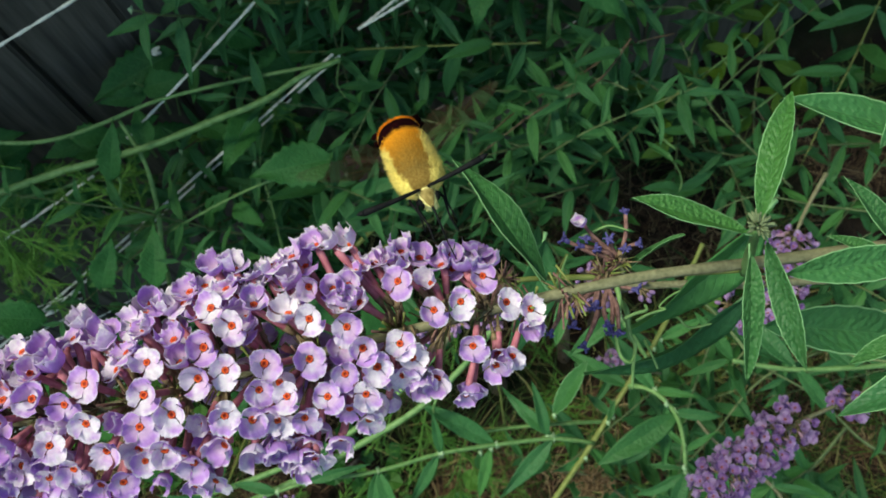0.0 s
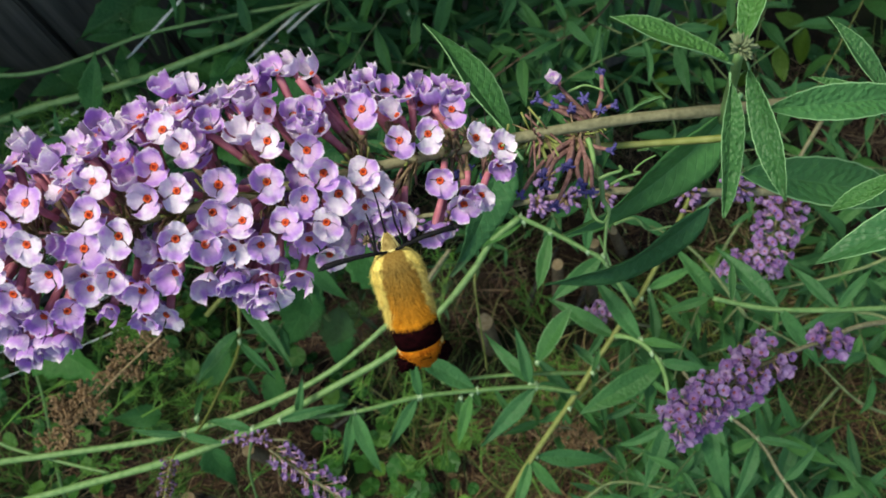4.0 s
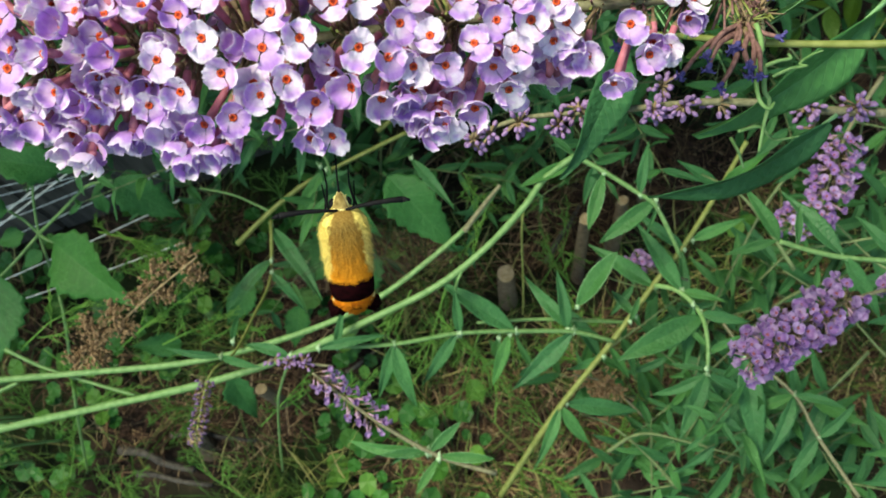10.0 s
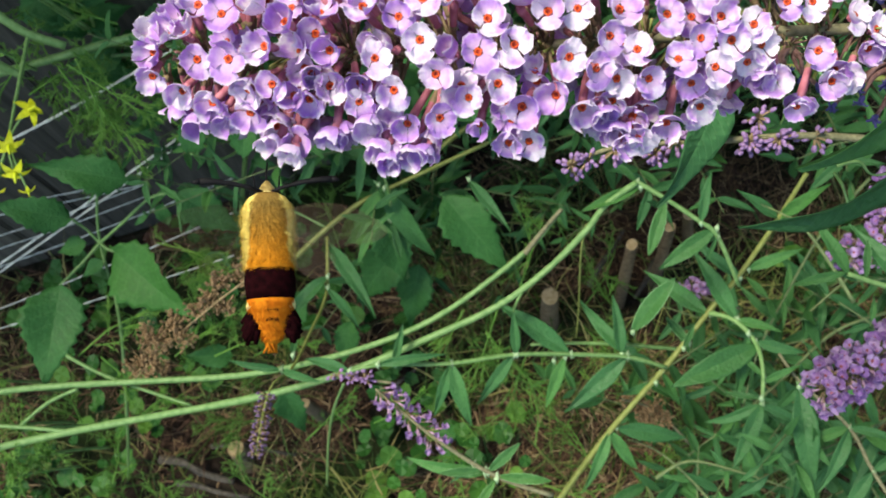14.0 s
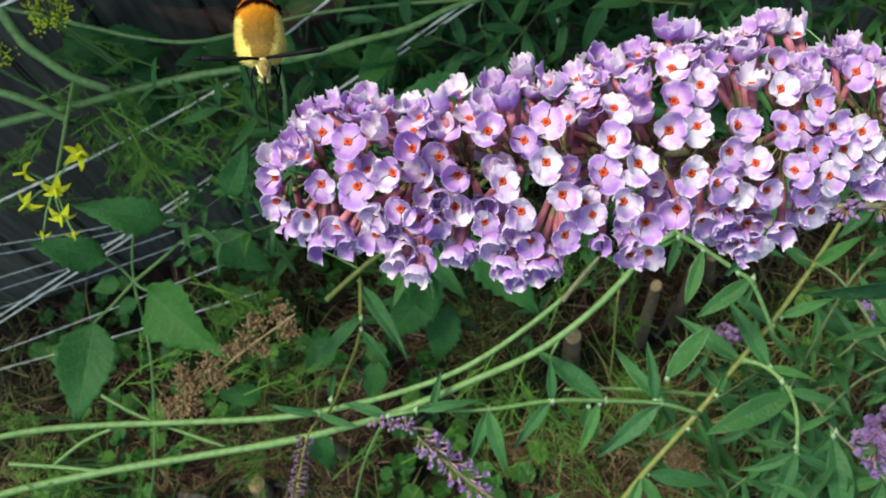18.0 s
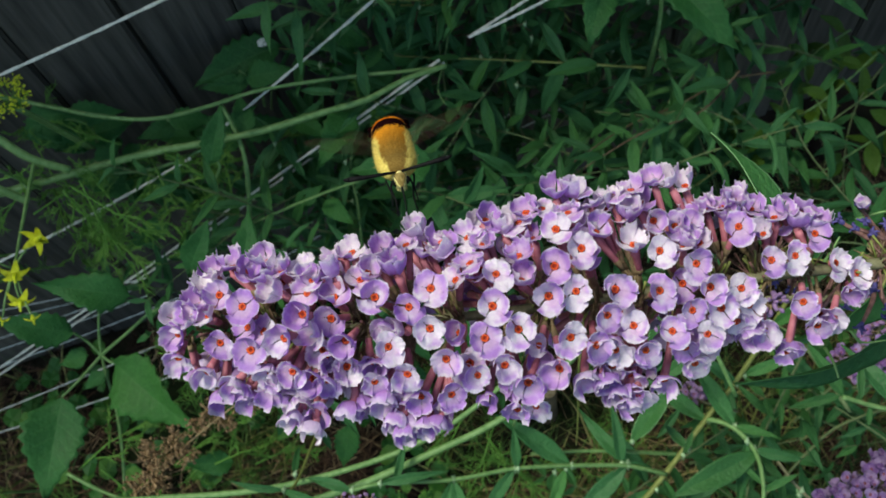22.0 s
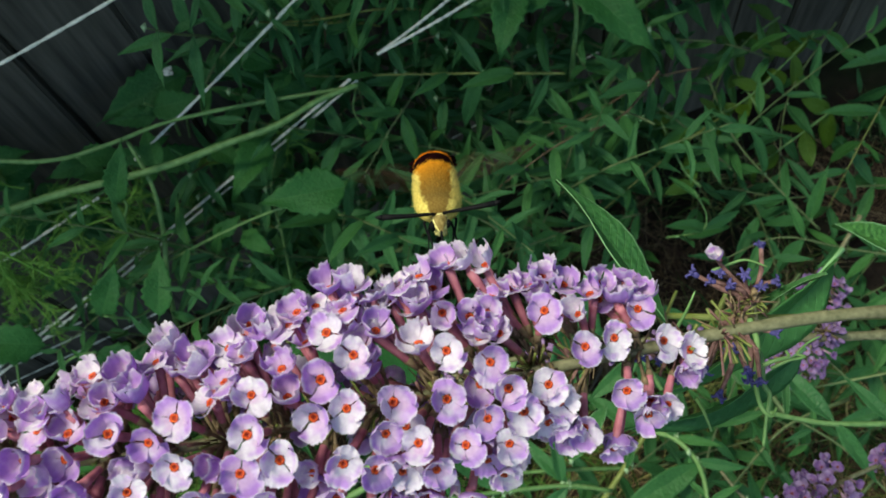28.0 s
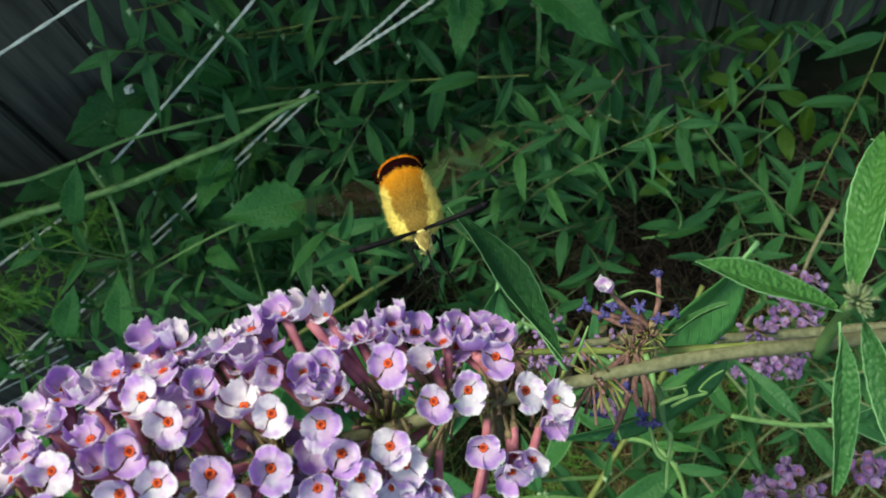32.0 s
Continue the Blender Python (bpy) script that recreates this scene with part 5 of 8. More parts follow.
leaf(p, BUSH_LEAVES, (0.1284, 0.1366, 0.3267), (0.1495, 0.1390, 0.3591), (0,-0.2,1), None, 1.0)
joint(p, (0.1284, 0.1366, 0.3267))
leaf(p, BUSH_LEAVES, (0.1284, 0.1366, 0.3267), (0.1064, 0.1528, 0.3444), (0,-0.2,1), None, 1.0)
joint(p, (0.1284, 0.1366, 0.3267))
leaf(p, BUSH_LEAVES, (0.0088, 0.0480, 0.2535), (-0.0149, 0.0127, 0.2514), (0,-0.2,1), None, 0.9)
joint(p, (0.0088, 0.0480, 0.2535))
leaf(p, BUSH_LEAVES, (0.0088, 0.0480, 0.2535), (0.0199, 0.0185, 0.2418), (0,-0.2,1), None, 1.0)
joint(p, (0.0088, 0.0480, 0.2535))
leaf(p, BUSH_LEAVES, (0.0127, 0.0489, 0.2537), (0.0582, 0.0344, 0.2359), (0,-0.2,1), None, 1.0)
joint(p, (0.0127, 0.0489, 0.2537))
leaf(p, BUSH_LEAVES, (0.0457, 0.0733, 0.2771), (0.0567, 0.0503, 0.2528), (0,-0.2,1), None, 0.6)
joint(p, (0.0457, 0.0733, 0.2771))
leaf(p, BUSH_LEAVES, (0.0410, 0.0678, 0.2741), (0.0166, 0.0652, 0.2599), (0,-0.2,1), None, 1.0)
joint(p, (0.0410, 0.0678, 0.2741))
p = thing("bush_shoot", "leafy butterfly bush shoot with narrow dark green leaves", "shrub", "shoots of the bush", at=(0.0490, 0.0740, 0.2805))
ln = stem(p, [(0.0490, 0.0740, 0.2805), (0.0249, 0.0821, 0.2983), (-0.0090, 0.0870, 0.3174), (-0.0415, 0.0899, 0.3357), (-0.0763, 0.0901, 0.3476), (-0.1121, 0.0949, 0.3592), (-0.1305, 0.0949, 0.3620)], 0.0014, 0.0011, GREEN_STEM)
leaf(p, BUSH_LEAVES, (-0.0090, 0.0870, 0.3174), (-0.0438, 0.1223, 0.3376), (0.3,-0.3,1), None, 1.0)
joint(p, (-0.0090, 0.0870, 0.3174))
leaf(p, BUSH_LEAVES, (-0.0126, 0.0861, 0.3172), (-0.0304, 0.0608, 0.3026), (0,-0.2,1), None, 1.0)
joint(p, (-0.0126, 0.0861, 0.3172))
leaf(p, BUSH_LEAVES, (-0.0193, 0.0859, 0.3173), (-0.0253, 0.0744, 0.2970), (0,-0.2,1), None, 1.2)
joint(p, (-0.0193, 0.0859, 0.3173))
leaf(p, BUSH_LEAVES, (-0.0415, 0.0899, 0.3357), (-0.0682, 0.0697, 0.3180), (0,-0.2,1), None, 1.0)
joint(p, (-0.0415, 0.0899, 0.3357))
leaf(p, BUSH_LEAVES, (-0.0763, 0.0901, 0.3476), (-0.0746, 0.0548, 0.3340), (0,-0.2,1), None, 1.0)
joint(p, (-0.0763, 0.0901, 0.3476))
leaf(p, BUSH_LEAVES, (0.0249, 0.0821, 0.2983), (-0.0181, 0.0601, 0.2805), (0,-0.2,1), None, 1.1)
joint(p, (0.0249, 0.0821, 0.2983))
leaf(p, BUSH_LEAVES, (0.0252, 0.0836, 0.2989), (0.0041, 0.1175, 0.3127), (0,-0.2,1), None, 1.0)
joint(p, (0.0252, 0.0836, 0.2989))
leaf(p, BUSH_LEAVES, (0.0220, 0.0843, 0.2993), (0.0252, 0.1130, 0.3210), (0,-0.2,1), None, 0.9)
joint(p, (0.0220, 0.0843, 0.2993))
leaf(p, RIM_LEAVES, (0.0299, 0.0930, 0.3131), (0.0548, 0.1109, 0.3406), (-0.2,0,1), None, 1.0)
joint(p, (0.0299, 0.0930, 0.3131))
leaf(p, BUSH_LEAVES, (0.0252, 0.0836, 0.2989), (0.0487, 0.0747, 0.2840), (0,-0.2,1), None, 1.0)
joint(p, (0.0252, 0.0836, 0.2989))
leaf(p, BUSH_LEAVES, (-0.0399, 0.0896, 0.3355), (-0.0366, 0.1090, 0.3537), (0,-0.2,1), None, 1.0)
joint(p, (-0.0399, 0.0896, 0.3355))
leaf(p, BUSH_LEAVES, (-0.0763, 0.0901, 0.3476), (-0.0927, 0.0667, 0.3284), (0,-0.2,1), None, 1.0)
joint(p, (-0.0763, 0.0901, 0.3476))
leaf(p, BUSH_LEAVES, (-0.1305, 0.0949, 0.3620), (-0.1525, 0.1075, 0.3676), (0,-0.2,1), None, 1.0)
joint(p, (-0.1305, 0.0949, 0.3620))
leaf(p, BUSH_LEAVES, (-0.1149, 0.0950, 0.3615), (-0.0804, 0.0907, 0.3695), (0,-0.5,1), None, 0.8)
joint(p, (-0.1149, 0.0950, 0.3615))
leaf(p, BUSH_LEAVES, (-0.1068, 0.0962, 0.3510), (-0.0969, 0.1110, 0.3671), (0,-0.2,1), None, 0.8)
joint(p, (-0.1068, 0.0962, 0.3510))
p = thing("bush_shoot", "leafy butterfly bush shoot with narrow dark green leaves", "shrub", "shoots of the bush", at=(0.0652, 0.0854, 0.2661))
ln = stem(p, [(0.0652, 0.0854, 0.2661), (0.0229, 0.0948, 0.2819), (-0.0047, 0.0998, 0.2901), (-0.0288, 0.1027, 0.2973)], 0.0013, 0.001, GREEN_STEM)
p = thing("bush_shoot", "leafy butterfly bush shoot with narrow dark green leaves", "shrub", "shoots of the bush", at=(0.0809, 0.0988, 0.2922))
ln = stem(p, [(0.0809, 0.0988, 0.2922), (0.0922, 0.0896, 0.2990), (0.0988, 0.0729, 0.3031), (0.0967, 0.0553, 0.3071), (0.0900, 0.0355, 0.3050)], 0.0017, 0.0011, GREEN_STEM)
leaf(p, MID_LEAVES, (0.1007, 0.0709, 0.3022), (0.0450, 0.0572, 0.3095), (-0.1,-0.2,1), None, 1.05)
joint(p, (0.1007, 0.0709, 0.3022))
leaf(p, BUSH_LEAVES, (0.0903, 0.0370, 0.3056), (0.0637, 0.0061, 0.3106), (0,-0.2,1), None, 1.1)
joint(p, (0.0903, 0.0370, 0.3056))
leaf(p, BUSH_LEAVES, (0.0903, 0.0370, 0.3056), (0.0584, 0.0303, 0.2987), (0,-0.2,1), None, 1.0)
joint(p, (0.0903, 0.0370, 0.3056))
leaf(p, BUSH_LEAVES, (0.0903, 0.0370, 0.3056), (0.1168, 0.0171, 0.3024), (0,-0.2,1), None, 0.9)
joint(p, (0.0903, 0.0370, 0.3056))
leaf(p, RIM_LEAVES, (0.0904, 0.0401, 0.3068), (0.0712, 0.0486, 0.3053), (0,-0.2,1), None, 0.6)
joint(p, (0.0904, 0.0401, 0.3068))
leaf(p, BUSH_LEAVES, (0.0988, 0.0729, 0.3031), (0.1234, 0.0586, 0.3075), (0,-0.2,1), None, 1.0)
joint(p, (0.0988, 0.0729, 0.3031))
leaf(p, BUSH_LEAVES, (0.0957, 0.0782, 0.3052), (0.0827, 0.0431, 0.2814), (0,-0.2,1), None, 1.0)
joint(p, (0.0957, 0.0782, 0.3052))
leaf(p, BUSH_LEAVES, (0.0922, 0.0896, 0.2990), (0.1174, 0.0770, 0.3041), (0,-0.2,1), None, 1.0)
joint(p, (0.0922, 0.0896, 0.2990))
leaf(p, BUSH_LEAVES, (0.0939, 0.0892, 0.2988), (0.0785, 0.1327, 0.3161), (0,-0.2,1), None, 1.0)
joint(p, (0.0939, 0.0892, 0.2988))
leaf(p, BUSH_LEAVES, (0.0953, 0.0493, 0.3048), (0.1156, 0.0524, 0.3161), (0,-0.2,1), None, 1.0)
joint(p, (0.0953, 0.0493, 0.3048))
leaf(p, BUSH_LEAVES, (0.0960, 0.0523, 0.3059), (0.0883, 0.0686, 0.3018), (0,-0.2,1), None, 1.0)
joint(p, (0.0960, 0.0523, 0.3059))
p = thing("bush_shoot", "leafy butterfly bush shoot with narrow dark green leaves", "shrub", "shoots of the bush", at=(0.1524, -0.0469, 0.2872))
ln = stem(p, [(0.1524, -0.0469, 0.2872), (0.1419, -0.0108, 0.2908), (0.1360, 0.0149, 0.2956), (0.1166, 0.0444, 0.3022), (0.1093, 0.0632, 0.3044)], 0.0012, 0.0009, BUSH_STEM)
leaf(p, BUSH_LEAVES, (0.1145, 0.0424, 0.3015), (0.1071, -0.0161, 0.2899), (0,-0.2,1), None, 1.0)
joint(p, (0.1145, 0.0424, 0.3015))
leaf(p, BUSH_LEAVES, (0.1360, 0.0149, 0.2956), (0.1115, -0.0178, 0.2998), (0,-0.2,1), None, 1.0)
joint(p, (0.1360, 0.0149, 0.2956))
leaf(p, BUSH_LEAVES, (0.1360, 0.0149, 0.2956), (0.1580, 0.0028, 0.3062), (0,-0.2,1), None, 1.0)
joint(p, (0.1360, 0.0149, 0.2956))
leaf(p, BUSH_LEAVES, (0.1360, 0.0149, 0.2956), (0.1089, 0.0124, 0.2901), (0,-0.2,1), None, 1.0)
joint(p, (0.1360, 0.0149, 0.2956))
leaf(p, BUSH_LEAVES, (0.1255, 0.0303, 0.2997), (0.1460, 0.0321, 0.3179), (0,-0.2,1), None, 1.0)
joint(p, (0.1255, 0.0303, 0.2997))
leaf(p, BUSH_LEAVES, (0.1166, 0.0444, 0.3022), (0.0973, 0.0288, 0.2861), (0,-0.2,1), None, 1.0)
joint(p, (0.1166, 0.0444, 0.3022))
leaf(p, BUSH_LEAVES, (0.1419, -0.0108, 0.2908), (0.1183, -0.0305, 0.2840), (0,-0.2,1), None, 1.0)
joint(p, (0.1419, -0.0108, 0.2908))
leaf(p, BUSH_LEAVES, (0.1419, -0.0108, 0.2908), (0.1634, -0.0013, 0.3045), (0,-0.2,1), None, 1.0)
joint(p, (0.1419, -0.0108, 0.2908))
p = thing("bush_shoot", "leafy butterfly bush shoot with narrow dark green leaves", "shrub", "shoots of the bush", at=(0.0441, 0.1571, 0.3803))
ln = stem(p, [(0.0441, 0.1571, 0.3803), (0.0571, 0.1460, 0.3756), (0.0728, 0.1319, 0.3675), (0.0814, 0.1233, 0.3607), (0.0912, 0.0999, 0.3352)], 0.0014, 0.0012, GREEN_STEM)
leaf(p, MID_LEAVES, (0.0450, 0.1543, 0.3792), (0.0112, 0.1482, 0.3812), (0,-0.2,1), None, 0.8)
joint(p, (0.0450, 0.1543, 0.3792))
leaf(p, RIM_LEAVES, (0.0441, 0.1571, 0.3803), (0.0342, 0.1653, 0.3945), (0,-0.2,1), None, 0.7)
joint(p, (0.0441, 0.1571, 0.3803))
leaf(p, RIM_LEAVES, (0.0569, 0.1452, 0.3753), (0.0414, 0.1189, 0.3688), (0,-0.2,1), None, 0.9)
joint(p, (0.0569, 0.1452, 0.3753))
leaf(p, BUSH_LEAVES, (0.0732, 0.1309, 0.3671), (0.0811, 0.1501, 0.3871), (0,-0.2,1), None, 1.0)
joint(p, (0.0732, 0.1309, 0.3671))
leaf(p, MID_LEAVES, (0.0815, 0.1271, 0.3632), (0.0461, 0.1123, 0.3608), (0.2,-0.2,1), None, 1.0)
joint(p, (0.0815, 0.1271, 0.3632))
leaf(p, BUSH_LEAVES, (0.0814, 0.1233, 0.3607), (0.0620, 0.1206, 0.3549), (0,-0.2,1), None, 0.7)
joint(p, (0.0814, 0.1233, 0.3607))
leaf(p, BUSH_LEAVES, (0.0814, 0.1233, 0.3607), (0.0728, 0.1125, 0.3514), (0,-0.2,1), None, 0.6)
joint(p, (0.0814, 0.1233, 0.3607))
p = thing("bush_shoot", "leafy butterfly bush shoot with narrow dark green leaves", "shrub", "shoots of the bush", at=(0.1094, 0.0684, 0.4371))
ln = stem(p, [(0.1094, 0.0684, 0.4371), (0.1219, 0.0625, 0.4318), (0.1374, 0.0562, 0.4273), (0.1641, 0.0495, 0.4193), (0.2040, 0.0430, 0.4005)], 0.0011, 0.0014, GREEN_STEM)
leaf(p, MID_LEAVES, (0.1099, 0.0683, 0.4370), (0.1004, 0.0920, 0.4501), (0,-0.2,1), None, 0.9)
leaf(p, MID_LEAVES, (0.1088, 0.0691, 0.4373), (0.0858, 0.0700, 0.4329), (0,-0.2,1), None, 0.8)
leaf(p, RIM_LEAVES, (0.1171, 0.0647, 0.4336), (0.1243, 0.0823, 0.4360), (0,-0.2,1), None, 0.7)
leaf(p, BUSH_LEAVES, (0.1375, 0.0566, 0.4274), (0.1225, 0.0939, 0.4292), (0,0.1,1), None, 1.0)
leaf(p, BUSH_LEAVES, (0.1375, 0.0566, 0.4274), (0.1482, 0.0267, 0.4175), (0,-0.2,1), None, 1.0)
leaf(p, BUSH_LEAVES, (0.1641, 0.0495, 0.4193), (0.1531, 0.0759, 0.4228), (0,-0.2,1), None, 1.0)
leaf(p, BUSH_LEAVES, (0.1641, 0.0495, 0.4193), (0.1844, 0.0618, 0.4280), (0,-0.2,1), None, 1.0)
p = thing("bush_shoot", "leafy butterfly bush shoot with narrow dark green leaves", "shrub", "shoots of the bush", at=(0.2172, 0.1704, 0.2618))
ln = stem(p, [(0.2172, 0.1704, 0.2618), (0.1805, 0.1455, 0.2534), (0.1538, 0.1181, 0.2329), (0.1243, 0.0826, 0.2095), (0.1027, 0.0424, 0.1947)], 0.0013, 0.0004, DIM_STEM)
leafy(p, ln, 0.036, 0.9, None, 0.022, seed=100)
p = thing("bush_shoot", "leafy butterfly bush shoot with narrow dark green leaves", "shrub", "shoots of the bush", at=(0.2294, 0.0912, 0.2093))
ln = stem(p, [(0.2294, 0.0912, 0.2093), (0.1806, 0.0861, 0.2090), (0.1352, 0.0619, 0.2011), (0.0882, 0.0394, 0.1833), (0.0406, 0.0199, 0.1665)], 0.0013, 0.0004, DIM_STEM)
leafy(p, ln, 0.036, 0.9, None, 0.022, seed=101)
p = thing("bush_shoot", "leafy butterfly bush shoot with narrow dark green leaves", "shrub", "shoots of the bush", at=(0.2195, 0.0373, 0.2103))
ln = stem(p, [(0.2195, 0.0373, 0.2103), (0.1800, 0.0165, 0.2036), (0.1380, 0.0046, 0.1896), (0.1021, -0.0093, 0.1747)], 0.0013, 0.0004, DIM_STEM)
leafy(p, ln, 0.036, 0.9, None, 0.022, seed=102)
p = thing("bush_shoot", "leafy butterfly bush shoot with narrow dark green leaves", "shrub", "shoots of the bush", at=(0.0725, -0.0157, 0.1946))
ln = stem(p, [(0.0725, -0.0157, 0.1946), (0.0564, 0.0126, 0.2061), (0.0386, 0.0341, 0.2150), (0.0220, 0.0446, 0.2196)], 0.0013, 0.0004, DIM_STEM)
leafy(p, ln, 0.036, 0.9, None, 0.022, seed=103)
p = thing("bush_shoot", "leafy butterfly bush shoot with narrow dark green leaves", "shrub", "shoots of the bush", at=(0.2549, 0.0863, 0.3416))
ln = stem(p, [(0.2549, 0.0863, 0.3416), (0.2203, 0.0812, 0.3404), (0.1918, 0.0868, 0.3217), (0.1618, 0.0924, 0.3138)], 0.0013, 0.0004, DIM_STEM)
leafy(p, ln, 0.036, 0.9, None, 0.022, seed=104)
p = thing("bush_shoot", "leafy butterfly bush shoot with narrow dark green leaves", "shrub", "shoots of the bush", at=(0.2466, 0.0387, 0.3019))
ln = stem(p, [(0.2466, 0.0387, 0.3019), (0.2259, 0.0576, 0.3097), (0.2069, 0.0725, 0.3051), (0.1913, 0.1134, 0.2999)], 0.0013, 0.0004, DIM_STEM)
leafy(p, ln, 0.036, 0.9, None, 0.022, seed=105)
p = thing("bush_shoot", "leafy butterfly bush shoot with narrow dark green leaves", "shrub", "shoots of the bush", at=(0.0314, 0.0155, 0.2295))
ln = stem(p, [(0.0314, 0.0155, 0.2295), (0.0550, 0.0212, 0.2309), (0.0852, 0.0082, 0.2249), (0.1146, -0.0081, 0.2177)], 0.0013, 0.0004, DIM_STEM)
leafy(p, ln, 0.036, 0.9, None, 0.022, seed=106)
p = thing("bush_shoot", "leafy butterfly bush shoot with narrow dark green leaves", "shrub", "shoots of the bush", at=(0.1463, 0.0756, 0.3398))
ln = stem(p, [(0.1463, 0.0756, 0.3398), (0.1362, 0.1031, 0.3507), (0.1262, 0.1213, 0.3580), (0.1154, 0.1413, 0.3445)], 0.0013, 0.0004, DIM_STEM)
leafy(p, ln, 0.036, 0.9, None, 0.022, seed=107)
p = thing("bush_shoot", "leafy butterfly bush shoot with narrow dark green leaves", "shrub", "shoots of the bush", at=(0.2346, -0.0011, 0.2676))
ln = stem(p, [(0.2346, -0.0011, 0.2676), (0.2055, 0.0185, 0.2754), (0.1867, 0.0572, 0.2800), (0.1573, 0.0874, 0.2920)], 0.0013, 0.0004, DIM_STEM)
leafy(p, ln, 0.036, 0.9, None, 0.022, seed=108)
# leafy shoots in the shade behind, up to the fence
p = thing("bush_shoot", "leafy butterfly bush shoot with narrow dark green leaves", "shrub", "shoots of the bush", at=(0.1026, 0.3100, 0.3616))
ln = stem(p, [(0.1026, 0.3100, 0.3616), (0.0532, 0.3276, 0.3634), (0.0026, 0.3448, 0.3650), (-0.0319, 0.3570, 0.3645), (-0.0804, 0.3743, 0.3661), (-0.1263, 0.3908, 0.3674)], 0.0008, 0.0004, OLIVE_STEM)
leafy(p, ln, 0.046, 0.8, None, 0.024, seed=200, start=0.01)
p = thing("bush_shoot", "leafy butterfly bush shoot with narrow dark green leaves", "shrub", "shoots of the bush", at=(0.1973, 0.3090, 0.3184))
ln = stem(p, [(0.1973, 0.3090, 0.3184), (0.1570, 0.3014, 0.3366), (0.1179, 0.2890, 0.3417), (0.0817, 0.2817, 0.3437), (0.0434, 0.2669, 0.3424)], 0.0008, 0.0004, RED_STEM)
leafy(p, ln, 0.046, 0.8, None, 0.024, seed=201, start=0.01)
p = thing("bush_shoot", "leafy butterfly bush shoot with narrow dark green leaves", "shrub", "shoots of the bush", at=(0.2180, 0.2886, 0.2879))
ln = stem(p, [(0.2180, 0.2886, 0.2879), (0.1800, 0.2708, 0.3017), (0.1444, 0.2590, 0.2963), (0.1080, 0.2452, 0.2900)], 0.0008, 0.0004, OLIVE_STEM)
leafy(p, ln, 0.046, 0.8, None, 0.024, seed=202, start=0.01)
p = thing("bush_shoot", "leafy butterfly bush shoot with narrow dark green leaves", "shrub", "shoots of the bush", at=(0.3514, 0.2975, 0.2929))
ln = stem(p, [(0.3514, 0.2975, 0.2929), (0.3192, 0.2660, 0.2790), (0.2848, 0.2352, 0.2653), (0.2576, 0.2097, 0.2541)], 0.0008, 0.0004, OLIVE_STEM)
leafy(p, ln, 0.046, 0.8, None, 0.024, seed=203, start=0.01)
p = thing("bush_shoot", "leafy butterfly bush shoot with narrow dark green leaves", "shrub", "shoots of the bush", at=(0.0876, 0.2657, 0.2987))
ln = stem(p, [(0.0876, 0.2657, 0.2987), (0.0553, 0.2861, 0.3072), (0.0099, 0.3140, 0.3190), (-0.0334, 0.3320, 0.3155)], 0.0008, 0.0004, DIM_STEM)
leafy(p, ln, 0.046, 0.8, None, 0.024, seed=204, start=0.01)
p = thing("bush_shoot", "leafy butterfly bush shoot with narrow dark green leaves", "shrub", "shoots of the bush", at=(0.1756, 0.3371, 0.3304))
ln = stem(p, [(0.1756, 0.3371, 0.3304), (0.1167, 0.3040, 0.3155), (0.0910, 0.2755, 0.3030), (0.0677, 0.2548, 0.2720)], 0.0008, 0.0004, DIM_STEM)
leafy(p, ln, 0.046, 0.8, None, 0.024, seed=205, start=0.01)
p = thing("bush_shoot", "leafy butterfly bush shoot with narrow dark green leaves", "shrub", "shoots of the bush", at=(0.0327, 0.3795, 0.3475))
ln = stem(p, [(0.0327, 0.3795, 0.3475), (0.0150, 0.3465, 0.3440), (-0.0115, 0.3207, 0.3435), (-0.0387, 0.2973, 0.3331)], 0.0008, 0.0004, DIM_STEM)
leafy(p, ln, 0.046, 0.8, None, 0.024, seed=206, start=0.01)
p = thing("bush_shoot", "leafy butterfly bush shoot with narrow dark green leaves", "shrub", "shoots of the bush", at=(-0.0100, 0.3796, 0.3690))
ln = stem(p, [(-0.0100, 0.3796, 0.3690), (-0.0193, 0.3550, 0.3637), (-0.0291, 0.3344, 0.3601), (-0.0271, 0.3208, 0.3597)], 0.0008, 0.0004, GREEN_STEM)
leafy(p, ln, 0.046, 0.8, None, 0.024, seed=207, start=0.01)
p = thing("bush_shoot", "leafy butterfly bush shoot with narrow dark green leaves", "shrub", "shoots of the bush", at=(0.0400, 0.2391, 0.3085))
ln = stem(p, [(0.0400, 0.2391, 0.3085), (0.0202, 0.2589, 0.3169), (-0.0177, 0.2701, 0.3215), (-0.0498, 0.2657, 0.3193)], 0.0008, 0.0004, DIM_STEM)
leafy(p, ln, 0.046, 0.8, None, 0.024, seed=208, start=0.01)
p = thing("bush_shoot", "leafy butterfly bush shoot with narrow dark green leaves", "shrub", "shoots of the bush", at=(0.2647, 0.3610, 0.2543))
ln = stem(p, [(0.2647, 0.3610, 0.2543), (0.2257, 0.3242, 0.2598), (0.2040, 0.2870, 0.2435), (0.1786, 0.2389, 0.2224)], 0.0008, 0.0004, DIM_STEM)
leafy(p, ln, 0.046, 0.8, None, 0.024, seed=209, start=0.01)
p = thing("bush_shoot", "leafy butterfly bush shoot with narrow dark green leaves", "shrub", "shoots of the bush", at=(0.3320, 0.3492, 0.2498))
ln = stem(p, [(0.3320, 0.3492, 0.2498), (0.2755, 0.3055, 0.2521), (0.2487, 0.2608, 0.2434), (0.2339, 0.2140, 0.2339)], 0.0008, 0.0004, DIM_STEM)
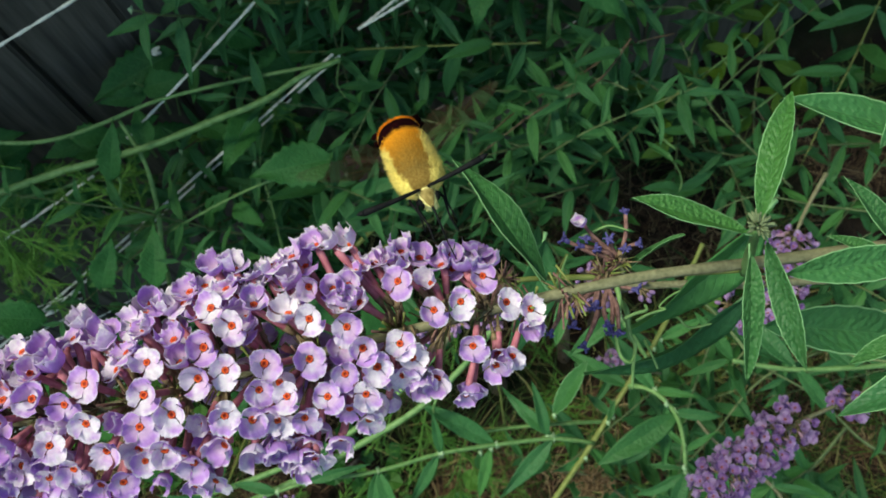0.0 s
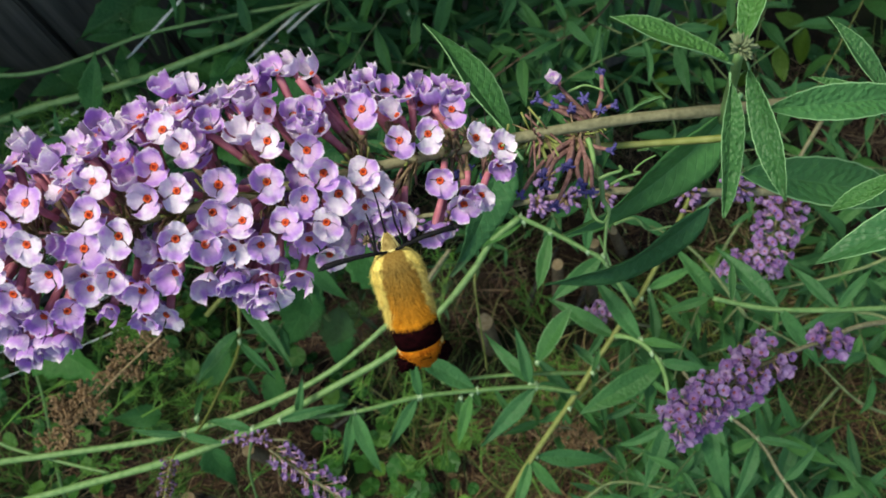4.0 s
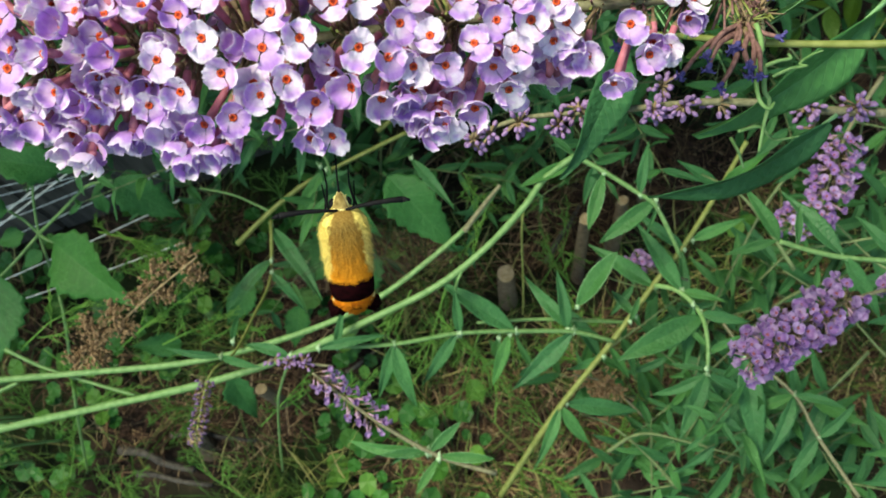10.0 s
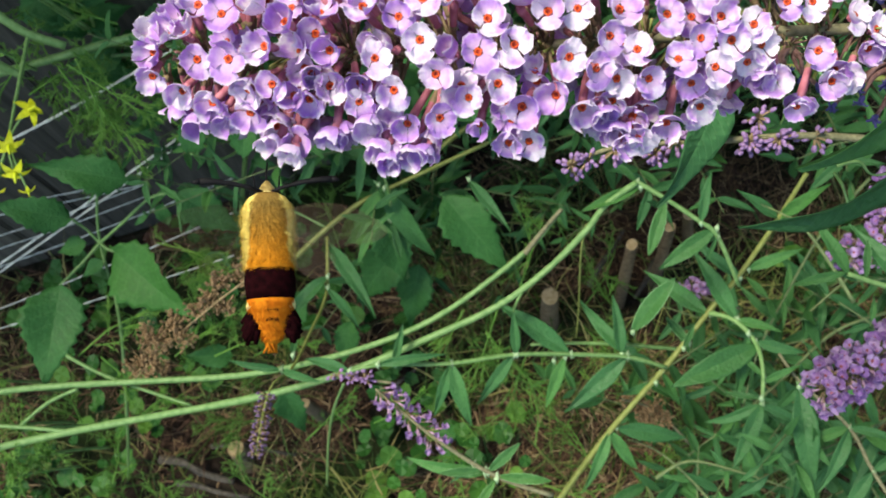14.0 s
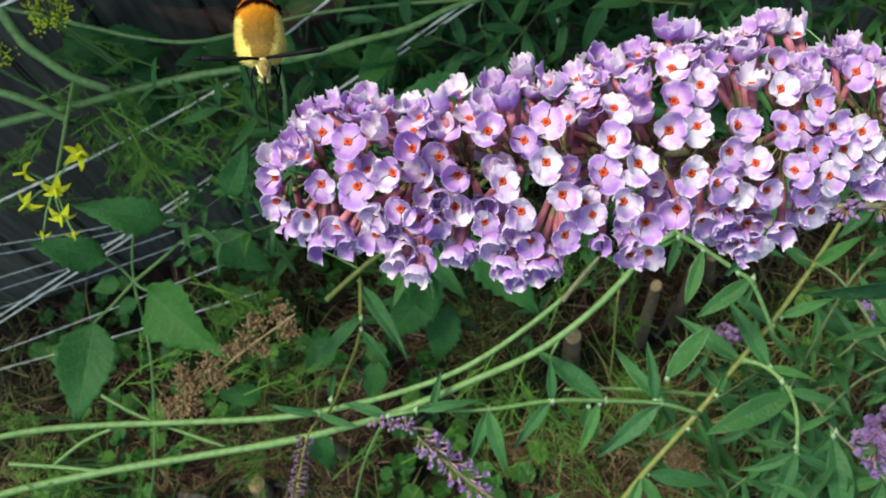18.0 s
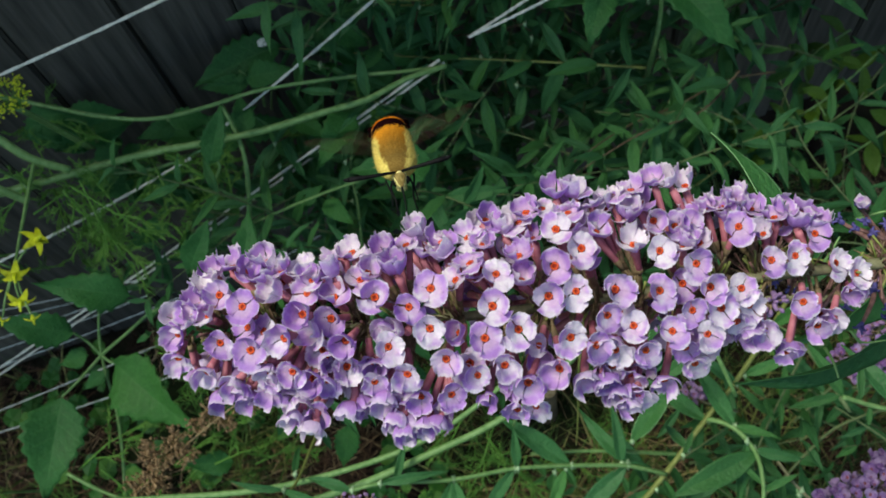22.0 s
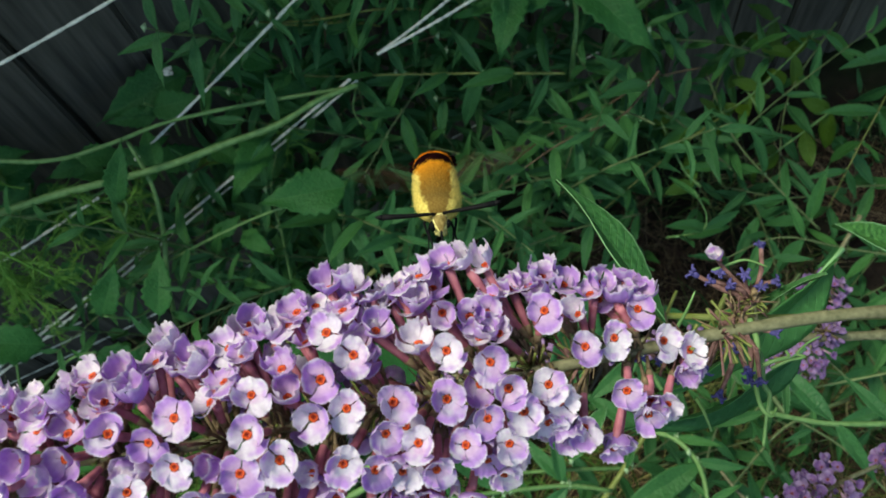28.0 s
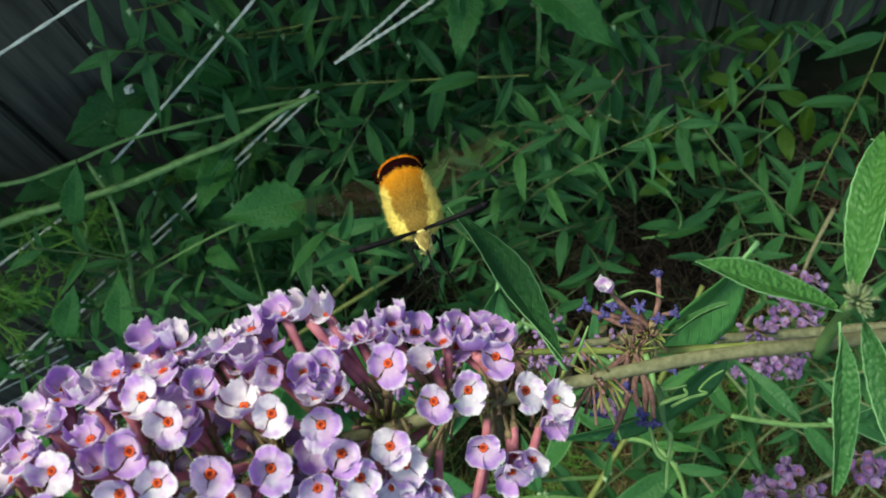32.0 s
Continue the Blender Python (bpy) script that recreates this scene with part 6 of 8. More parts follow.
leafy(p, ln, 0.046, 0.8, None, 0.024, seed=210, start=0.01)
p = thing("bush_shoot", "leafy butterfly bush shoot with narrow dark green leaves", "shrub", "shoots of the bush", at=(0.3406, 0.2186, 0.2151))
ln = stem(p, [(0.3406, 0.2186, 0.2151), (0.2966, 0.2270, 0.2292), (0.2438, 0.2303, 0.2411), (0.2005, 0.2509, 0.2496)], 0.0008, 0.0004, DIM_STEM)
leafy(p, ln, 0.046, 0.8, None, 0.024, seed=211, start=0.01)
p = thing("bush_shoot", "leafy butterfly bush shoot with narrow dark green leaves", "shrub", "shoots of the bush", at=(0.1416, 0.2172, 0.2781))
ln = stem(p, [(0.1416, 0.2172, 0.2781), (0.1585, 0.2074, 0.2958), (0.1623, 0.2124, 0.3089), (0.1569, 0.2231, 0.3244)], 0.0008, 0.0004, GREEN_STEM)
leafy(p, ln, 0.046, 0.8, None, 0.024, seed=212, start=0.01)
p = thing("bush_shoot", "leafy butterfly bush shoot with narrow dark green leaves", "shrub", "shoots of the bush", at=(0.0587, 0.3862, 0.3507))
ln = stem(p, [(0.0587, 0.3862, 0.3507), (0.0881, 0.3831, 0.3278), (0.1226, 0.3654, 0.3204), (0.1548, 0.3409, 0.3101)], 0.0008, 0.0004, DIM_STEM)
leafy(p, ln, 0.046, 0.8, None, 0.024, seed=213, start=0.01)
p = thing("bush_shoot", "leafy butterfly bush shoot with narrow dark green leaves", "shrub", "shoots of the bush", at=(0.3013, 0.1553, 0.2527))
ln = stem(p, [(0.3013, 0.1553, 0.2527), (0.2536, 0.1767, 0.2615), (0.2130, 0.1960, 0.2695), (0.1787, 0.1995, 0.2490)], 0.0008, 0.0004, DIM_STEM)
leafy(p, ln, 0.046, 0.8, None, 0.024, seed=214, start=0.01)
p = thing("bush_shoot", "leafy butterfly bush shoot with narrow dark green leaves", "shrub", "shoots of the bush", at=(0.1414, 0.2596, 0.3576))
ln = stem(p, [(0.1414, 0.2596, 0.3576), (0.1260, 0.2770, 0.3539), (0.0988, 0.2840, 0.3465), (0.0649, 0.2941, 0.3511)], 0.0008, 0.0004, DIM_STEM)
leafy(p, ln, 0.046, 0.8, None, 0.024, seed=215, start=0.01)
p = thing("bush_shoot", "leafy butterfly bush shoot with narrow dark green leaves", "shrub", "shoots of the bush", at=(0.1517, 0.2836, 0.3748))
ln = stem(p, [(0.1517, 0.2836, 0.3748), (0.1222, 0.2662, 0.3675), (0.0833, 0.2624, 0.3659), (0.0412, 0.2542, 0.3516)], 0.0008, 0.0004, RED_STEM)
leafy(p, ln, 0.046, 0.8, None, 0.024, seed=216, start=0.01)
p = thing("bush_shoot", "leafy butterfly bush shoot with narrow dark green leaves", "shrub", "shoots of the bush", at=(0.2423, 0.1949, 0.2627))
ln = stem(p, [(0.2423, 0.1949, 0.2627), (0.2206, 0.2326, 0.2797), (0.2055, 0.2651, 0.2944), (0.2048, 0.3112, 0.3041)], 0.0008, 0.0004, DIM_STEM)
leafy(p, ln, 0.046, 0.8, None, 0.024, seed=217, start=0.01)
p = thing("bush_shoot", "leafy butterfly bush shoot with narrow dark green leaves", "shrub", "shoots of the bush", at=(-0.1088, 0.2624, 0.2738))
ln = stem(p, [(-0.1088, 0.2624, 0.2738), (-0.1012, 0.2892, 0.3073), (-0.0981, 0.3208, 0.3210), (-0.0795, 0.3514, 0.3344)], 0.0008, 0.0004, GREEN_STEM)
leafy(p, ln, 0.046, 0.8, None, 0.024, seed=218, start=0.01)
p = thing("lime_weed", "pale lime-green leafy weed in the shade", "weed", "", at=(0.3038, 0.3368, 0.2660))
ln = stem(p, [(0.3038, 0.3368, 0.2660), (0.2252, 0.2975, 0.2700), (0.1579, 0.2915, 0.2887)], 0.0009, 0.0006, GREEN_STEM)
leafy(p, ln, 0.03, 0.8, LIME_LEAVES, 0.022, seed=300, start=0.005)
p = thing("lime_weed", "pale lime-green leafy weed in the shade", "weed", "", at=(0.1733, 0.2403, 0.2884))
ln = stem(p, [(0.1733, 0.2403, 0.2884), (0.1660, 0.2533, 0.2940), (0.1614, 0.2853, 0.3078)], 0.0009, 0.0006, GREEN_STEM)
leafy(p, ln, 0.03, 0.8, LIME_LEAVES, 0.022, seed=301, start=0.005)
p = thing("lime_weed", "pale lime-green leafy weed in the shade", "weed", "", at=(0.2938, 0.2771, 0.2618))
ln = stem(p, [(0.2938, 0.2771, 0.2618), (0.2560, 0.2652, 0.2563), (0.2232, 0.2557, 0.2519)], 0.0009, 0.0006, GREEN_STEM)
leafy(p, ln, 0.03, 0.8, LIME_LEAVES, 0.022, seed=302, start=0.005)
p = thing("lime_weed", "pale lime-green leafy weed in the shade", "weed", "", at=(0.2928, 0.3649, 0.2563))
ln = stem(p, [(0.2928, 0.3649, 0.2563), (0.2438, 0.3387, 0.2663), (0.2405, 0.2929, 0.2682)], 0.0009, 0.0006, GREEN_STEM)
leafy(p, ln, 0.03, 0.8, LIME_LEAVES, 0.022, seed=303, start=0.005)
p = thing("weed_flower", "tiny white weed flower on a thin green stalk", "flower", "", at=(-0.134, 0.390, 0.377))
stem(p, [(-0.150, 0.392, 0.30), (-0.138, 0.391, 0.345), (-0.134, 0.390, 0.377)], 0.0007, 0.0006, GREEN_STEM)
bm = bmesh.new()
for k in range(7):
    add_blob(bm, Vector((math.cos(k * 0.9) * 0.0022, math.sin(k * 0.9) * 0.0022, 0.001 + 0.0006 * (k % 2))) if k else Vector((0, 0, 0.002)), 0.0016, 0.0016, 0.0009, None, 0, 0.3, 7, 5)
part("petals", bm, plain("white_bloom", (0.66, 0.68, 0.60), (0.85, 0.86, 0.80), 900.0, 0.6, 0), p, "white petals")
# tall green stalks leaning across
p = thing("fennel_stalk", "smooth pale green fennel stalk leaning across the bed", "stalk", "fennel stalks", at=(-0.4054, 0.1429, 0.3145))
ln = stem(p, [(-0.4054, 0.1429, 0.3145), (-0.3595, 0.1427, 0.3183), (-0.3155, 0.1372, 0.3201), (-0.2576, 0.1261, 0.3246), (-0.2016, 0.1157, 0.3294), (-0.1594, 0.1113, 0.3371), (-0.1112, 0.1115, 0.3463), (-0.0767, 0.1170, 0.3527), (-0.0413, 0.1294, 0.3617), (-0.0158, 0.1422, 0.3658), (0.0006, 0.1545, 0.3700)], 0.0022, 0.0014, GREEN_STEM)
ln = stem(p, [(-0.0235, 0.1367, 0.3655), (-0.0098, 0.1470, 0.3691), (0.0020, 0.1551, 0.3718)], 0.0017, 0.0011, BUSH_STEM)
ln = stem(p, [(-0.3047, 0.1528, 0.3257), (-0.2871, 0.1387, 0.3197), (-0.2626, 0.1239, 0.3132), (-0.2371, 0.1096, 0.3090)], 0.0012, 0.001, GREEN_STEM)
ln = stem(p, [(-0.3408, 0.1199, 0.3142), (-0.3210, 0.1291, 0.3171), (-0.3025, 0.1329, 0.3180)], 0.001, 0.0012, GREEN_STEM)
p = thing("fennel_stalk", "smooth pale green fennel stalk leaning across the bed", "stalk", "fennel stalks", at=(-0.4208, 0.1091, 0.3019))
ln = stem(p, [(-0.4208, 0.1091, 0.3019), (-0.3671, 0.1111, 0.3063), (-0.3116, 0.1101, 0.3095), (-0.2556, 0.1060, 0.3168), (-0.1901, 0.1007, 0.3286), (-0.1343, 0.1011, 0.3377), (-0.0857, 0.1067, 0.3490), (-0.0450, 0.1137, 0.3557), (-0.0136, 0.1252, 0.3645), (0.0116, 0.1390, 0.3744), (0.0251, 0.1495, 0.3780), (0.0437, 0.1564, 0.3822)], 0.0025, 0.0017, GREEN_STEM)
ln = stem(p, [(-0.3676, 0.1253, 0.3172), (-0.3378, 0.1177, 0.3132), (-0.3116, 0.1098, 0.3093)], 0.0012, 0.0014, GREEN_STEM)
ln = stem(p, [(0.0137, 0.1453, 0.3660), (0.0085, 0.1348, 0.3514), (0.0032, 0.1139, 0.3113), (-0.0001, 0.1034, 0.2859)], 0.0007, 0.0005, OLIVE_STEM)
ln = stem(p, [(-0.1382, 0.0941, 0.3405), (-0.1533, 0.0871, 0.3061), (-0.1725, 0.0800, 0.2396), (-0.1917, 0.0646, 0.1700)], 0.0008, 0.0008, GREEN_STEM)
ln = stem(p, [(-0.0298, 0.1172, 0.3598), (-0.0340, 0.1130, 0.3551), (-0.0362, 0.1117, 0.3440)], 0.0009, 0.0006, GREEN_STEM)
p = thing("fennel_stalk", "smooth pale green fennel stalk leaning across the bed", "stalk", "fennel stalks", at=(-0.4122, 0.3313, 0.3664))
ln = stem(p, [(-0.4122, 0.3313, 0.3664), (-0.2963, 0.3265, 0.3762), (-0.2503, 0.3248, 0.3814), (-0.2126, 0.3219, 0.3859), (-0.1842, 0.3190, 0.3870), (-0.1416, 0.3156, 0.3892), (-0.1060, 0.3170, 0.3901), (-0.0743, 0.3192, 0.3892), (-0.0478, 0.3266, 0.3893), (-0.0217, 0.3315, 0.3862)], 0.0028, 0.0018, GREEN_STEM)
ln = stem(p, [(-0.2445, 0.3270, 0.3660), (-0.2144, 0.3209, 0.3691), (-0.1805, 0.3196, 0.3797)], 0.0011, 0.0012, GREEN_STEM)
p = thing("fennel_stalk", "thin green stem with small pale joints", "stalk", "fennel stalks", at=(-0.3612, 0.3981, 0.4285))
ln = stem(p, [(-0.3612, 0.3981, 0.4285), (-0.2706, 0.3584, 0.4121), (-0.2343, 0.3429, 0.4057), (-0.2033, 0.3353, 0.4005), (-0.1695, 0.3364, 0.3980), (-0.1350, 0.3411, 0.3948), (-0.0842, 0.3392, 0.3890), (-0.0468, 0.3352, 0.3854), (-0.0221, 0.3338, 0.3818)], 0.0014, 0.0012, GREEN_STEM)
p = thing("fennel_stalk", "smooth pale green fennel stalk leaning across the bed", "stalk", "fennel stalks", at=(-0.2934, 0.3430, 0.4565))
ln = stem(p, [(-0.2934, 0.3430, 0.4565), (-0.2850, 0.3237, 0.4485), (-0.2768, 0.3156, 0.4397), (-0.2654, 0.3065, 0.4303), (-0.2500, 0.3023, 0.4173)], 0.003, 0.0024, GREEN_STEM)
p = thing("fennel_stalk", "smooth pale green fennel stalk leaning across the bed", "stalk", "fennel stalks", at=(-0.3224, 0.2982, 0.4504))
ln = stem(p, [(-0.3224, 0.2982, 0.4504), (-0.2984, 0.2939, 0.4479), (-0.2832, 0.2892, 0.4348), (-0.2734, 0.2853, 0.4221)], 0.0022, 0.0024, GREEN_STEM)
p = thing("fennel_stalk", "bare yellow-green stalk leaning across the leaves", "stalk", "fennel stalks", at=(-0.1671, 0.1973, 0.2848))
ln = stem(p, [(-0.1671, 0.1973, 0.2848), (-0.1407, 0.2117, 0.2895), (-0.1150, 0.2227, 0.2929), (-0.0906, 0.2285, 0.2943), (-0.0462, 0.2376, 0.2964), (-0.0019, 0.2466, 0.2984), (0.0461, 0.2549, 0.3000)], 0.0018, 0.0012, OLIVE_STEM)
ln = stem(p, [(-0.1407, 0.2117, 0.2895), (-0.1601, 0.2263, 0.2958), (-0.1808, 0.2359, 0.3001)], 0.0009, 0.0006, GREEN_STEM)
p = thing("fennel_stalk", "bare yellow-green stalk leaning across the leaves", "stalk", "fennel stalks", at=(-0.0604, 0.2482, 0.2898))
ln = stem(p, [(-0.0604, 0.2482, 0.2898), (-0.0374, 0.2576, 0.2941), (-0.0110, 0.2653, 0.2977)], 0.0018, 0.0014, OLIVE_STEM)
# feathery fennel leaves
fennel_frond((-0.2555, 0.2988, 0.4054), (-0.2265, 0.2733, 0.3835), 0)
fennel_frond((-0.2607, 0.2982, 0.4053), (-0.2535, 0.2798, 0.3762), 1)
fennel_frond((-0.2500, 0.3010, 0.4060), (-0.2436, 0.2617, 0.3687), 2)
fennel_frond((-0.2791, 0.2977, 0.4165), (-0.3201, 0.2952, 0.3845), 3)
fennel_frond((-0.2589, 0.2335, 0.2803), (-0.2175, 0.2109, 0.2917), 4)
fennel_frond((-0.2475, 0.2312, 0.2791), (-0.2135, 0.1958, 0.2857), 5)
fennel_frond((-0.3201, 0.1670, 0.2781), (-0.2769, 0.1870, 0.2844), 6)
fennel_frond((-0.3055, 0.1640, 0.2765), (-0.2925, 0.1439, 0.2468), 7)
fennel_frond((-0.2441, 0.1611, 0.2304), (-0.2046, 0.1633, 0.2514), 8)
fennel_frond((-0.2118, 0.1500, 0.2465), (-0.1744, 0.1573, 0.2481), 9)
fennel_frond((-0.0430, 0.1401, 0.2586), (-0.0679, 0.1063, 0.2249), 10)
fennel_frond((-0.0535, 0.1330, 0.2348), (-0.0311, 0.0955, 0.1981), 11)
fennel_frond((-0.0650, 0.1445, 0.2610), (-0.0872, 0.1250, 0.2328), 12)
fennel_frond((-0.0288, 0.1227, 0.1871), (-0.0618, 0.0771, 0.1491), 13)
fennel_frond((-0.1483, 0.0993, 0.1819), (-0.1125, 0.1079, 0.1841), 14)
fennel_frond((-0.2036, 0.1014, 0.1631), (-0.1638, 0.1219, 0.1698), 15)
fennel_frond((-0.0230, 0.1627, 0.2238), (0.0014, 0.1962, 0.2574), 16)
fennel_frond((-0.3695, 0.2169, 0.2561), (-0.3610, 0.1846, 0.2433), 17)
fennel_frond((-0.2714, 0.1666, 0.2334), (-0.2238, 0.1820, 0.2593), 18)
fennel_frond((-0.2698, 0.3043, 0.3805), (-0.2477, 0.2796, 0.3693), 19)
fennel_frond((-0.2919, 0.3027, 0.3799), (-0.2608, 0.3169, 0.3751), 20)
fennel_frond((-0.2495, 0.2909, 0.3634), (-0.2228, 0.3084, 0.3711), 21)
fennel_frond((-0.3211, 0.1339, 0.2010), (-0.2835, 0.1501, 0.2060), 22)
fennel_frond((-0.3759, 0.1423, 0.2704), (-0.3569, 0.1098, 0.2572), 23)
fennel_frond((-0.3893, 0.1342, 0.2677), (-0.3732, 0.1059, 0.2562), 24)
fennel_frond((-0.3637, 0.0952, 0.2303), (-0.3691, 0.1230, 0.2627), 25)
fennel_frond((-0.1781, 0.3008, 0.3361), (-0.1748, 0.3260, 0.3583), 130)
fennel_frond((-0.2149, 0.3372, 0.3524), (-0.1804, 0.3232, 0.3568), 131)
fennel_frond((-0.2883, 0.3305, 0.3606), (-0.2816, 0.2953, 0.3557), 132)
fennel_frond((-0.1939, 0.2517, 0.3584), (-0.2113, 0.2685, 0.3771), 133)
fennel_frond((-0.3092, 0.3217, 0.3970), (-0.2739, 0.3162, 0.4054), 134)
fennel_frond((-0.2700, 0.2838, 0.3392), (-0.2390, 0.2954, 0.3552), 135)
fennel_frond((-0.2898, 0.3561, 0.3818), (-0.2771, 0.3217, 0.3773), 136)
fennel_frond((-0.2071, 0.3085, 0.3640), (-0.1728, 0.3071, 0.3742), 137)
fennel_frond((-0.2282, 0.3281, 0.3932), (-0.2514, 0.3365, 0.4081), 138)
fennel_frond((-0.2426, 0.2951, 0.3651), (-0.2507, 0.3166, 0.3858), 139)
fennel_frond((-0.2690, 0.3102, 0.3520), (-0.2588, 0.2759, 0.3475), 140)
fennel_frond((-0.2683, 0.3183, 0.3601), (-0.2732, 0.2844, 0.3559), 141)
fennel_frond((-0.2458, 0.3078, 0.3438), (-0.2694, 0.2853, 0.3448), 142)
fennel_frond((-0.2172, 0.3277, 0.3743), (-0.2086, 0.2934, 0.3699), 143)
fennel_frond((-0.1819, 0.3081, 0.3471), (-0.2111, 0.2948, 0.3523), 144)
fennel_frond((-0.1778, 0.2976, 0.3698), (-0.1994, 0.3108, 0.3868), 145)
# tomato plant with yellow flowers
p = thing("tomato_plant", "tomato plant with toothed green leaves and small yellow flowers", "plant", "", at=(-0.4123, 0.1324, 0.0000))
ln = stem(p, [(-0.4123, 0.1324, 0.0000), (-0.3232, 0.1343, 0.2012), (-0.2957, 0.1927, 0.2658), (-0.2909, 0.2346, 0.2979), (-0.2754, 0.2538, 0.3316), (-0.2613, 0.2533, 0.3470)], 0.0013, 0.0007, GREEN_STEM)
leaf(p, TOMATO_LEAVES, (-0.3205, 0.2129, 0.2958), (-0.3424, 0.1476, 0.2874), (0.2,-0.5,1), None, 1.0)
leaf(p, TOMATO_LEAVES, (-0.2996, 0.2458, 0.3186), (-0.3347, 0.2502, 0.3536), (0.1,-0.5,1), None, 0.95)
leaf(p, TOMATO_LEAVES, (-0.2819, 0.2267, 0.2999), (-0.2394, 0.1665, 0.3021), (-0.2,-0.5,1), None, 0.95)
leaf(p, TOMATO_LEAVES, (-0.2235, 0.2387, 0.3348), (-0.1917, 0.2110, 0.3123), (0,-0.4,1), None, 1.05)
leaf(p, TOMATO_LEAVES, (-0.2479, 0.2468, 0.3495), (-0.2904, 0.2523, 0.3851), (0.1,-0.4,1), None, 0.85)
leaf(p, TOMATO_LEAVES, (-0.2981, 0.2343, 0.3033), (-0.3194, 0.2332, 0.3036), (0,-0.2,1), None, 1.1)
leaf(p, TOMATO_LEAVES, (-0.2896, 0.2218, 0.2983), (-0.3067, 0.2145, 0.2960), (0,-0.2,1), None, 1.1)
leaf(p, TOMATO_LEAVES, (-0.2367, 0.2391, 0.3247), (-0.2421, 0.2266, 0.3093), (0,-0.2,1), None, 1.0)
ln = stem(p, [(-0.2909, 0.2346, 0.2979), (-0.3057, 0.2228, 0.2970), (-0.3205, 0.2129, 0.2958)], 0.0012, 0.0007, GREEN_STEM)
ln = stem(p, [(-0.2909, 0.2346, 0.2979), (-0.2960, 0.2428, 0.3066), (-0.2996, 0.2458, 0.3186)], 0.0011, 0.0008, GREEN_STEM)
ln = stem(p, [(-0.2909, 0.2346, 0.2979), (-0.2861, 0.2290, 0.2988), (-0.2810, 0.2255, 0.2994)], 0.0011, 0.0008, GREEN_STEM)
ln = stem(p, [(-0.2909, 0.2346, 0.2979), (-0.2656, 0.2383, 0.3146), (-0.2414, 0.2415, 0.3311), (-0.2235, 0.2387, 0.3348)], 0.0012, 0.0008, GREEN_STEM)
ln = stem(p, [(-0.2656, 0.3074, 0.4285), (-0.2670, 0.2935, 0.4305), (-0.2683, 0.2681, 0.4366), (-0.2716, 0.2384, 0.4411), (-0.2774, 0.2204, 0.4395)], 0.0013, 0.0007, GREEN_STEM)
tomato_flower(p, (-0.2831, 0.2395, 0.4495), (-0.2730, 0.2345, 0.4396), 0, 1)
tomato_flower(p, (-0.2856, 0.2253, 0.4439), (-0.2730, 0.2345, 0.4396), 1, 1)
tomato_flower(p, (-0.2705, 0.2289, 0.4448), (-0.2730, 0.2345, 0.4396), 2, 1)
tomato_flower(p, (-0.2705, 0.2156, 0.4395), (-0.2730, 0.2345, 0.4396), 3, 1)
tomato_flower(p, (-0.2555, 0.2428, 0.4499), (-0.2730, 0.2345, 0.4396), 4, 1)
tomato_flower(p, (-0.2813, 0.2086, 0.4371), (-0.2730, 0.2345, 0.4396), 5, 0.55)
tomato_flower(p, (-0.2661, 0.2059, 0.4355), (-0.2730, 0.2345, 0.4396), 6, 0.55)
p = thing("tomato_plant", "tall green weed with rounded toothed leaves by the fence", "plant", "", at=(-0.2782, 0.3473, 0.0000))
ln = stem(p, [(-0.2782, 0.3473, 0.0000), (-0.1841, 0.2777, 0.3015), (-0.1649, 0.2916, 0.3513), (-0.1578, 0.3128, 0.3770), (-0.1627, 0.3379, 0.3932)], 0.002, 0.0012, GREEN_STEM)
leaf(p, TOMATO_LEAVES, (-0.0459, 0.2673, 0.3854), (-0.0903, 0.2652, 0.4059), (0,-0.3,1), None, 1.0)
leaf(p, TOMATO_LEAVES, (-0.1742, 0.2960, 0.3968), (-0.1556, 0.3153, 0.4271), (0,-0.6,1), None, 0.75)
leaf(p, TOMATO_LEAVES, (-0.2015, 0.2421, 0.3732), (-0.1793, 0.2567, 0.4015), (0,-0.6,1), None, 0.9)
leaf(p, TOMATO_LEAVES, (-0.1700, 0.2328, 0.3694), (-0.1573, 0.2626, 0.3933), (0,-0.6,1), None, 0.85)
leaf(p, TOMATO_LEAVES, (-0.1247, 0.3892, 0.3722), (-0.1837, 0.3696, 0.3850), (0,-0.4,1), None, 0.8)
leaf(p, TOMATO_LEAVES, (-0.0871, 0.3344, 0.3597), (-0.1155, 0.2960, 0.3646), (0.1,-0.4,1), None, 0.9)
leaf(p, TOMATO_LEAVES, (-0.1172, 0.2808, 0.3471), (-0.1031, 0.2592, 0.3487), (0,-0.4,1), None, 1.0)
leaf(p, TOMATO_LEAVES, (-0.1528, 0.3236, 0.3762), (-0.1543, 0.3505, 0.3879), (0,-0.4,1), None, 0.9)
leaf(p, TOMATO_LEAVES, (-0.1383, 0.2844, 0.3375), (-0.1173, 0.2910, 0.3515), (0,-0.2,1), None, 1.0)
leaf(p, TOMATO_LEAVES, (-0.2040, 0.3167, 0.3619), (-0.2210, 0.3041, 0.3672), (0,-0.2,1), None, 0.9)
leaf(p, TOMATO_LEAVES, (-0.1294, 0.3553, 0.3357), (-0.1078, 0.3381, 0.3284), (0,-0.2,1), None, 0.9)
leaf(p, TOMATO_LEAVES, (-0.2244, 0.3000, 0.3327), (-0.2610, 0.2934, 0.3295), (0,-0.2,1), None, 0.8)
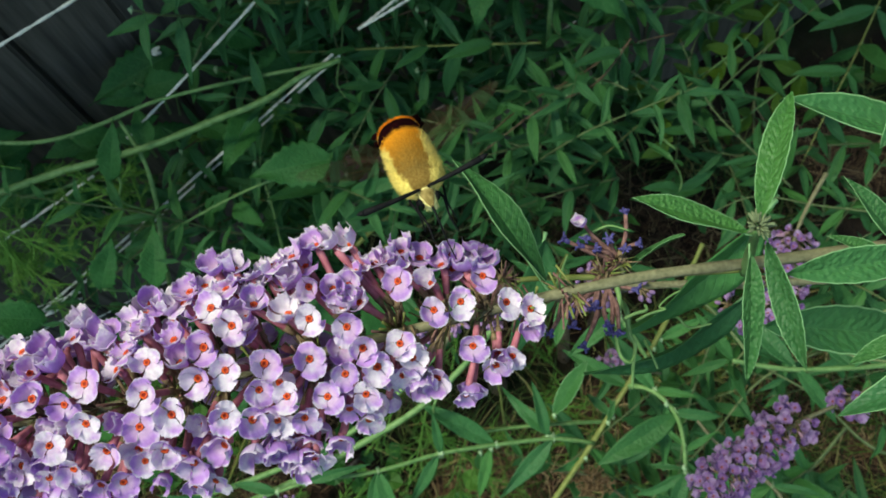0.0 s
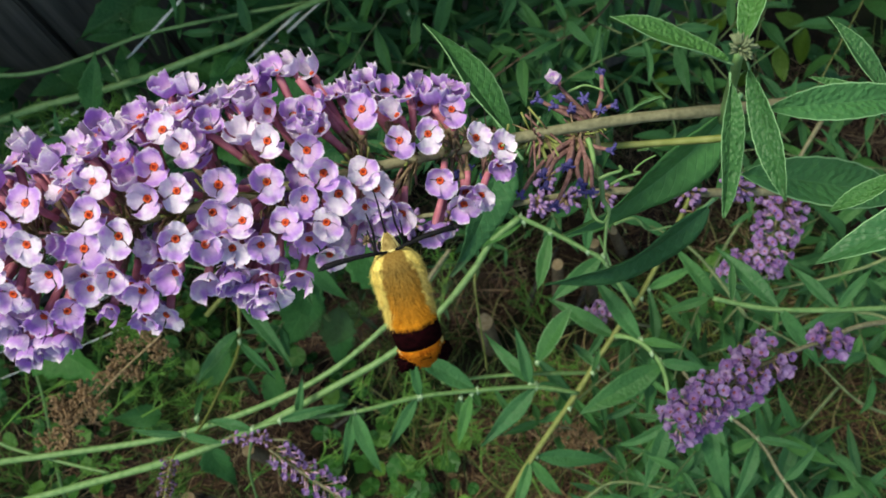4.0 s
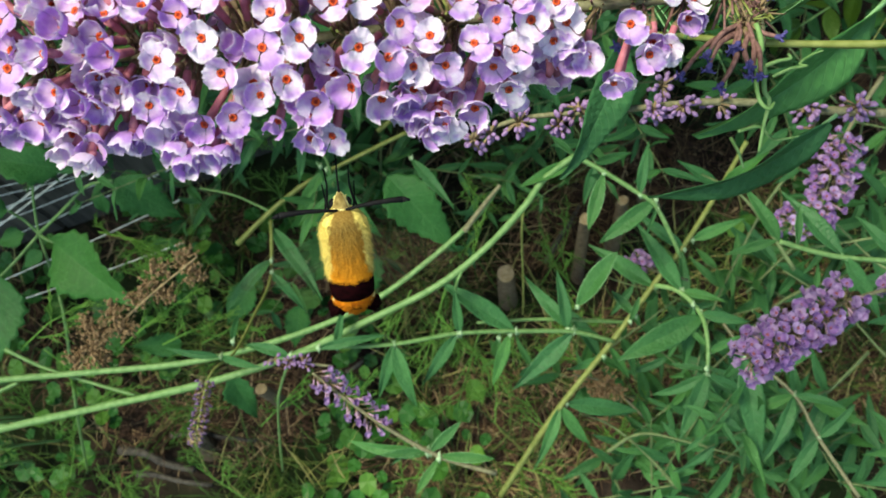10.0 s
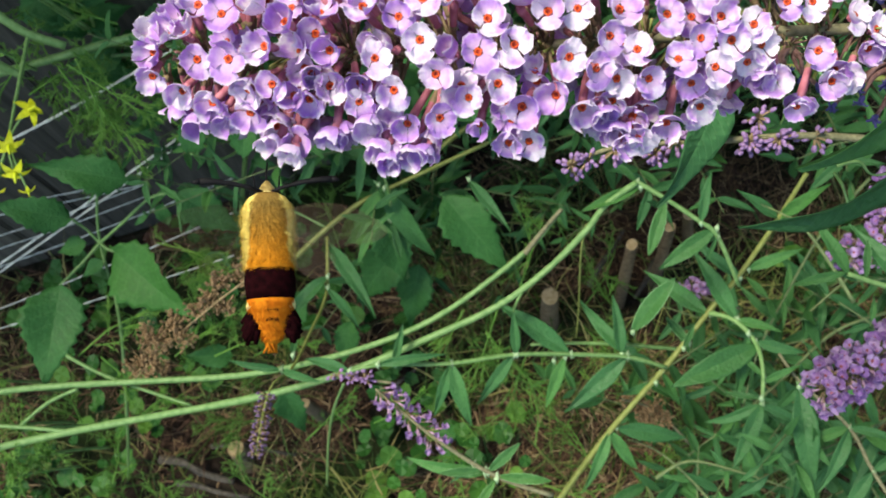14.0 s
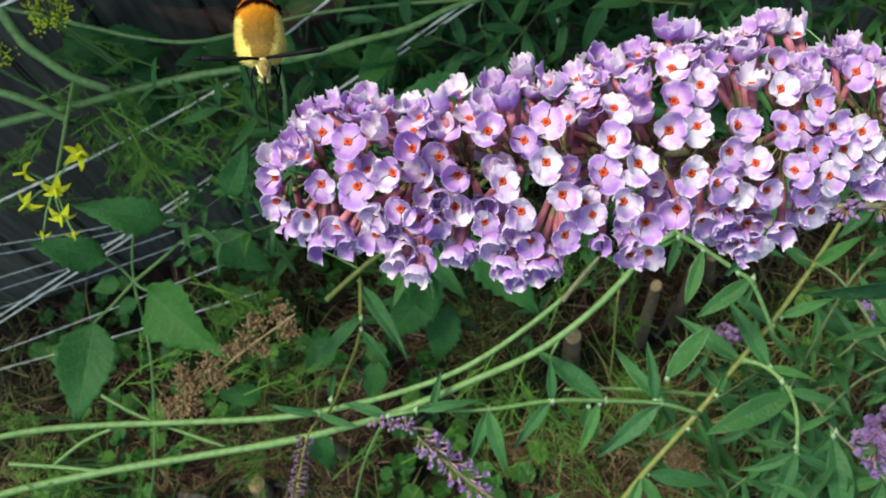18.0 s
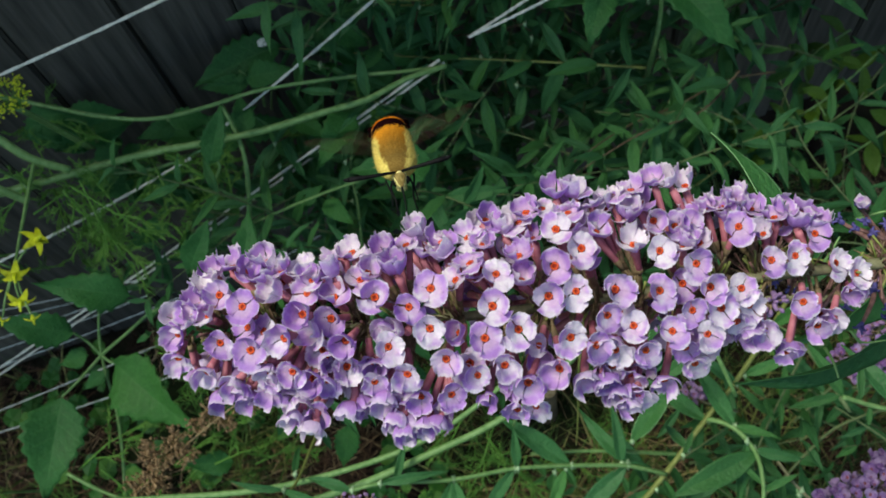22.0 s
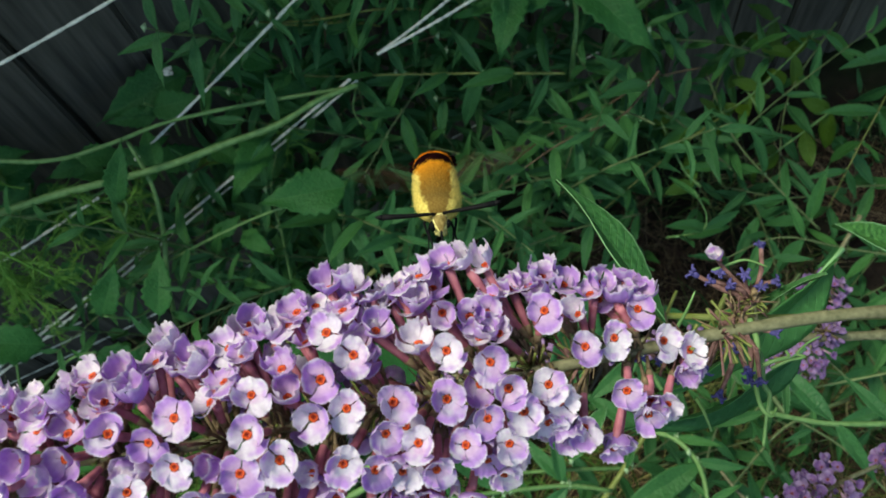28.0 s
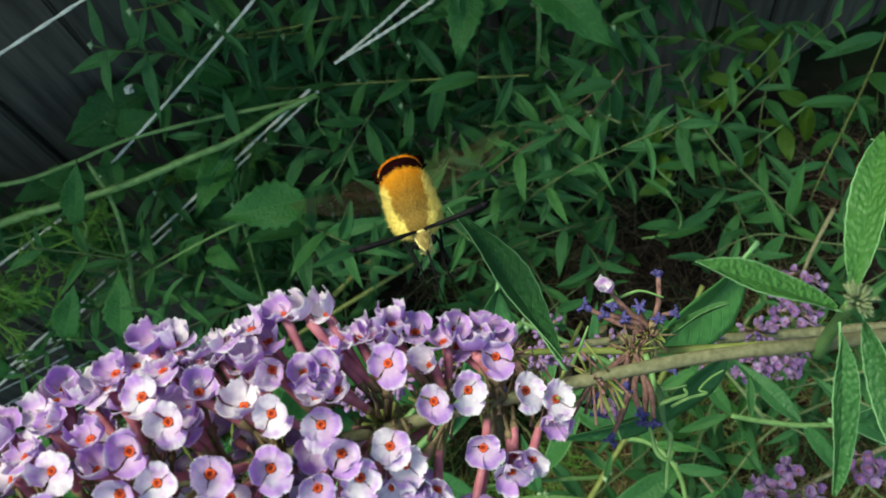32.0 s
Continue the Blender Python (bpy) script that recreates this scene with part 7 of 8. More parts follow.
ln = stem(p, [(-0.1649, 0.2916, 0.3513), (-0.1781, 0.2938, 0.3740), (-0.1699, 0.2960, 0.3914), (-0.1699, 0.2985, 0.3979)], 0.0009, 0.0007, GREEN_STEM)
ln = stem(p, [(-0.1782, 0.2689, 0.3196), (-0.1881, 0.2447, 0.3526), (-0.2000, 0.2417, 0.3730)], 0.0009, 0.0007, GREEN_STEM)
ln = stem(p, [(-0.1687, 0.2831, 0.3367), (-0.1154, 0.2752, 0.3664), (-0.0765, 0.2677, 0.3853), (-0.0459, 0.2673, 0.3854)], 0.0009, 0.0006, GREEN_STEM)
p = thing("broad_leaf_weed", "broad-leaved weed with toothed leaves in the shade", "weed", "", at=(0.1460, 0.4225, 0.0000))
ln = stem(p, [(0.1460, 0.4225, 0.0000), (0.1157, 0.3339, 0.3067), (0.1210, 0.3416, 0.3755), (0.1159, 0.3490, 0.4113)], 0.002, 0.0012, GREEN_STEM)
leaf(p, TOMATO_LEAVES, (0.0838, 0.3453, 0.4203), (0.0604, 0.3008, 0.4118), (0,-0.4,1), None, 0.85)
leaf(p, TOMATO_LEAVES, (0.1147, 0.3361, 0.4166), (0.1512, 0.2809, 0.3985), (0,-0.4,1), None, 0.75)
leaf(p, TOMATO_LEAVES, (0.1087, 0.3384, 0.4067), (0.0448, 0.3446, 0.4088), (0,-0.2,1), None, 0.7)
p = thing("broad_leaf_weed", "low broad-leaved weed behind the green stalks", "weed", "", at=(-0.1112, 0.2319, 0.0000))
ln = stem(p, [(-0.1112, 0.2319, 0.0000), (-0.1005, 0.1923, 0.2163), (-0.0985, 0.2088, 0.2655), (-0.0921, 0.2145, 0.2890)], 0.0018, 0.001, GREEN_STEM)
leaf(p, TOMATO_LEAVES, (-0.0921, 0.2145, 0.2890), (-0.1389, 0.2057, 0.2657), (0,-0.4,1), None, 0.9)
leaf(p, TOMATO_LEAVES, (-0.0612, 0.2155, 0.2883), (-0.0289, 0.1588, 0.2654), (0,-0.5,1), None, 0.95)
leaf(p, TOMATO_LEAVES, (-0.0977, 0.2083, 0.2438), (-0.1461, 0.1777, 0.2122), (0,-0.4,1), None, 1.0)
leaf(p, TOMATO_LEAVES, (-0.0906, 0.1982, 0.2183), (-0.1112, 0.1601, 0.1828), (0,-0.2,1), None, 1.0)
leaf(p, TOMATO_LEAVES, (-0.1029, 0.2095, 0.2874), (-0.0996, 0.1719, 0.2513), (0,-0.2,1), None, 1.0)
leaf(p, TOMATO_LEAVES, (-0.1480, 0.1702, 0.2093), (-0.1633, 0.1417, 0.1988), (0,-0.2,1), None, 1.0)
leaf(p, TOMATO_LEAVES, (-0.1765, 0.1917, 0.2186), (-0.2070, 0.1702, 0.2113), (0,-0.2,1), None, 1.0)
leaf(p, TOMATO_LEAVES, (-0.2378, 0.1646, 0.2101), (-0.2636, 0.1650, 0.2326), (0,-0.2,1), None, 0.9)
leaf(p, TOMATO_LEAVES, (-0.1935, 0.1201, 0.2558), (-0.1906, 0.0901, 0.2227), (0,-0.4,1), None, 0.9)
leaf(p, TOMATO_LEAVES, (-0.0334, 0.1907, 0.2135), (-0.0449, 0.2127, 0.2224), (0,-0.2,1), None, 0.9)
p = thing("bush_shoot", "leafy butterfly bush shoot with narrow dark green leaves", "shrub", "shoots of the bush", at=(-0.1008, 0.2084, 0.2869))
ln = stem(p, [(-0.1008, 0.2084, 0.2869), (-0.0965, 0.2134, 0.2941), (-0.0944, 0.2213, 0.3078), (-0.0962, 0.2308, 0.3276)], 0.001, 0.0008, GREEN_STEM)
leaf(p, RIM_LEAVES, (-0.0979, 0.2091, 0.2903), (-0.0977, 0.1833, 0.2771), (0,-0.2,1), None, 0.6)
joint(p, (-0.0979, 0.2091, 0.2903))
leaf(p, RIM_LEAVES, (-0.0990, 0.2076, 0.2897), (-0.1163, 0.2093, 0.2877), (0,-0.2,1), None, 0.6)
joint(p, (-0.0990, 0.2076, 0.2897))
leaf(p, RIM_LEAVES, (-0.0983, 0.2074, 0.2896), (-0.0885, 0.2023, 0.2841), (0,-0.2,1), None, 0.6)
joint(p, (-0.0983, 0.2074, 0.2896))
leaf(p, BUSH_LEAVES, (-0.1008, 0.2264, 0.3046), (-0.0766, 0.1755, 0.2734), (0,-0.2,1), None, 0.9)
joint(p, (-0.1008, 0.2264, 0.3046))
leaf(p, BUSH_LEAVES, (-0.0427, 0.2141, 0.3086), (-0.0240, 0.1755, 0.3038), (0,-0.3,1), None, 0.9)
joint(p, (-0.0427, 0.2141, 0.3086))
leaf(p, BUSH_LEAVES, (-0.0976, 0.2240, 0.3036), (-0.1265, 0.2070, 0.2872), (0,-0.2,1), None, 1.0)
joint(p, (-0.0976, 0.2240, 0.3036))
# dry brown seed stalk
p = thing("dry_seed_stalk", "dry brown seed stalk with crumbly seed clusters", "weed", "", at=(-0.2796, 0.1348, 0.2965))
ln = stem(p, [(-0.2796, 0.1348, 0.2965), (-0.2390, 0.1488, 0.3220), (-0.2082, 0.1595, 0.3359), (-0.1827, 0.1657, 0.3482), (-0.1752, 0.1690, 0.3492)], 0.0008, 0.0005, DRY)
seed_cluster(p, (-0.2627, 0.1360, 0.3232), 0.0076, 0)
seed_cluster(p, (-0.2529, 0.1406, 0.3247), 0.0085, 1)
seed_cluster(p, (-0.2440, 0.1485, 0.3274), 0.0093, 2)
seed_cluster(p, (-0.2515, 0.1533, 0.3295), 0.0076, 3)
seed_cluster(p, (-0.2351, 0.1565, 0.3302), 0.0076, 4)
seed_cluster(p, (-0.2307, 0.1459, 0.3260), 0.0076, 5)
seed_cluster(p, (-0.2203, 0.1601, 0.3311), 0.0076, 6)
seed_cluster(p, (-0.2105, 0.1646, 0.3326), 0.0085, 7)
seed_cluster(p, (-0.2029, 0.1599, 0.3305), 0.0068, 8)
seed_cluster(p, (-0.2032, 0.1729, 0.3355), 0.0068, 9)
seed_cluster(p, (-0.1868, 0.1762, 0.3362), 0.0085, 10)
seed_cluster(p, (-0.1841, 0.1658, 0.3322), 0.0076, 11)
seed_cluster(p, (-0.2510, 0.1337, 0.3219), 0.0068, 12)
# cut stumps of old stems
stump((0.0074, 0.1945, 0.0750), 0.0075, -0.001, -0.006, 0)
stump((0.0803, 0.2093, 0.1200), 0.0048, -0.005, -0.014, 1)
stump((0.1150, 0.2168, 0.1200), 0.0046, -0.002, -0.009, 2)
stump((-0.2965, 0.1330, 0.0350), 0.0078, 0, -0.012, 3)
stump((-0.2183, 0.1479, 0.0850), 0.005, 0, 0, 4)
stump((0.1368, 0.2299, 0.1000), 0.0045, 0.02, 0.01, 5)
# twine
twine_line((-0.3185, 0.3248, 0.4694), (-0.0450, 0.3494, 0.5167), 0, 1.6)
twine_line((-0.1673, 0.3384, 0.3716), (0.0720, 0.3600, 0.5296), 1, 1.6)
twine_line((-0.3876, 0.2992, 0.3219), (-0.1913, 0.3170, 0.3766), 2, 1.6)
twine_line((-0.4959, 0.2944, 0.1369), (-0.0247, 0.3370, 0.3860), 3, 1.6)
twine_line((-0.5061, 0.2985, 0.1151), (-0.0214, 0.3423, 0.3747), 4, 1.6)
twine_line((-0.0045, 0.3338, 0.4058), (0.1106, 0.3442, 0.4402), 5, 1.6)
twine_line((-0.0045, 0.3388, 0.3990), (0.0924, 0.3476, 0.4534), 6, 1.6)
twine_line((-0.0944, 0.3857, 0.1510), (0.1045, 0.4037, 0.2431), 7, 1.15)
twine_line((-0.0191, 0.4025, 0.1450), (0.1727, 0.4199, 0.2009), 8, 1.15)
twine_line((-0.2009, 0.3761, 0.0863), (0.0180, 0.3959, 0.2026), 9, 1.15)
twine_line((-0.4614, 0.3325, 0.2131), (-0.3028, 0.3469, 0.1711), 10, 1.0)
twine_line((-0.4705, 0.3317, 0.1980), (-0.3070, 0.3465, 0.1600), 11, 1.0)
twine_line((-0.4979, 0.3292, 0.1528), (-0.3070, 0.3465, 0.1600), 12, 1.0)
twine_line((-0.5110, 0.3280, 0.1313), (-0.3147, 0.3458, 0.1398), 13, 1.0)
twine_line((-0.5332, 0.3260, 0.0946), (-0.2421, 0.3524, 0.1234), 14, 1.0)
twine_line((-0.5228, 0.2769, 0.1106), (-0.2378, 0.3028, 0.1569), 15, 1.0)
twine_line((-0.5001, 0.2490, 0.1475), (-0.2461, 0.2720, 0.1399), 16, 1.0)
# umbels, dead heads and twigs
umbel((-0.2653, 0.3301, 0.4478), 0.017, 78, TOMATO_BLOOM)
umbel((-0.2998, 0.3115, 0.4442), 0.014, 22, TOMATO_BLOOM)
umbel((-0.2617, 0.3283, 0.4496), 0.015, 130, TOMATO_BLOOM)
umbel((-0.3743, 0.1335, 0.2687), 0.020, 61, OLIVE_STEM)
umbel((-0.3617, 0.1161, 0.2399), 0.018, 62, OLIVE_STEM)
umbel((-0.4056, 0.1216, 0.2329), 0.017, 63, OLIVE_STEM)
umbel((-0.3970, 0.1703, 0.2625), 0.014, 64, OLIVE_STEM)
umbel((-0.3519, 0.1220, 0.2939), 0.02, 60, FENNEL)
umbel((-0.3777, 0.1032, 0.2553), 0.018, 50, FENNEL)
umbel((-0.3744, 0.1563, 0.2757), 0.014, 25, FENNEL)
p = thing("dead_flower_spike", "rust-brown dead flower spike among the leaves", "flower", "", at=(0.0673, 0.0361, 0.1827))
ln = stem(p, [(0.0673, 0.0361, 0.1827), (0.0478, 0.0609, 0.2036), (0.0255, 0.0709, 0.2189)], 0.001, 0.0006, BUSH_STEM)
seed_cluster(p, (0.0302, 0.0699, 0.2077), 0.0075, 40)
seed_cluster(p, (0.0369, 0.0649, 0.2055), 0.0075, 41)
seed_cluster(p, (0.0417, 0.0602, 0.2035), 0.0075, 42)
seed_cluster(p, (0.0482, 0.0626, 0.2042), 0.0075, 43)
seed_cluster(p, (0.0522, 0.0544, 0.2009), 0.0075, 44)
seed_cluster(p, (0.0381, 0.0535, 0.2011), 0.0075, 45)
fallen_twig((-0.3752, 0.1432, 0.0120), (-0.3079, 0.1078, 0.0150), 0.0045, 0)
fallen_twig((-0.3613, 0.1179, 0.0120), (-0.2941, 0.0907, 0.0150), 0.003, 1)
fallen_twig((-0.3262, 0.1443, 0.0120), (-0.2479, 0.1192, 0.0150), 0.0025, 2)
fallen_twig((0.0509, 0.2134, 0.0120), (0.0961, 0.2600, 0.0150), 0.003, 3)
fallen_twig((-0.1560, 0.1605, 0.0120), (-0.1083, 0.1819, 0.0150), 0.002, 4)
fallen_twig((0.1196, 0.2259, 0.0120), (0.0881, 0.1923, 0.0150), 0.003, 5)

# denser growth in the shade on the bush's side
rnd_b = random.Random(21)
for k in range(125):
    if k < 20:
        b0 = Vector((rnd_b.uniform(0.02, 0.52), rnd_b.uniform(0.24, 0.40), rnd_b.uniform(0.05, 0.34)))
    elif k < 70:
        b0 = Vector((rnd_b.uniform(0.04, 0.40), rnd_b.uniform(-0.08, 0.24), rnd_b.uniform(0.05, 0.24)))
    else:
        b0 = Vector((rnd_b.uniform(-0.20, 0.24), rnd_b.uniform(0.24, 0.36), rnd_b.uniform(0.12, 0.34)))
    bare = any(abs(b0.x - q[0]) < 0.085 and -0.15 < b0.y - q[1] < 0.05 for q in STUMP_SPOTS)
    d0 = Vector((rnd_b.uniform(-0.8, 0.3), rnd_b.uniform(-0.6, 0.4), rnd_b.uniform(0.1, 0.7))).normalized()
    if (bare and k < 90) or (k < 20 and k % 2):
        continue
    p = thing("bush_shoot", "leafy butterfly bush shoot with narrow dark green leaves", "shrub", "shoots of the bush", at=b0)
    ln = stem(p, [b0, b0 + d0 * 0.05 + Vector((0, 0, 0.006)), b0 + d0 * 0.1, b0 + d0 * 0.15 - Vector((0, 0, 0.008))], 0.0008, 0.0002, DIM_STEM)
    leafy(p, ln, rnd_b.uniform(0.030, 0.048), 0.8, None, 0.022, seed=400 + k, start=0.002)

for k in range(34):
    b0 = Vector((rnd_b.uniform(-0.45, 0.08), rnd_b.uniform(0.0, 0.30), rnd_b.uniform(0.01, 0.10)))
    fennel_frond(b0, b0 + Vector((rnd_b.uniform(-0.05, 0.05), rnd_b.uniform(-0.05, 0.05), rnd_b.uniform(0.02, 0.06))), 60 + k)

# star-tipped shoots that hide the fence on the bush's side
for k in range(64):
    if k < 40:
        b0 = Vector((rnd_b.uniform(-0.10, 0.24), rnd_b.uniform(0.365, 0.395), rnd_b.uniform(0.26, 0.44)))
    else:
        b0 = Vector((rnd_b.uniform(-0.16, 0.14), rnd_b.uniform(0.34, 0.375), rnd_b.uniform(0.16, 0.30)))
    d0 = Vector((rnd_b.uniform(-0.7, 0.5), rnd_b.uniform(-0.5, 0.1), rnd_b.uniform(0.2, 0.9))).normalized()
    p = thing("bush_shoot", "leafy butterfly bush shoot with narrow dark green leaves", "shrub", "shoots of the bush", at=b0)
    ln = stem(p, [b0 - d0 * 0.03, b0 + Vector((0, 0, 0.004)), b0 + d0 * 0.035, b0 + d0 * 0.065], 0.0009, 0.0004, (DIM_STEM, OLIVE_STEM, RED_STEM)[k % 3])
    leafy(p, ln, rnd_b.uniform(0.034, 0.050), 0.5, None, 0.017, seed=700 + k, start=0.012, droop=0.1)
    joint(p, ln[-1])

# soft weeds and fennel haze before the fence
for k in range(16):
    b0 = Vector((rnd_b.uniform(-0.30, -0.02), rnd_b.uniform(0.365, 0.385), rnd_b.uniform(0.18, 0.35)))
    p = thing("broad_leaf_weed", "soft green weed with rounded toothed leaves by the fence", "weed", "weeds by the fence", at=b0)
    ln = stem(p, [b0, b0 + Vector((0.004, -0.004, 0.03)), b0 + Vector((rnd_b.uniform(-.02, .02), -0.012, 0.06))], 0.0011, 0.0007, GREEN_STEM)
    for q in range(5):
        a = q * 2.4 + k
        e = b0.lerp(ln[-1], 0.35 + 0.16 * q)
        leaf(p, TOMATO_LEAVES, e, e + Vector((math.cos(a), math.sin(a) * 0.3, rnd_b.uniform(-0.6, 0.5))) * rnd_b.uniform(0.022, 0.042), (0, -0.5, 1), None, rnd_b.uniform(0.8, 1.05))
for k in range(26):
    b0 = Vector((rnd_b.uniform(-0.40, -0.06), rnd_b.uniform(0.345, 0.385), rnd_b.uniform(0.14, 0.35)))
    fennel_frond(b0, b0 + Vector((rnd_b.uniform(-0.04, 0.04), rnd_b.uniform(-0.04, 0.0), rnd_b.uniform(0.01, 0.05))), 160 + k)

# shaded shoots low under the bush
rnd_l = random.Random(31)
for k in range(20):
    b0 = Vector((rnd_l.uniform(0.04, 0.22), rnd_l.uniform(-0.03, 0.12), rnd_l.uniform(0.12, 0.19)))
    b0.z += 0.3 * b0.y
    d0 = Vector((rnd_l.uniform(-0.8, 0.5), rnd_l.uniform(-0.7, 0.5), rnd_l.uniform(0.1, 0.5))).normalized()
    p = thing("bush_shoot", "leafy butterfly bush shoot with narrow dark green leaves", "shrub", "shoots of the bush", at=b0)
    ln = stem(p, [b0 - d0 * 0.04, b0 + Vector((0, 0, 0.004)), b0 + d0 * 0.03, b0 + d0 * 0.055], 0.0009, 0.0004, DIM_STEM)
    leafy(p, ln, rnd_l.uniform(0.042, 0.056), 0.5, None, 0.02, seed=800 + k, start=0.006, droop=0.2)

# upper bush growth added out of view, beside and behind, to shade the right
for k in range(60):
    b0 = Vector((rnd_b.uniform(0.32, 0.72), rnd_b.uniform(0.30, 0.62), rnd_b.uniform(0.55, 1.0)))
    if k >= 40:
        b0 = Vector((rnd_b.uniform(0.22, 0.60), rnd_b.uniform(0.27, 0.36), rnd_b.uniform(0.64, 0.9)))
    p = thing("bush_shoot", "leafy butterfly bush shoot with narrow dark green leaves", "shrub", "shoots of the bush", at=b0)
    ln = stem(p, [b0, b0 + Vector((-0.05, 0.0, 0.03)), b0 + Vector((-0.1, rnd_b.uniform(-.05, .05), 0.05))], 0.002, 0.0012, BUSH_STEM)
    leafy(p, ln, 0.09, 0.6, None, 0.02, seed=600 + k, start=0.005)

# ======== hawk moth ========
moth = thing("hawk_moth", "hovering clearwing hawk moth with golden thorax and black and orange abdomen", "moth")
FUR_PALE = plain("fur_pale", (0.66, 0.56, 0.17), (0.88, 0.82, 0.40), 1400.0, 0.9, 0.5, 0.0002, 0.05)
FUR_AMBER = plain("fur_amber", (0.38, 0.17, 0.012), (0.62, 0.32, 0.04), 1400.0, 0.9, 0.5, 0.0002, 0.05)
FUR_DARK = plain("fur_dark", (0.004, 0.0008, 0.0012), (0.013, 0.002, 0.003), 900.0, 0.95, 0.5, 0.0003, 0.02)
FUR_RUST = plain("fur_rust", (0.34, 0.085, 0.006), (0.58, 0.19, 0.014), 700.0, 0.9, 0.5, 0.0002, 0.05)
FUR_GREY = plain("fur_grey", (0.16, 0.11, 0.035), (0.34, 0.26, 0.10), 1200.0, 0.9, 0.5, 0.0002, 0.05)
HORN = plain("horn", (0.003, 0.003, 0.004), (0.010, 0.010, 0.012), 900.0, 0.7, 0.2, 0.0001, 0.1)


def coat_material():
    """Thorax coat: brown saddle, amber at the waist, olive at the neck, pale yellow sides and collar, ragged where they meet."""
    m, n, l, b = material("fur_coat", 0.9, 0.05)
    tc = n.new("ShaderNodeTexCoord")
    sep = n.new("ShaderNodeSeparateXYZ")
    l.new(tc.outputs["Object"], sep.inputs[0])

    def calc(op, a, *rest):
        x = n.new("ShaderNodeMath")
        x.operation = op
        for s, v in zip(x.inputs, (a, *rest)):
            if isinstance(v, (int, float)):
                s.default_value = v
            else:
                l.new(v, s)
        return x.outputs[0]

    rough = noise_of(n, l, 900.0, 3.0)
    fine = noise_of(n, l, 2600.0, 2.0)
    side = calc("MULTIPLY", calc("ABSOLUTE", sep.outputs[0]), 1 / 0.0044)
    low = calc("MULTIPLY", calc("MAXIMUM", calc("SUBTRACT", 0.0006, sep.outputs[2]), 0.0), 300.0)
    neck = calc("MULTIPLY", calc("MAXIMUM", calc("SUBTRACT", sep.outputs[1], 0.0035), 0.0), 75.0)
    rear = calc("MULTIPLY", calc("MAXIMUM", calc("SUBTRACT", -0.0025, sep.outputs[1]), 0.0), -60.0)
    f = calc("ADD", calc("ADD", side, low), calc("ADD", neck, rear))
    f = calc("MULTIPLY_ADD", rough, 0.42, f)
    along = calc("MULTIPLY_ADD", sep.outputs[1], 70.0, 0.5)
    along = calc("MULTIPLY_ADD", rough, 0.25, calc("SUBTRACT", along, 0.12))
    saddle = ramp(n, l, along, [(0.12, (0.66, 0.27, 0.022)), (0.36, (0.45, 0.20, 0.024)), (0.58, (0.31, 0.165, 0.030)), (0.85, (0.22, 0.14, 0.038))])
    fac = ramp(n, l, f, [(0.86, (0, 0, 0)), (1.18, (1, 1, 1))])
    col = mix(n, l, fac, saddle, (0.76, 0.62, 0.18))
    col = mix(n, l, 1.0, col, ramp(n, l, fine, [(0.3, (0.72, 0.68, 0.6)), (0.7, (1.08, 1.08, 1.08))]), "MULTIPLY")
    l.new(col, b.inputs["Base Color"])
    bump_on(n, l, b, fine, 0.5, 0.0002)
    return m


FUR_COAT = coat_material()


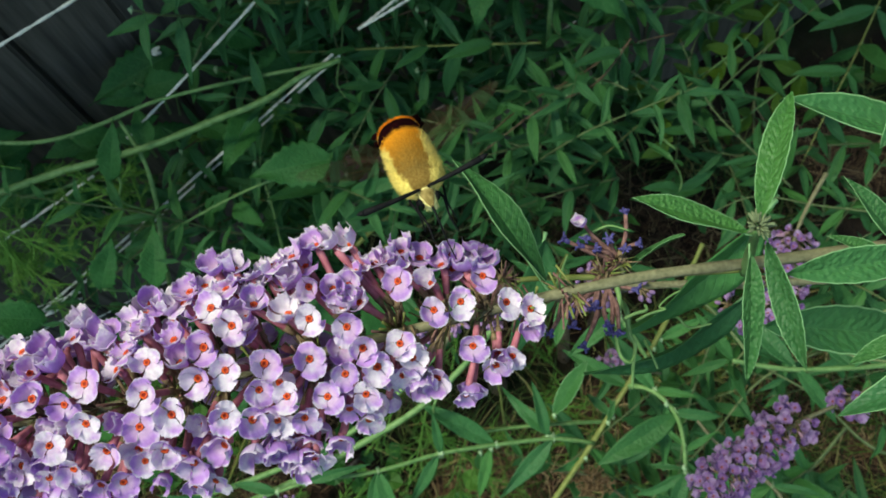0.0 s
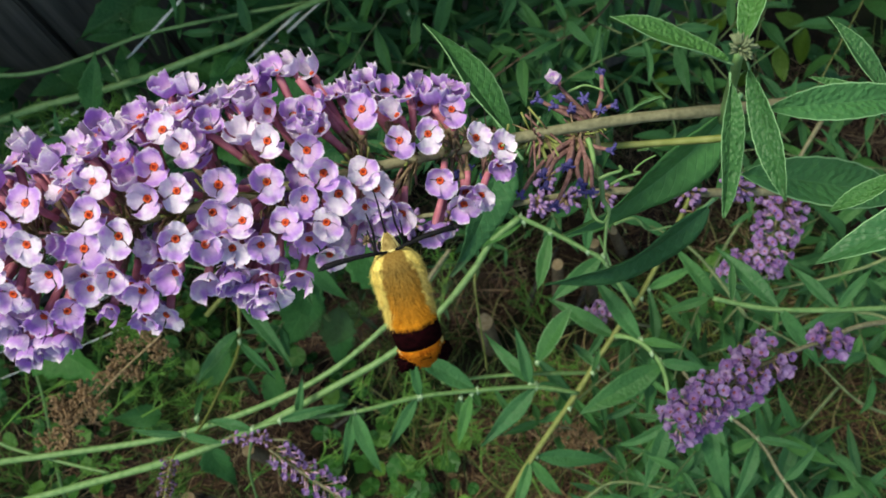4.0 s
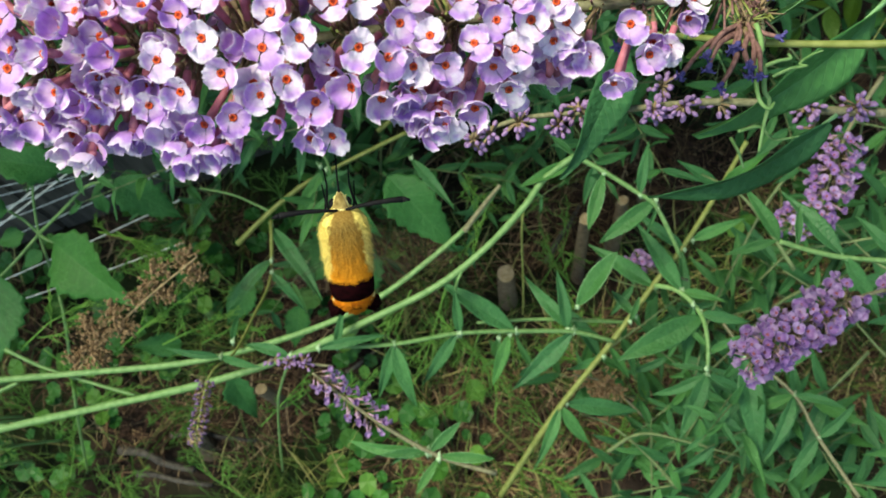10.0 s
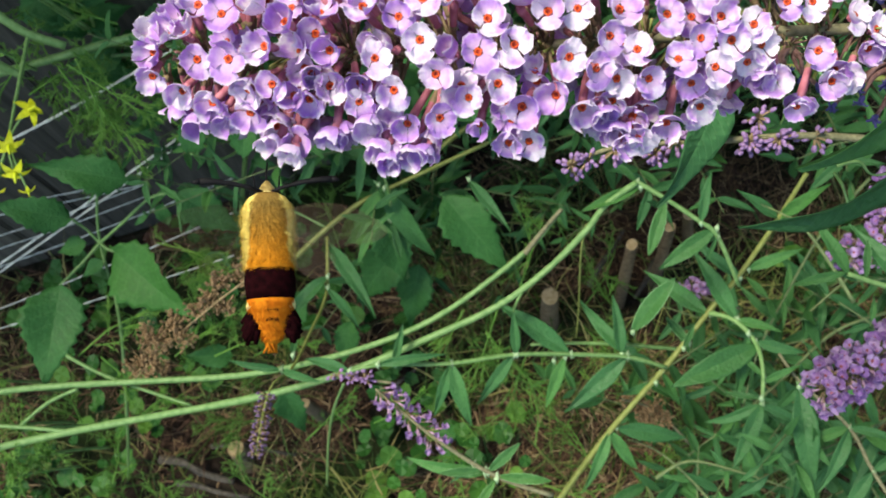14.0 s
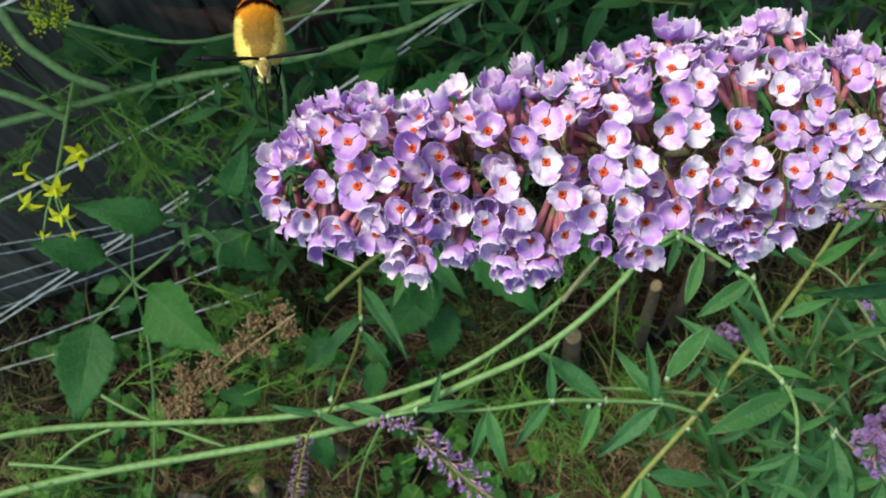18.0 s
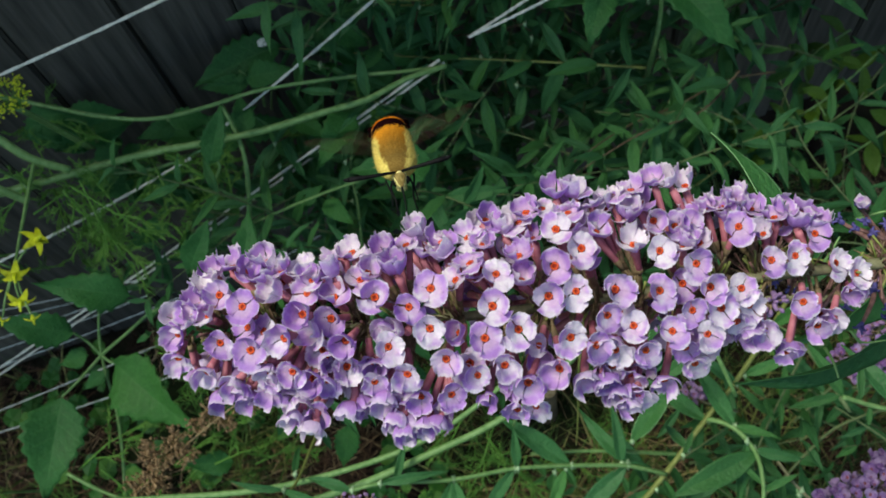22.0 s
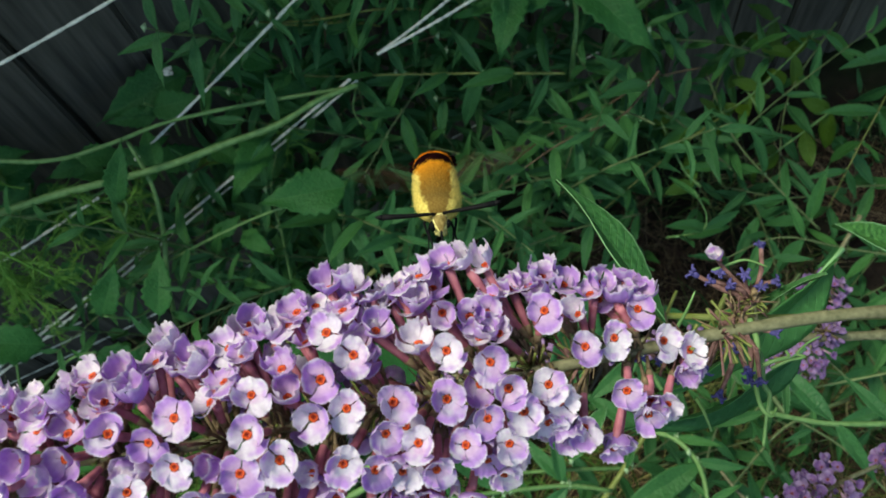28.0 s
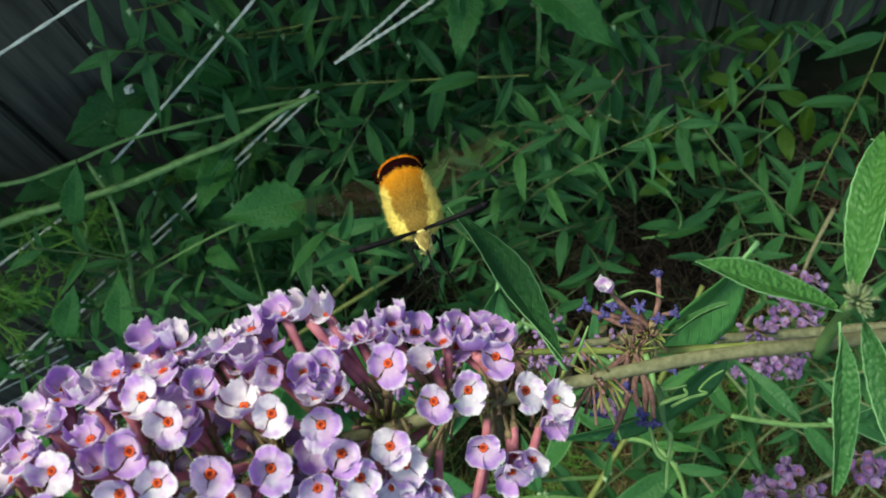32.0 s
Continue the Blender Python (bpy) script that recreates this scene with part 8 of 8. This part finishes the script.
def build_moth():
    """Origin at the middle of the thorax, head towards +y, back towards +z."""
    mm = 0.001

    def shell(rows, n=20, mat_of=None, mats=None, fur=0.05, name="x"):
        bm = bmesh.new()
        rings = []
        for y, rx, rz, z in rows:
            ring = []
            for k in range(n):
                a = 2 * math.pi * k / n
                d = Vector((math.cos(a), 0, math.sin(a)))
                w = 1 + fur * noise.noise(Vector((d.x * 5, y * 1.3, d.z * 5)) * 1.7)
                ring.append(bm.verts.new(Vector((d.x * rx * w, y, z + d.z * rz * w)) * mm))
            rings.append(ring)
        for i, (a, b) in enumerate(zip(rings, rings[1:])):
            for k in range(n):
                bm.faces.new((a[k], b[k], b[(k + 1) % n], a[(k + 1) % n])).material_index = mat_of(i, k / n) if mat_of else 0
        bm.faces.new(rings[0])
        bm.faces.new(rings[-1][::-1])
        return bm

    TH = [(-5.4, 4.0, 3.6, 0.0), (-4.5, 4.1, 3.7, 0.05), (-2.5, 4.25, 3.8, 0.1), (-0.5, 4.35, 3.8, 0.1), (1.5, 4.4, 3.75, 0.1), (3.5, 4.45, 3.6, 0.0), (5.4, 4.1, 3.2, -0.1), (6.7, 3.2, 2.6, -0.3), (7.5, 1.9, 1.7, -0.5)]
    th = shell(TH, 32, None, None, 0.03)
    thorax = part("thorax", th, FUR_COAT, moth, "olive-brown furry thorax with pale yellow sides")
    ab = shell([(-4.6, 4.0, 3.5, 0.0), (-5.4, 4.15, 3.6, 0.0), (-6.4, 4.15, 3.55, -0.1)], 28, None, None, 0.03)
    front = part("front_band", ab, FUR_AMBER, moth, "amber fur at the front of the abdomen")
    ab = shell([(-6.0, 4.25, 3.75, 0.0), (-7.8, 4.35, 3.9, 0.1), (-9.6, 4.3, 3.85, 0.15), (-11.1, 4.15, 3.65, 0.15)], 28, None, None, 0.03)
    dark = part("dark_band", ab, FUR_DARK, moth, "black-maroon velvety band")
    ab = shell([(-10.9, 4.1, 3.58, 0.12), (-12.6, 3.9, 3.35, 0.05), (-14.6, 3.3, 2.5, -0.3), (-16.6, 2.4, 1.8, -0.3), (-18.4, 1.3, 1.1, -0.4)], 28,
               lambda i, u: 1 if (u > 0.58 and u < 0.92) else 0, None, 0.03)
    rear = part("rear_band", ab, [FUR_RUST, FUR_DARK], moth, "orange rear of the abdomen")

    def fur(parent, mats, rows, count, length, seed, mat_of=None):
        """Short hairs lying back over a body part."""
        rnd = random.Random(seed)
        bm = bmesh.new()
        for _ in range(count):
            i = rnd.uniform(0, len(rows) - 1.001)
            a, b, f = rows[int(i)], rows[int(i) + 1], i % 1
            y, rx, rz, z = (p + (q - p) * f for p, q in zip(a, b))
            u = rnd.random()
            t = 2 * math.pi * u
            d = Vector((math.cos(t), 0, math.sin(t)))
            p = Vector((d.x * rx * 0.97, y, z + d.z * rz * 0.97)) * mm
            w = (d * rnd.uniform(0.25, 0.85) + Vector((rnd.gauss(0, .28), -1, rnd.gauss(0, .28)))).normalized()
            e = p + w * length * rnd.uniform(0.6, 1.2) * mm
            s = w.cross(d).normalized() * 0.085 * mm
            f_ = bm.faces.new([bm.verts.new(q) for q in (p - s, p + s, e)])
            f_.material_index = mat_of(u, y) if mat_of else 0
        part("fur", bm, mats, parent)

    fur(thorax, [FUR_COAT], TH[:-1], 9000, 1.5, 1)
    fur(front, [FUR_AMBER], [(-4.2, 4.0, 3.6, 0.0), (-5.6, 4.1, 3.6, 0.0)], 2600, 0.7, 2)
    fur(dark, [FUR_DARK], [(-6.4, 4.28, 3.78, 0.0), (-10.8, 4.15, 3.65, 0.15)], 1500, 0.5, 3)
    fur(rear, [FUR_RUST], [(-11.3, 4.05, 3.5, 0.1), (-12.6, 3.9, 3.3, 0.05), (-14.6, 3.3, 2.5, -0.3), (-17.6, 1.8, 1.4, -0.35)], 2600, 0.9, 4)
    # pale tufts at the sides behind the band, dark dashes down the middle
    for sx in (-1, 1):
        bm = bmesh.new()
        rnd = random.Random(30 + sx)
        for k in range(26):
            a = radians(rnd.uniform(5, 42))
            p = Vector((sx * math.cos(a) * 4.0, -11.3 - rnd.uniform(0, 0.8), math.sin(a) * 3.1 - 0.2)) * mm
            add_tube(bm, [p, p + Vector((sx * 0.25, -0.8, 0.1)) * mm], 0.16 * mm, 0.03 * mm, 4)
        part("side_tuft", bm, FUR_PALE, rear, "small pale side tuft")
    for k in range(2):
        bm = bmesh.new()
        rnd = random.Random(50 + k)
        for q in range(26):
            x = rnd.uniform(-1.2, 1.2)
            y = -12.6 - 1.6 * k - 0.25 * abs(x)
            p = Vector((x, y, (3.45, 2.85)[k] * math.sqrt(1 - (x / 4.2) ** 2) - 0.28)) * mm
            add_tube(bm, [p, p + Vector((rnd.gauss(0, .1), -0.55, 0.06)) * mm], 0.12 * mm, 0.03 * mm, 4)
        part("dark_dash", bm, FUR_DARK, rear)
    # tail tuft: flat black fans with an orange middle
    for sx in (-1, 1):
        bm = bmesh.new()
        rnd = random.Random(3 + sx)
        for k in range(90):
            a = radians(rnd.uniform(5, 60)) * sx
            p = Vector((sx * rnd.uniform(2.4, 3.6), -13.2 - rnd.uniform(0, 3.2), rnd.uniform(-1.2, 1.0))) * mm
            q = p + Vector((math.sin(a) * 2.0, -math.cos(a) * rnd.uniform(1.6, 2.8), rnd.uniform(-0.4, 0.2))) * mm
            add_tube(bm, [p, (p + q) / 2, q], 0.75 * mm, 0.35 * mm, 5)
        part("tail_tuft", bm, FUR_DARK, moth, "black tail tuft")
    bm = bmesh.new()
    rnd = random.Random(9)
    for k in range(16):
        p = Vector((rnd.uniform(-1.0, 1.0), -17.0, rnd.uniform(-0.6, 0.6))) * mm
        add_tube(bm, [p, p + Vector((rnd.uniform(-.5, .5), -1.6, -0.1)) * mm, p + Vector((rnd.uniform(-.8, .8), -3.0, -0.2)) * mm], 0.5 * mm, 0.12 * mm, 5)
    part("tail_tip", bm, FUR_RUST, moth)
    hd = shell([(5.6, 1.7, 1.7, -0.4), (6.8, 1.65, 1.6, -0.7), (7.8, 1.55, 1.5, -1.1), (8.8, 1.2, 1.2, -1.5), (9.6, 0.75, 0.75, -1.9), (10.2, 0.3, 0.3, -2.2)], 22, lambda i, u: 0 if 0.06 < u < 0.44 and i != 1 else 1, None, 0.05)
    head = part("head", hd, [FUR_GREY, FUR_PALE], moth)
    fur(head, [FUR_GREY, FUR_PALE], [(6.4, 1.7, 1.65, -0.6), (7.8, 1.55, 1.5, -1.1), (9.6, 0.75, 0.75, -1.9)], 1800, 0.8, 6, lambda u, y: 0 if 0.06 < u < 0.44 and not 6.6 < y < 7.2 else 1)
    for sx in (-1, 1):
        # furry pale upper foreleg folded beside the tongue
        bm = bmesh.new()
        rnd = random.Random(70 + sx)
        add_tube(bm, [Vector(q) * mm for q in ((sx * 0.7, 6.4, -2.4), (sx * 0.8, 7.2, -3.2), (sx * 0.7, 7.8, -4.0), (sx * 0.5, 8.2, -4.9))], 0.8 * mm, 0.15 * mm, 8)
        for k in range(70):
            f = rnd.random()
            p = Vector((sx * (0.7 + 0.1 * f), 6.4 + 1.4 * f, -2.4 - 1.6 * f)) * mm
            d = Vector((rnd.gauss(0, 0.6), 0.6, rnd.gauss(-1.0, 0.6))).normalized()
            add_tube(bm, [p, p + d * rnd.uniform(0.7, 1.2) * mm], 0.16 * mm, 0.03 * mm, 4)
        part("foreleg", bm, FUR_PALE, moth, "pale yellow furry upper foreleg")
        bm = bmesh.new()
        add_blob(bm, (sx * 1.45 * mm, 7.9 * mm, -2.0 * mm), 0.7 * mm, 1.0 * mm, 1.0 * mm, seg=12, rings=8)
        part("eye", bm, HORN, head, "round black eye")
        bm = bmesh.new()
        add_tube(bm, [Vector(q) * mm for q in ((sx * 0.8, 7.6, 0.5), (sx * 3.0, 8.3, 1.2), (sx * 6.0, 8.9, 1.8), (sx * 9.0, 9.2, 2.3), (sx * 11.2, 9.2, 2.5))], 0.28 * mm, 0.62 * mm, 8)
        add_tube(bm, [Vector(q) * mm for q in ((sx * 11.2, 9.2, 2.5), (sx * 12.0, 9.1, 2.6), (sx * 12.6, 8.9, 2.6))], 0.62 * mm, 0.12 * mm, 8)
        part("antenna", bm, HORN, head, "thick black clubbed antenna")
        # two pairs of legs held below
        for y, out, dn in ((4.0, 2.6, -6.5), (1.0, 3.4, -6.0)):
            bm = bmesh.new()
            add_tube(bm, [Vector(q) * mm for q in ((sx * 1.6, y, -3.2), (sx * out, y + 2.5, -4.6), (sx * out * 0.8, y + 5.5, dn), (sx * out * 0.9, y + 8.5, dn - 1.5))], 0.33 * mm, 0.13 * mm, 6)
            part("leg", bm, HORN, moth, "thin black leg")
    bm = bmesh.new()
    add_tube(bm, smooth_line([Vector(q) * mm for q in ((0, 9.2, -1.5), (0, 12, -3.4), (0.2, 14.5, -6.8), (0.1, 16.2, -10.5))], 5), 0.24 * mm, 0.1 * mm, 6)
    part("proboscis", bm, HORN, head, "long thin dark tongue")
    # clear wings, a faint blur of brown veins and rim
    m, n, l, b = material("clear_wing", 0.35, 0.3)
    b.inputs["Base Color"].default_value = (0.16, 0.10, 0.07, 1)
    b.inputs["Alpha"].default_value = 0.06
    m2, n, l, b = material("wing_rim", 0.6, 0.3)
    b.inputs["Base Color"].default_value = (0.07, 0.035, 0.025, 1)
    b.inputs["Alpha"].default_value = 0.16
    for sx in (-1, 1):
        for nm, outline in (("forewing", ((2.5, 3.5, 3.0), (8, 4.4, 5.2), (14, 3.2, 6.8), (19.5, -0.5, 7.8), (18.5, -2.6, 7.4), (13, -3.4, 5.8), (7, -2.6, 4.2), (3, -0.5, 2.8))),
                            ("hindwing", ((3, -0.5, 2.2), (7.5, -2.2, 3.2), (11.0, -4.6, 3.9), (10.2, -7.4, 3.6), (7.0, -8.2, 2.8), (4.2, -5.4, 2.0)))):
            bm = bmesh.new()
            pts = smooth_line([Vector((sx * x, y, z)) * mm for x, y, z in outline] + [Vector((sx * outline[0][0], outline[0][1], outline[0][2])) * mm], 5)
            c = sum(pts, Vector()) / len(pts)
            inner = [bm.verts.new(c + (p - c) * 0.86) for p in pts[:-1]]
            outer = [bm.verts.new(p) for p in pts[:-1]]
            cv = bm.verts.new(c)
            k = len(inner)
            for i in range(k):
                j = (i + 1) % k
                bm.faces.new((cv, inner[i], inner[j])).material_index = 0
                bm.faces.new((inner[i], outer[i], outer[j], inner[j])).material_index = 1
            part(nm, bm, [m, m2], moth, "clear wing with a thin brown rim")
    # the abdomen droops from the waist
    for ob in moth.children_recursive:
        if ob.name.split(".")[0] not in ("forewing", "hindwing"):
            for v in ob.data.vertices:
                if v.co.y < -5 * mm:
                    v.co.z -= 28.0 * (v.co.y + 5 * mm) ** 2


build_moth()



def motions():
    walk(branch, [(t, pose(x, y, z, rx, ry, rz)) for t, x, y, z, rx, ry, rz in SWAY])
    walk(moth, [(t, pose(x, y, z, rx, ry, rz)) for t, x, y, z, rx, ry, rz in FLIGHT])


SWAY = [
    (0, -0.019, 0.0495, 0.6859, -0.01, -2.16, 0.33),
    (0.5, -0.0178, 0.0477, 0.6853, -0.13, -1.24, 0.61),
    (1, -0.016, 0.0462, 0.68, 0.34, -1.65, 1.07),
    (1.5, -0.0154, 0.0482, 0.6783, 0.14, -2.03, 0.4),
    (2, -0.0163, 0.0509, 0.6826, 1.43, -0.86, 0.46),
    (2.5, -0.0125, 0.0514, 0.6885, 0.03, -0.17, 0.09),
    (3, -0.0109, 0.0472, 0.6874, 0.57, -0.16, 0.49),
    (3.5, -0.0126, 0.0464, 0.6847, 0.57, -0.52, 1.45),
    (4, -0.0097, 0.0495, 0.6854, 1.54, -0.17, 1.38),
    (4.5, -0.0131, 0.0518, 0.6784, 0.44, -2.63, 0.58),
    (6.5, -0.0104, 0.053, 0.6861, 1.41, -0.04, -1.64),
    (7, -0.0091, 0.0538, 0.6885, -0.32, -0.24, -1.99),
    (7.5, -0.011, 0.0516, 0.6839, 1.04, -1.07, -1.44),
    (8, -0.0104, 0.0533, 0.6871, 0.5, -0.62, -1.81),
    (8.5, -0.011, 0.0496, 0.6839, 0.7, -1.24, -1.24),
    (9, -0.0091, 0.0533, 0.6884, 0.65, -0.11, -2.08),
    (9.5, -0.01, 0.049, 0.6857, -0.56, -0.54, -0.63),
    (10, -0.0107, 0.0512, 0.6862, -0.41, -0.7, -0.82),
    (10.5, -0.0087, 0.0509, 0.6884, -1.05, -0.31, -1.12),
    (11, -0.0091, 0.0512, 0.6884, -1.55, -0.28, -0.99),
    (11.5, -0.0074, 0.052, 0.6895, -1.8, -0.16, -0.64),
    (12, -0.0089, 0.0521, 0.6872, -2.23, -0.78, -0.72),
    (12.5, -0.0067, 0.0504, 0.6865, -1.65, -0.24, -0.91),
    (13, -0.006, 0.0501, 0.6866, -1.8, 0.1, -0.25),
    (13.5, -0.0065, 0.0498, 0.6866, -2.06, -0.04, -0.49),
    (14, -0.003, 0.052, 0.6865, -1.24, 0.79, -1.8),
    (14.5, -0.0049, 0.0505, 0.685, -1.51, 0.45, -0.66),
    (16.5, -0.0044, 0.0509, 0.6861, 0.37, -0.14, 2.21),
    (17, -0.0028, 0.0502, 0.6841, 0.04, 0.07, 2.92),
    (17.5, -0.0024, 0.0516, 0.6847, -0.09, 0.45, 2.1),
    (18, -0.0042, 0.0511, 0.6863, -0.96, 0.51, 1.09),
    (18.5, -0.0034, 0.0508, 0.6854, -0.89, 1.13, 1.17),
    (19, -0.0033, 0.0502, 0.6848, -0.61, 1.8, 0.78),
    (19.5, -0.0023, 0.0462, 0.6869, -2.5, 0.77, 2.09),
    (20, -0.0018, 0.0452, 0.6869, -1.17, 1.21, 1.54),
    (20.5, -0.0024, 0.0463, 0.6882, -0.01, 1.82, 0.3),
    (21, -0.0024, 0.0465, 0.687, -0.62, 2.13, 0.78),
    (21.5, -0.0032, 0.0498, 0.6864, 0.79, 1.03, -0.9),
    (22, -0.0036, 0.0495, 0.6843, 0.83, -0.49, -0.52),
    (22.5, -0.0027, 0.0492, 0.6849, -0.08, 0.65, -0.15),
    (23, -0.0034, 0.0476, 0.6853, 0.52, -0.24, 0.07),
    (23.5, -0.0015, 0.0488, 0.6886, 2.08, 0.36, -0.37),
    (24, -0.0017, 0.0489, 0.6903, 2.35, -0.01, -0.51),
    (24.5, -0.0027, 0.0464, 0.6922, 1.52, -0.78, -0.57),
    (25, -0.0025, 0.045, 0.6934, 0.86, 0.05, 0.12),
    (25.5, -0.0011, 0.0447, 0.6911, 0.77, -1.6, -0.31),
    (27.5, -0.0014, 0.0464, 0.6929, -0.06, 0.56, 0.19),
    (28, -0.0026, 0.0471, 0.69, 0.05, 0.25, 0.22),
    (28.5, -0.0033, 0.047, 0.6932, -0.31, 1.02, 0.11),
    (29, -0.0048, 0.0456, 0.6898, 0.32, 0.43, 0.27),
    (29.5, -0.005, 0.044, 0.6888, 0.8, 0.85, 0),
    (30, -0.0041, 0.0428, 0.6889, -0.7, 1.08, 0.28),
    (30.5, -0.0027, 0.0429, 0.6874, 0.55, 0.9, -0.03),
    (31, -0.0013, 0.0426, 0.6865, 1.23, 1.59, 0.01),
    (31.5, -0.0024, 0.0431, 0.6882, 1.59, 1.5, -0.31),
    (32, -0.0021, 0.04, 0.6893, 0.6, 1.43, 0.37),
]
FLIGHT = [
    (0, -0.0001, 0.0762, 0.7127, 23.1, 2.6, -174.8),
    (0.5, 0.0148, 0.0804, 0.6989, 27.2, -5.2, 163.1),
    (1, 0.0179, 0.0767, 0.6814, 30.4, -8.2, 156.2),
    (1.5, 0.0275, 0.0623, 0.7001, 39.5, 1.1, 171.4),
    (2, 0.0270, 0.0475, 0.7038, 42.7, -23.1, 82.7),
    (2.5, 0.0179, 0.0412, 0.7059, 48.5, -12.6, 30.7),
    (3, 0.0030, 0.0253, 0.6980, 41.3, 0.6, 11.7),
    (3.5, 0.0018, 0.0260, 0.6947, 35.1, -3.8, 21.9),
    (4, -0.0031, 0.0278, 0.6925, 44.3, 4.3, 1.0),
    (4.5, -0.0109, 0.0316, 0.6928, 47.7, 9.8, -6.9),
    (6.5, -0.0290, 0.0374, 0.6795, 24.5, 9.1, -11.6),
    (7, -0.0343, 0.0281, 0.6796, 32.7, 6.6, -1.6),
    (7.5, -0.0400, 0.0294, 0.6786, 70.5, 10.3, -7.6),
    (8, -0.0429, 0.0337, 0.6770, 25.2, 9.4, -5.0),
    (8.5, -0.0424, 0.0296, 0.6812, 62.4, 10.1, -10.3),
    (9, -0.0399, 0.0329, 0.6887, 34.3, 2.8, 4.0),
    (9.5, -0.0459, 0.0231, 0.6770, 45.7, 2.9, 9.0),
    (10, -0.0509, 0.0296, 0.6702, 49.6, 8.4, -4.1),
    (10.5, -0.0566, 0.0294, 0.6775, 57.0, 9.1, -1.7),
    (11, -0.0652, 0.0267, 0.6838, 37.8, 10.2, 2.5),
    (11.5, -0.0673, 0.0300, 0.6866, 37.1, 10.3, 1.9),
    (12, -0.0710, 0.0350, 0.6913, 28.7, 12.9, -1.9),
    (12.5, -0.0764, 0.0291, 0.6894, 31.5, 12.5, 1.0),
    (13, -0.0804, 0.0284, 0.6882, 51.0, 11.8, 3.6),
    (13.5, -0.0817, 0.0314, 0.6905, 45.2, 14.6, -5.1),
    (14, -0.0865, 0.0361, 0.6936, 11.7, 15.5, -5.9),
    (14.5, -0.0864, 0.0349, 0.6949, 45.4, 12.7, -2.9),
    (16.5, -0.1060, 0.0490, 0.7022, 38.9, 24.9, -31.5),
    (17, -0.1038, 0.0617, 0.7092, 11.9, 31.8, -54.9),
    (17.5, -0.0974, 0.0666, 0.7230, 30.8, 32.3, -101.8),
    (18, -0.1020, 0.0985, 0.6993, 21.2, -12.2, 179.0),
    (18.5, -0.0880, 0.1030, 0.6987, 21.6, -10.7, 175.0),
    (19, -0.0874, 0.1084, 0.6854, 24.0, -10.8, 175.3),
    (19.5, -0.0919, 0.0918, 0.6991, 21.2, -0.0, -161.7),
    (20, -0.0818, 0.0881, 0.7029, 23.1, -2.3, -167.8),
    (20.5, -0.0673, 0.0921, 0.7060, 23.6, -9.7, 171.4),
    (21, -0.0650, 0.0973, 0.7097, 26.7, 4.7, -167.1),
    (21.5, -0.0628, 0.0942, 0.6883, 25.2, -8.1, 171.9),
    (22, -0.0549, 0.1085, 0.6728, 23.2, -2.0, 179.9),
    (22.5, -0.0556, 0.1040, 0.6752, 25.3, -8.2, 171.7),
    (23, -0.0593, 0.0982, 0.6847, 25.1, -6.5, 180.0),
    (23.5, -0.0460, 0.1001, 0.6990, 22.6, -5.0, 177.4),
    (24, -0.0419, 0.1061, 0.6942, 21.7, 2.5, -171.0),
    (24.5, -0.0381, 0.0997, 0.6866, 25.3, 2.0, -170.5),
    (25, -0.0263, 0.1062, 0.6827, 25.3, -6.8, 168.6),
    (25.5, -0.0226, 0.1014, 0.6825, 26.7, -3.5, 174.1),
    (27.5, -0.0082, 0.0987, 0.6888, 25.8, -7.3, 164.5),
    (28, -0.0032, 0.0985, 0.6756, 27.2, -3.6, 170.2),
    (28.5, 0.0070, 0.0944, 0.6839, 28.2, -9.4, 154.7),
    (29, 0.0039, 0.0963, 0.6915, 26.4, -9.6, 161.0),
    (29.5, 0.0019, 0.0908, 0.6862, 29.6, -11.7, 159.1),
    (30, 0.0191, 0.0858, 0.6896, 28.8, -8.9, 154.8),
    (30.5, 0.0067, 0.0828, 0.6923, 27.6, -2.8, 178.9),
    (31, 0.0247, 0.0870, 0.6736, 29.8, -9.5, 153.1),
    (31.5, 0.0219, 0.0805, 0.6852, 24.3, -14.0, 147.4),
    (32, 0.0180, 0.0831, 0.6858, 22.7, -1.3, -179.7),
]
motions()
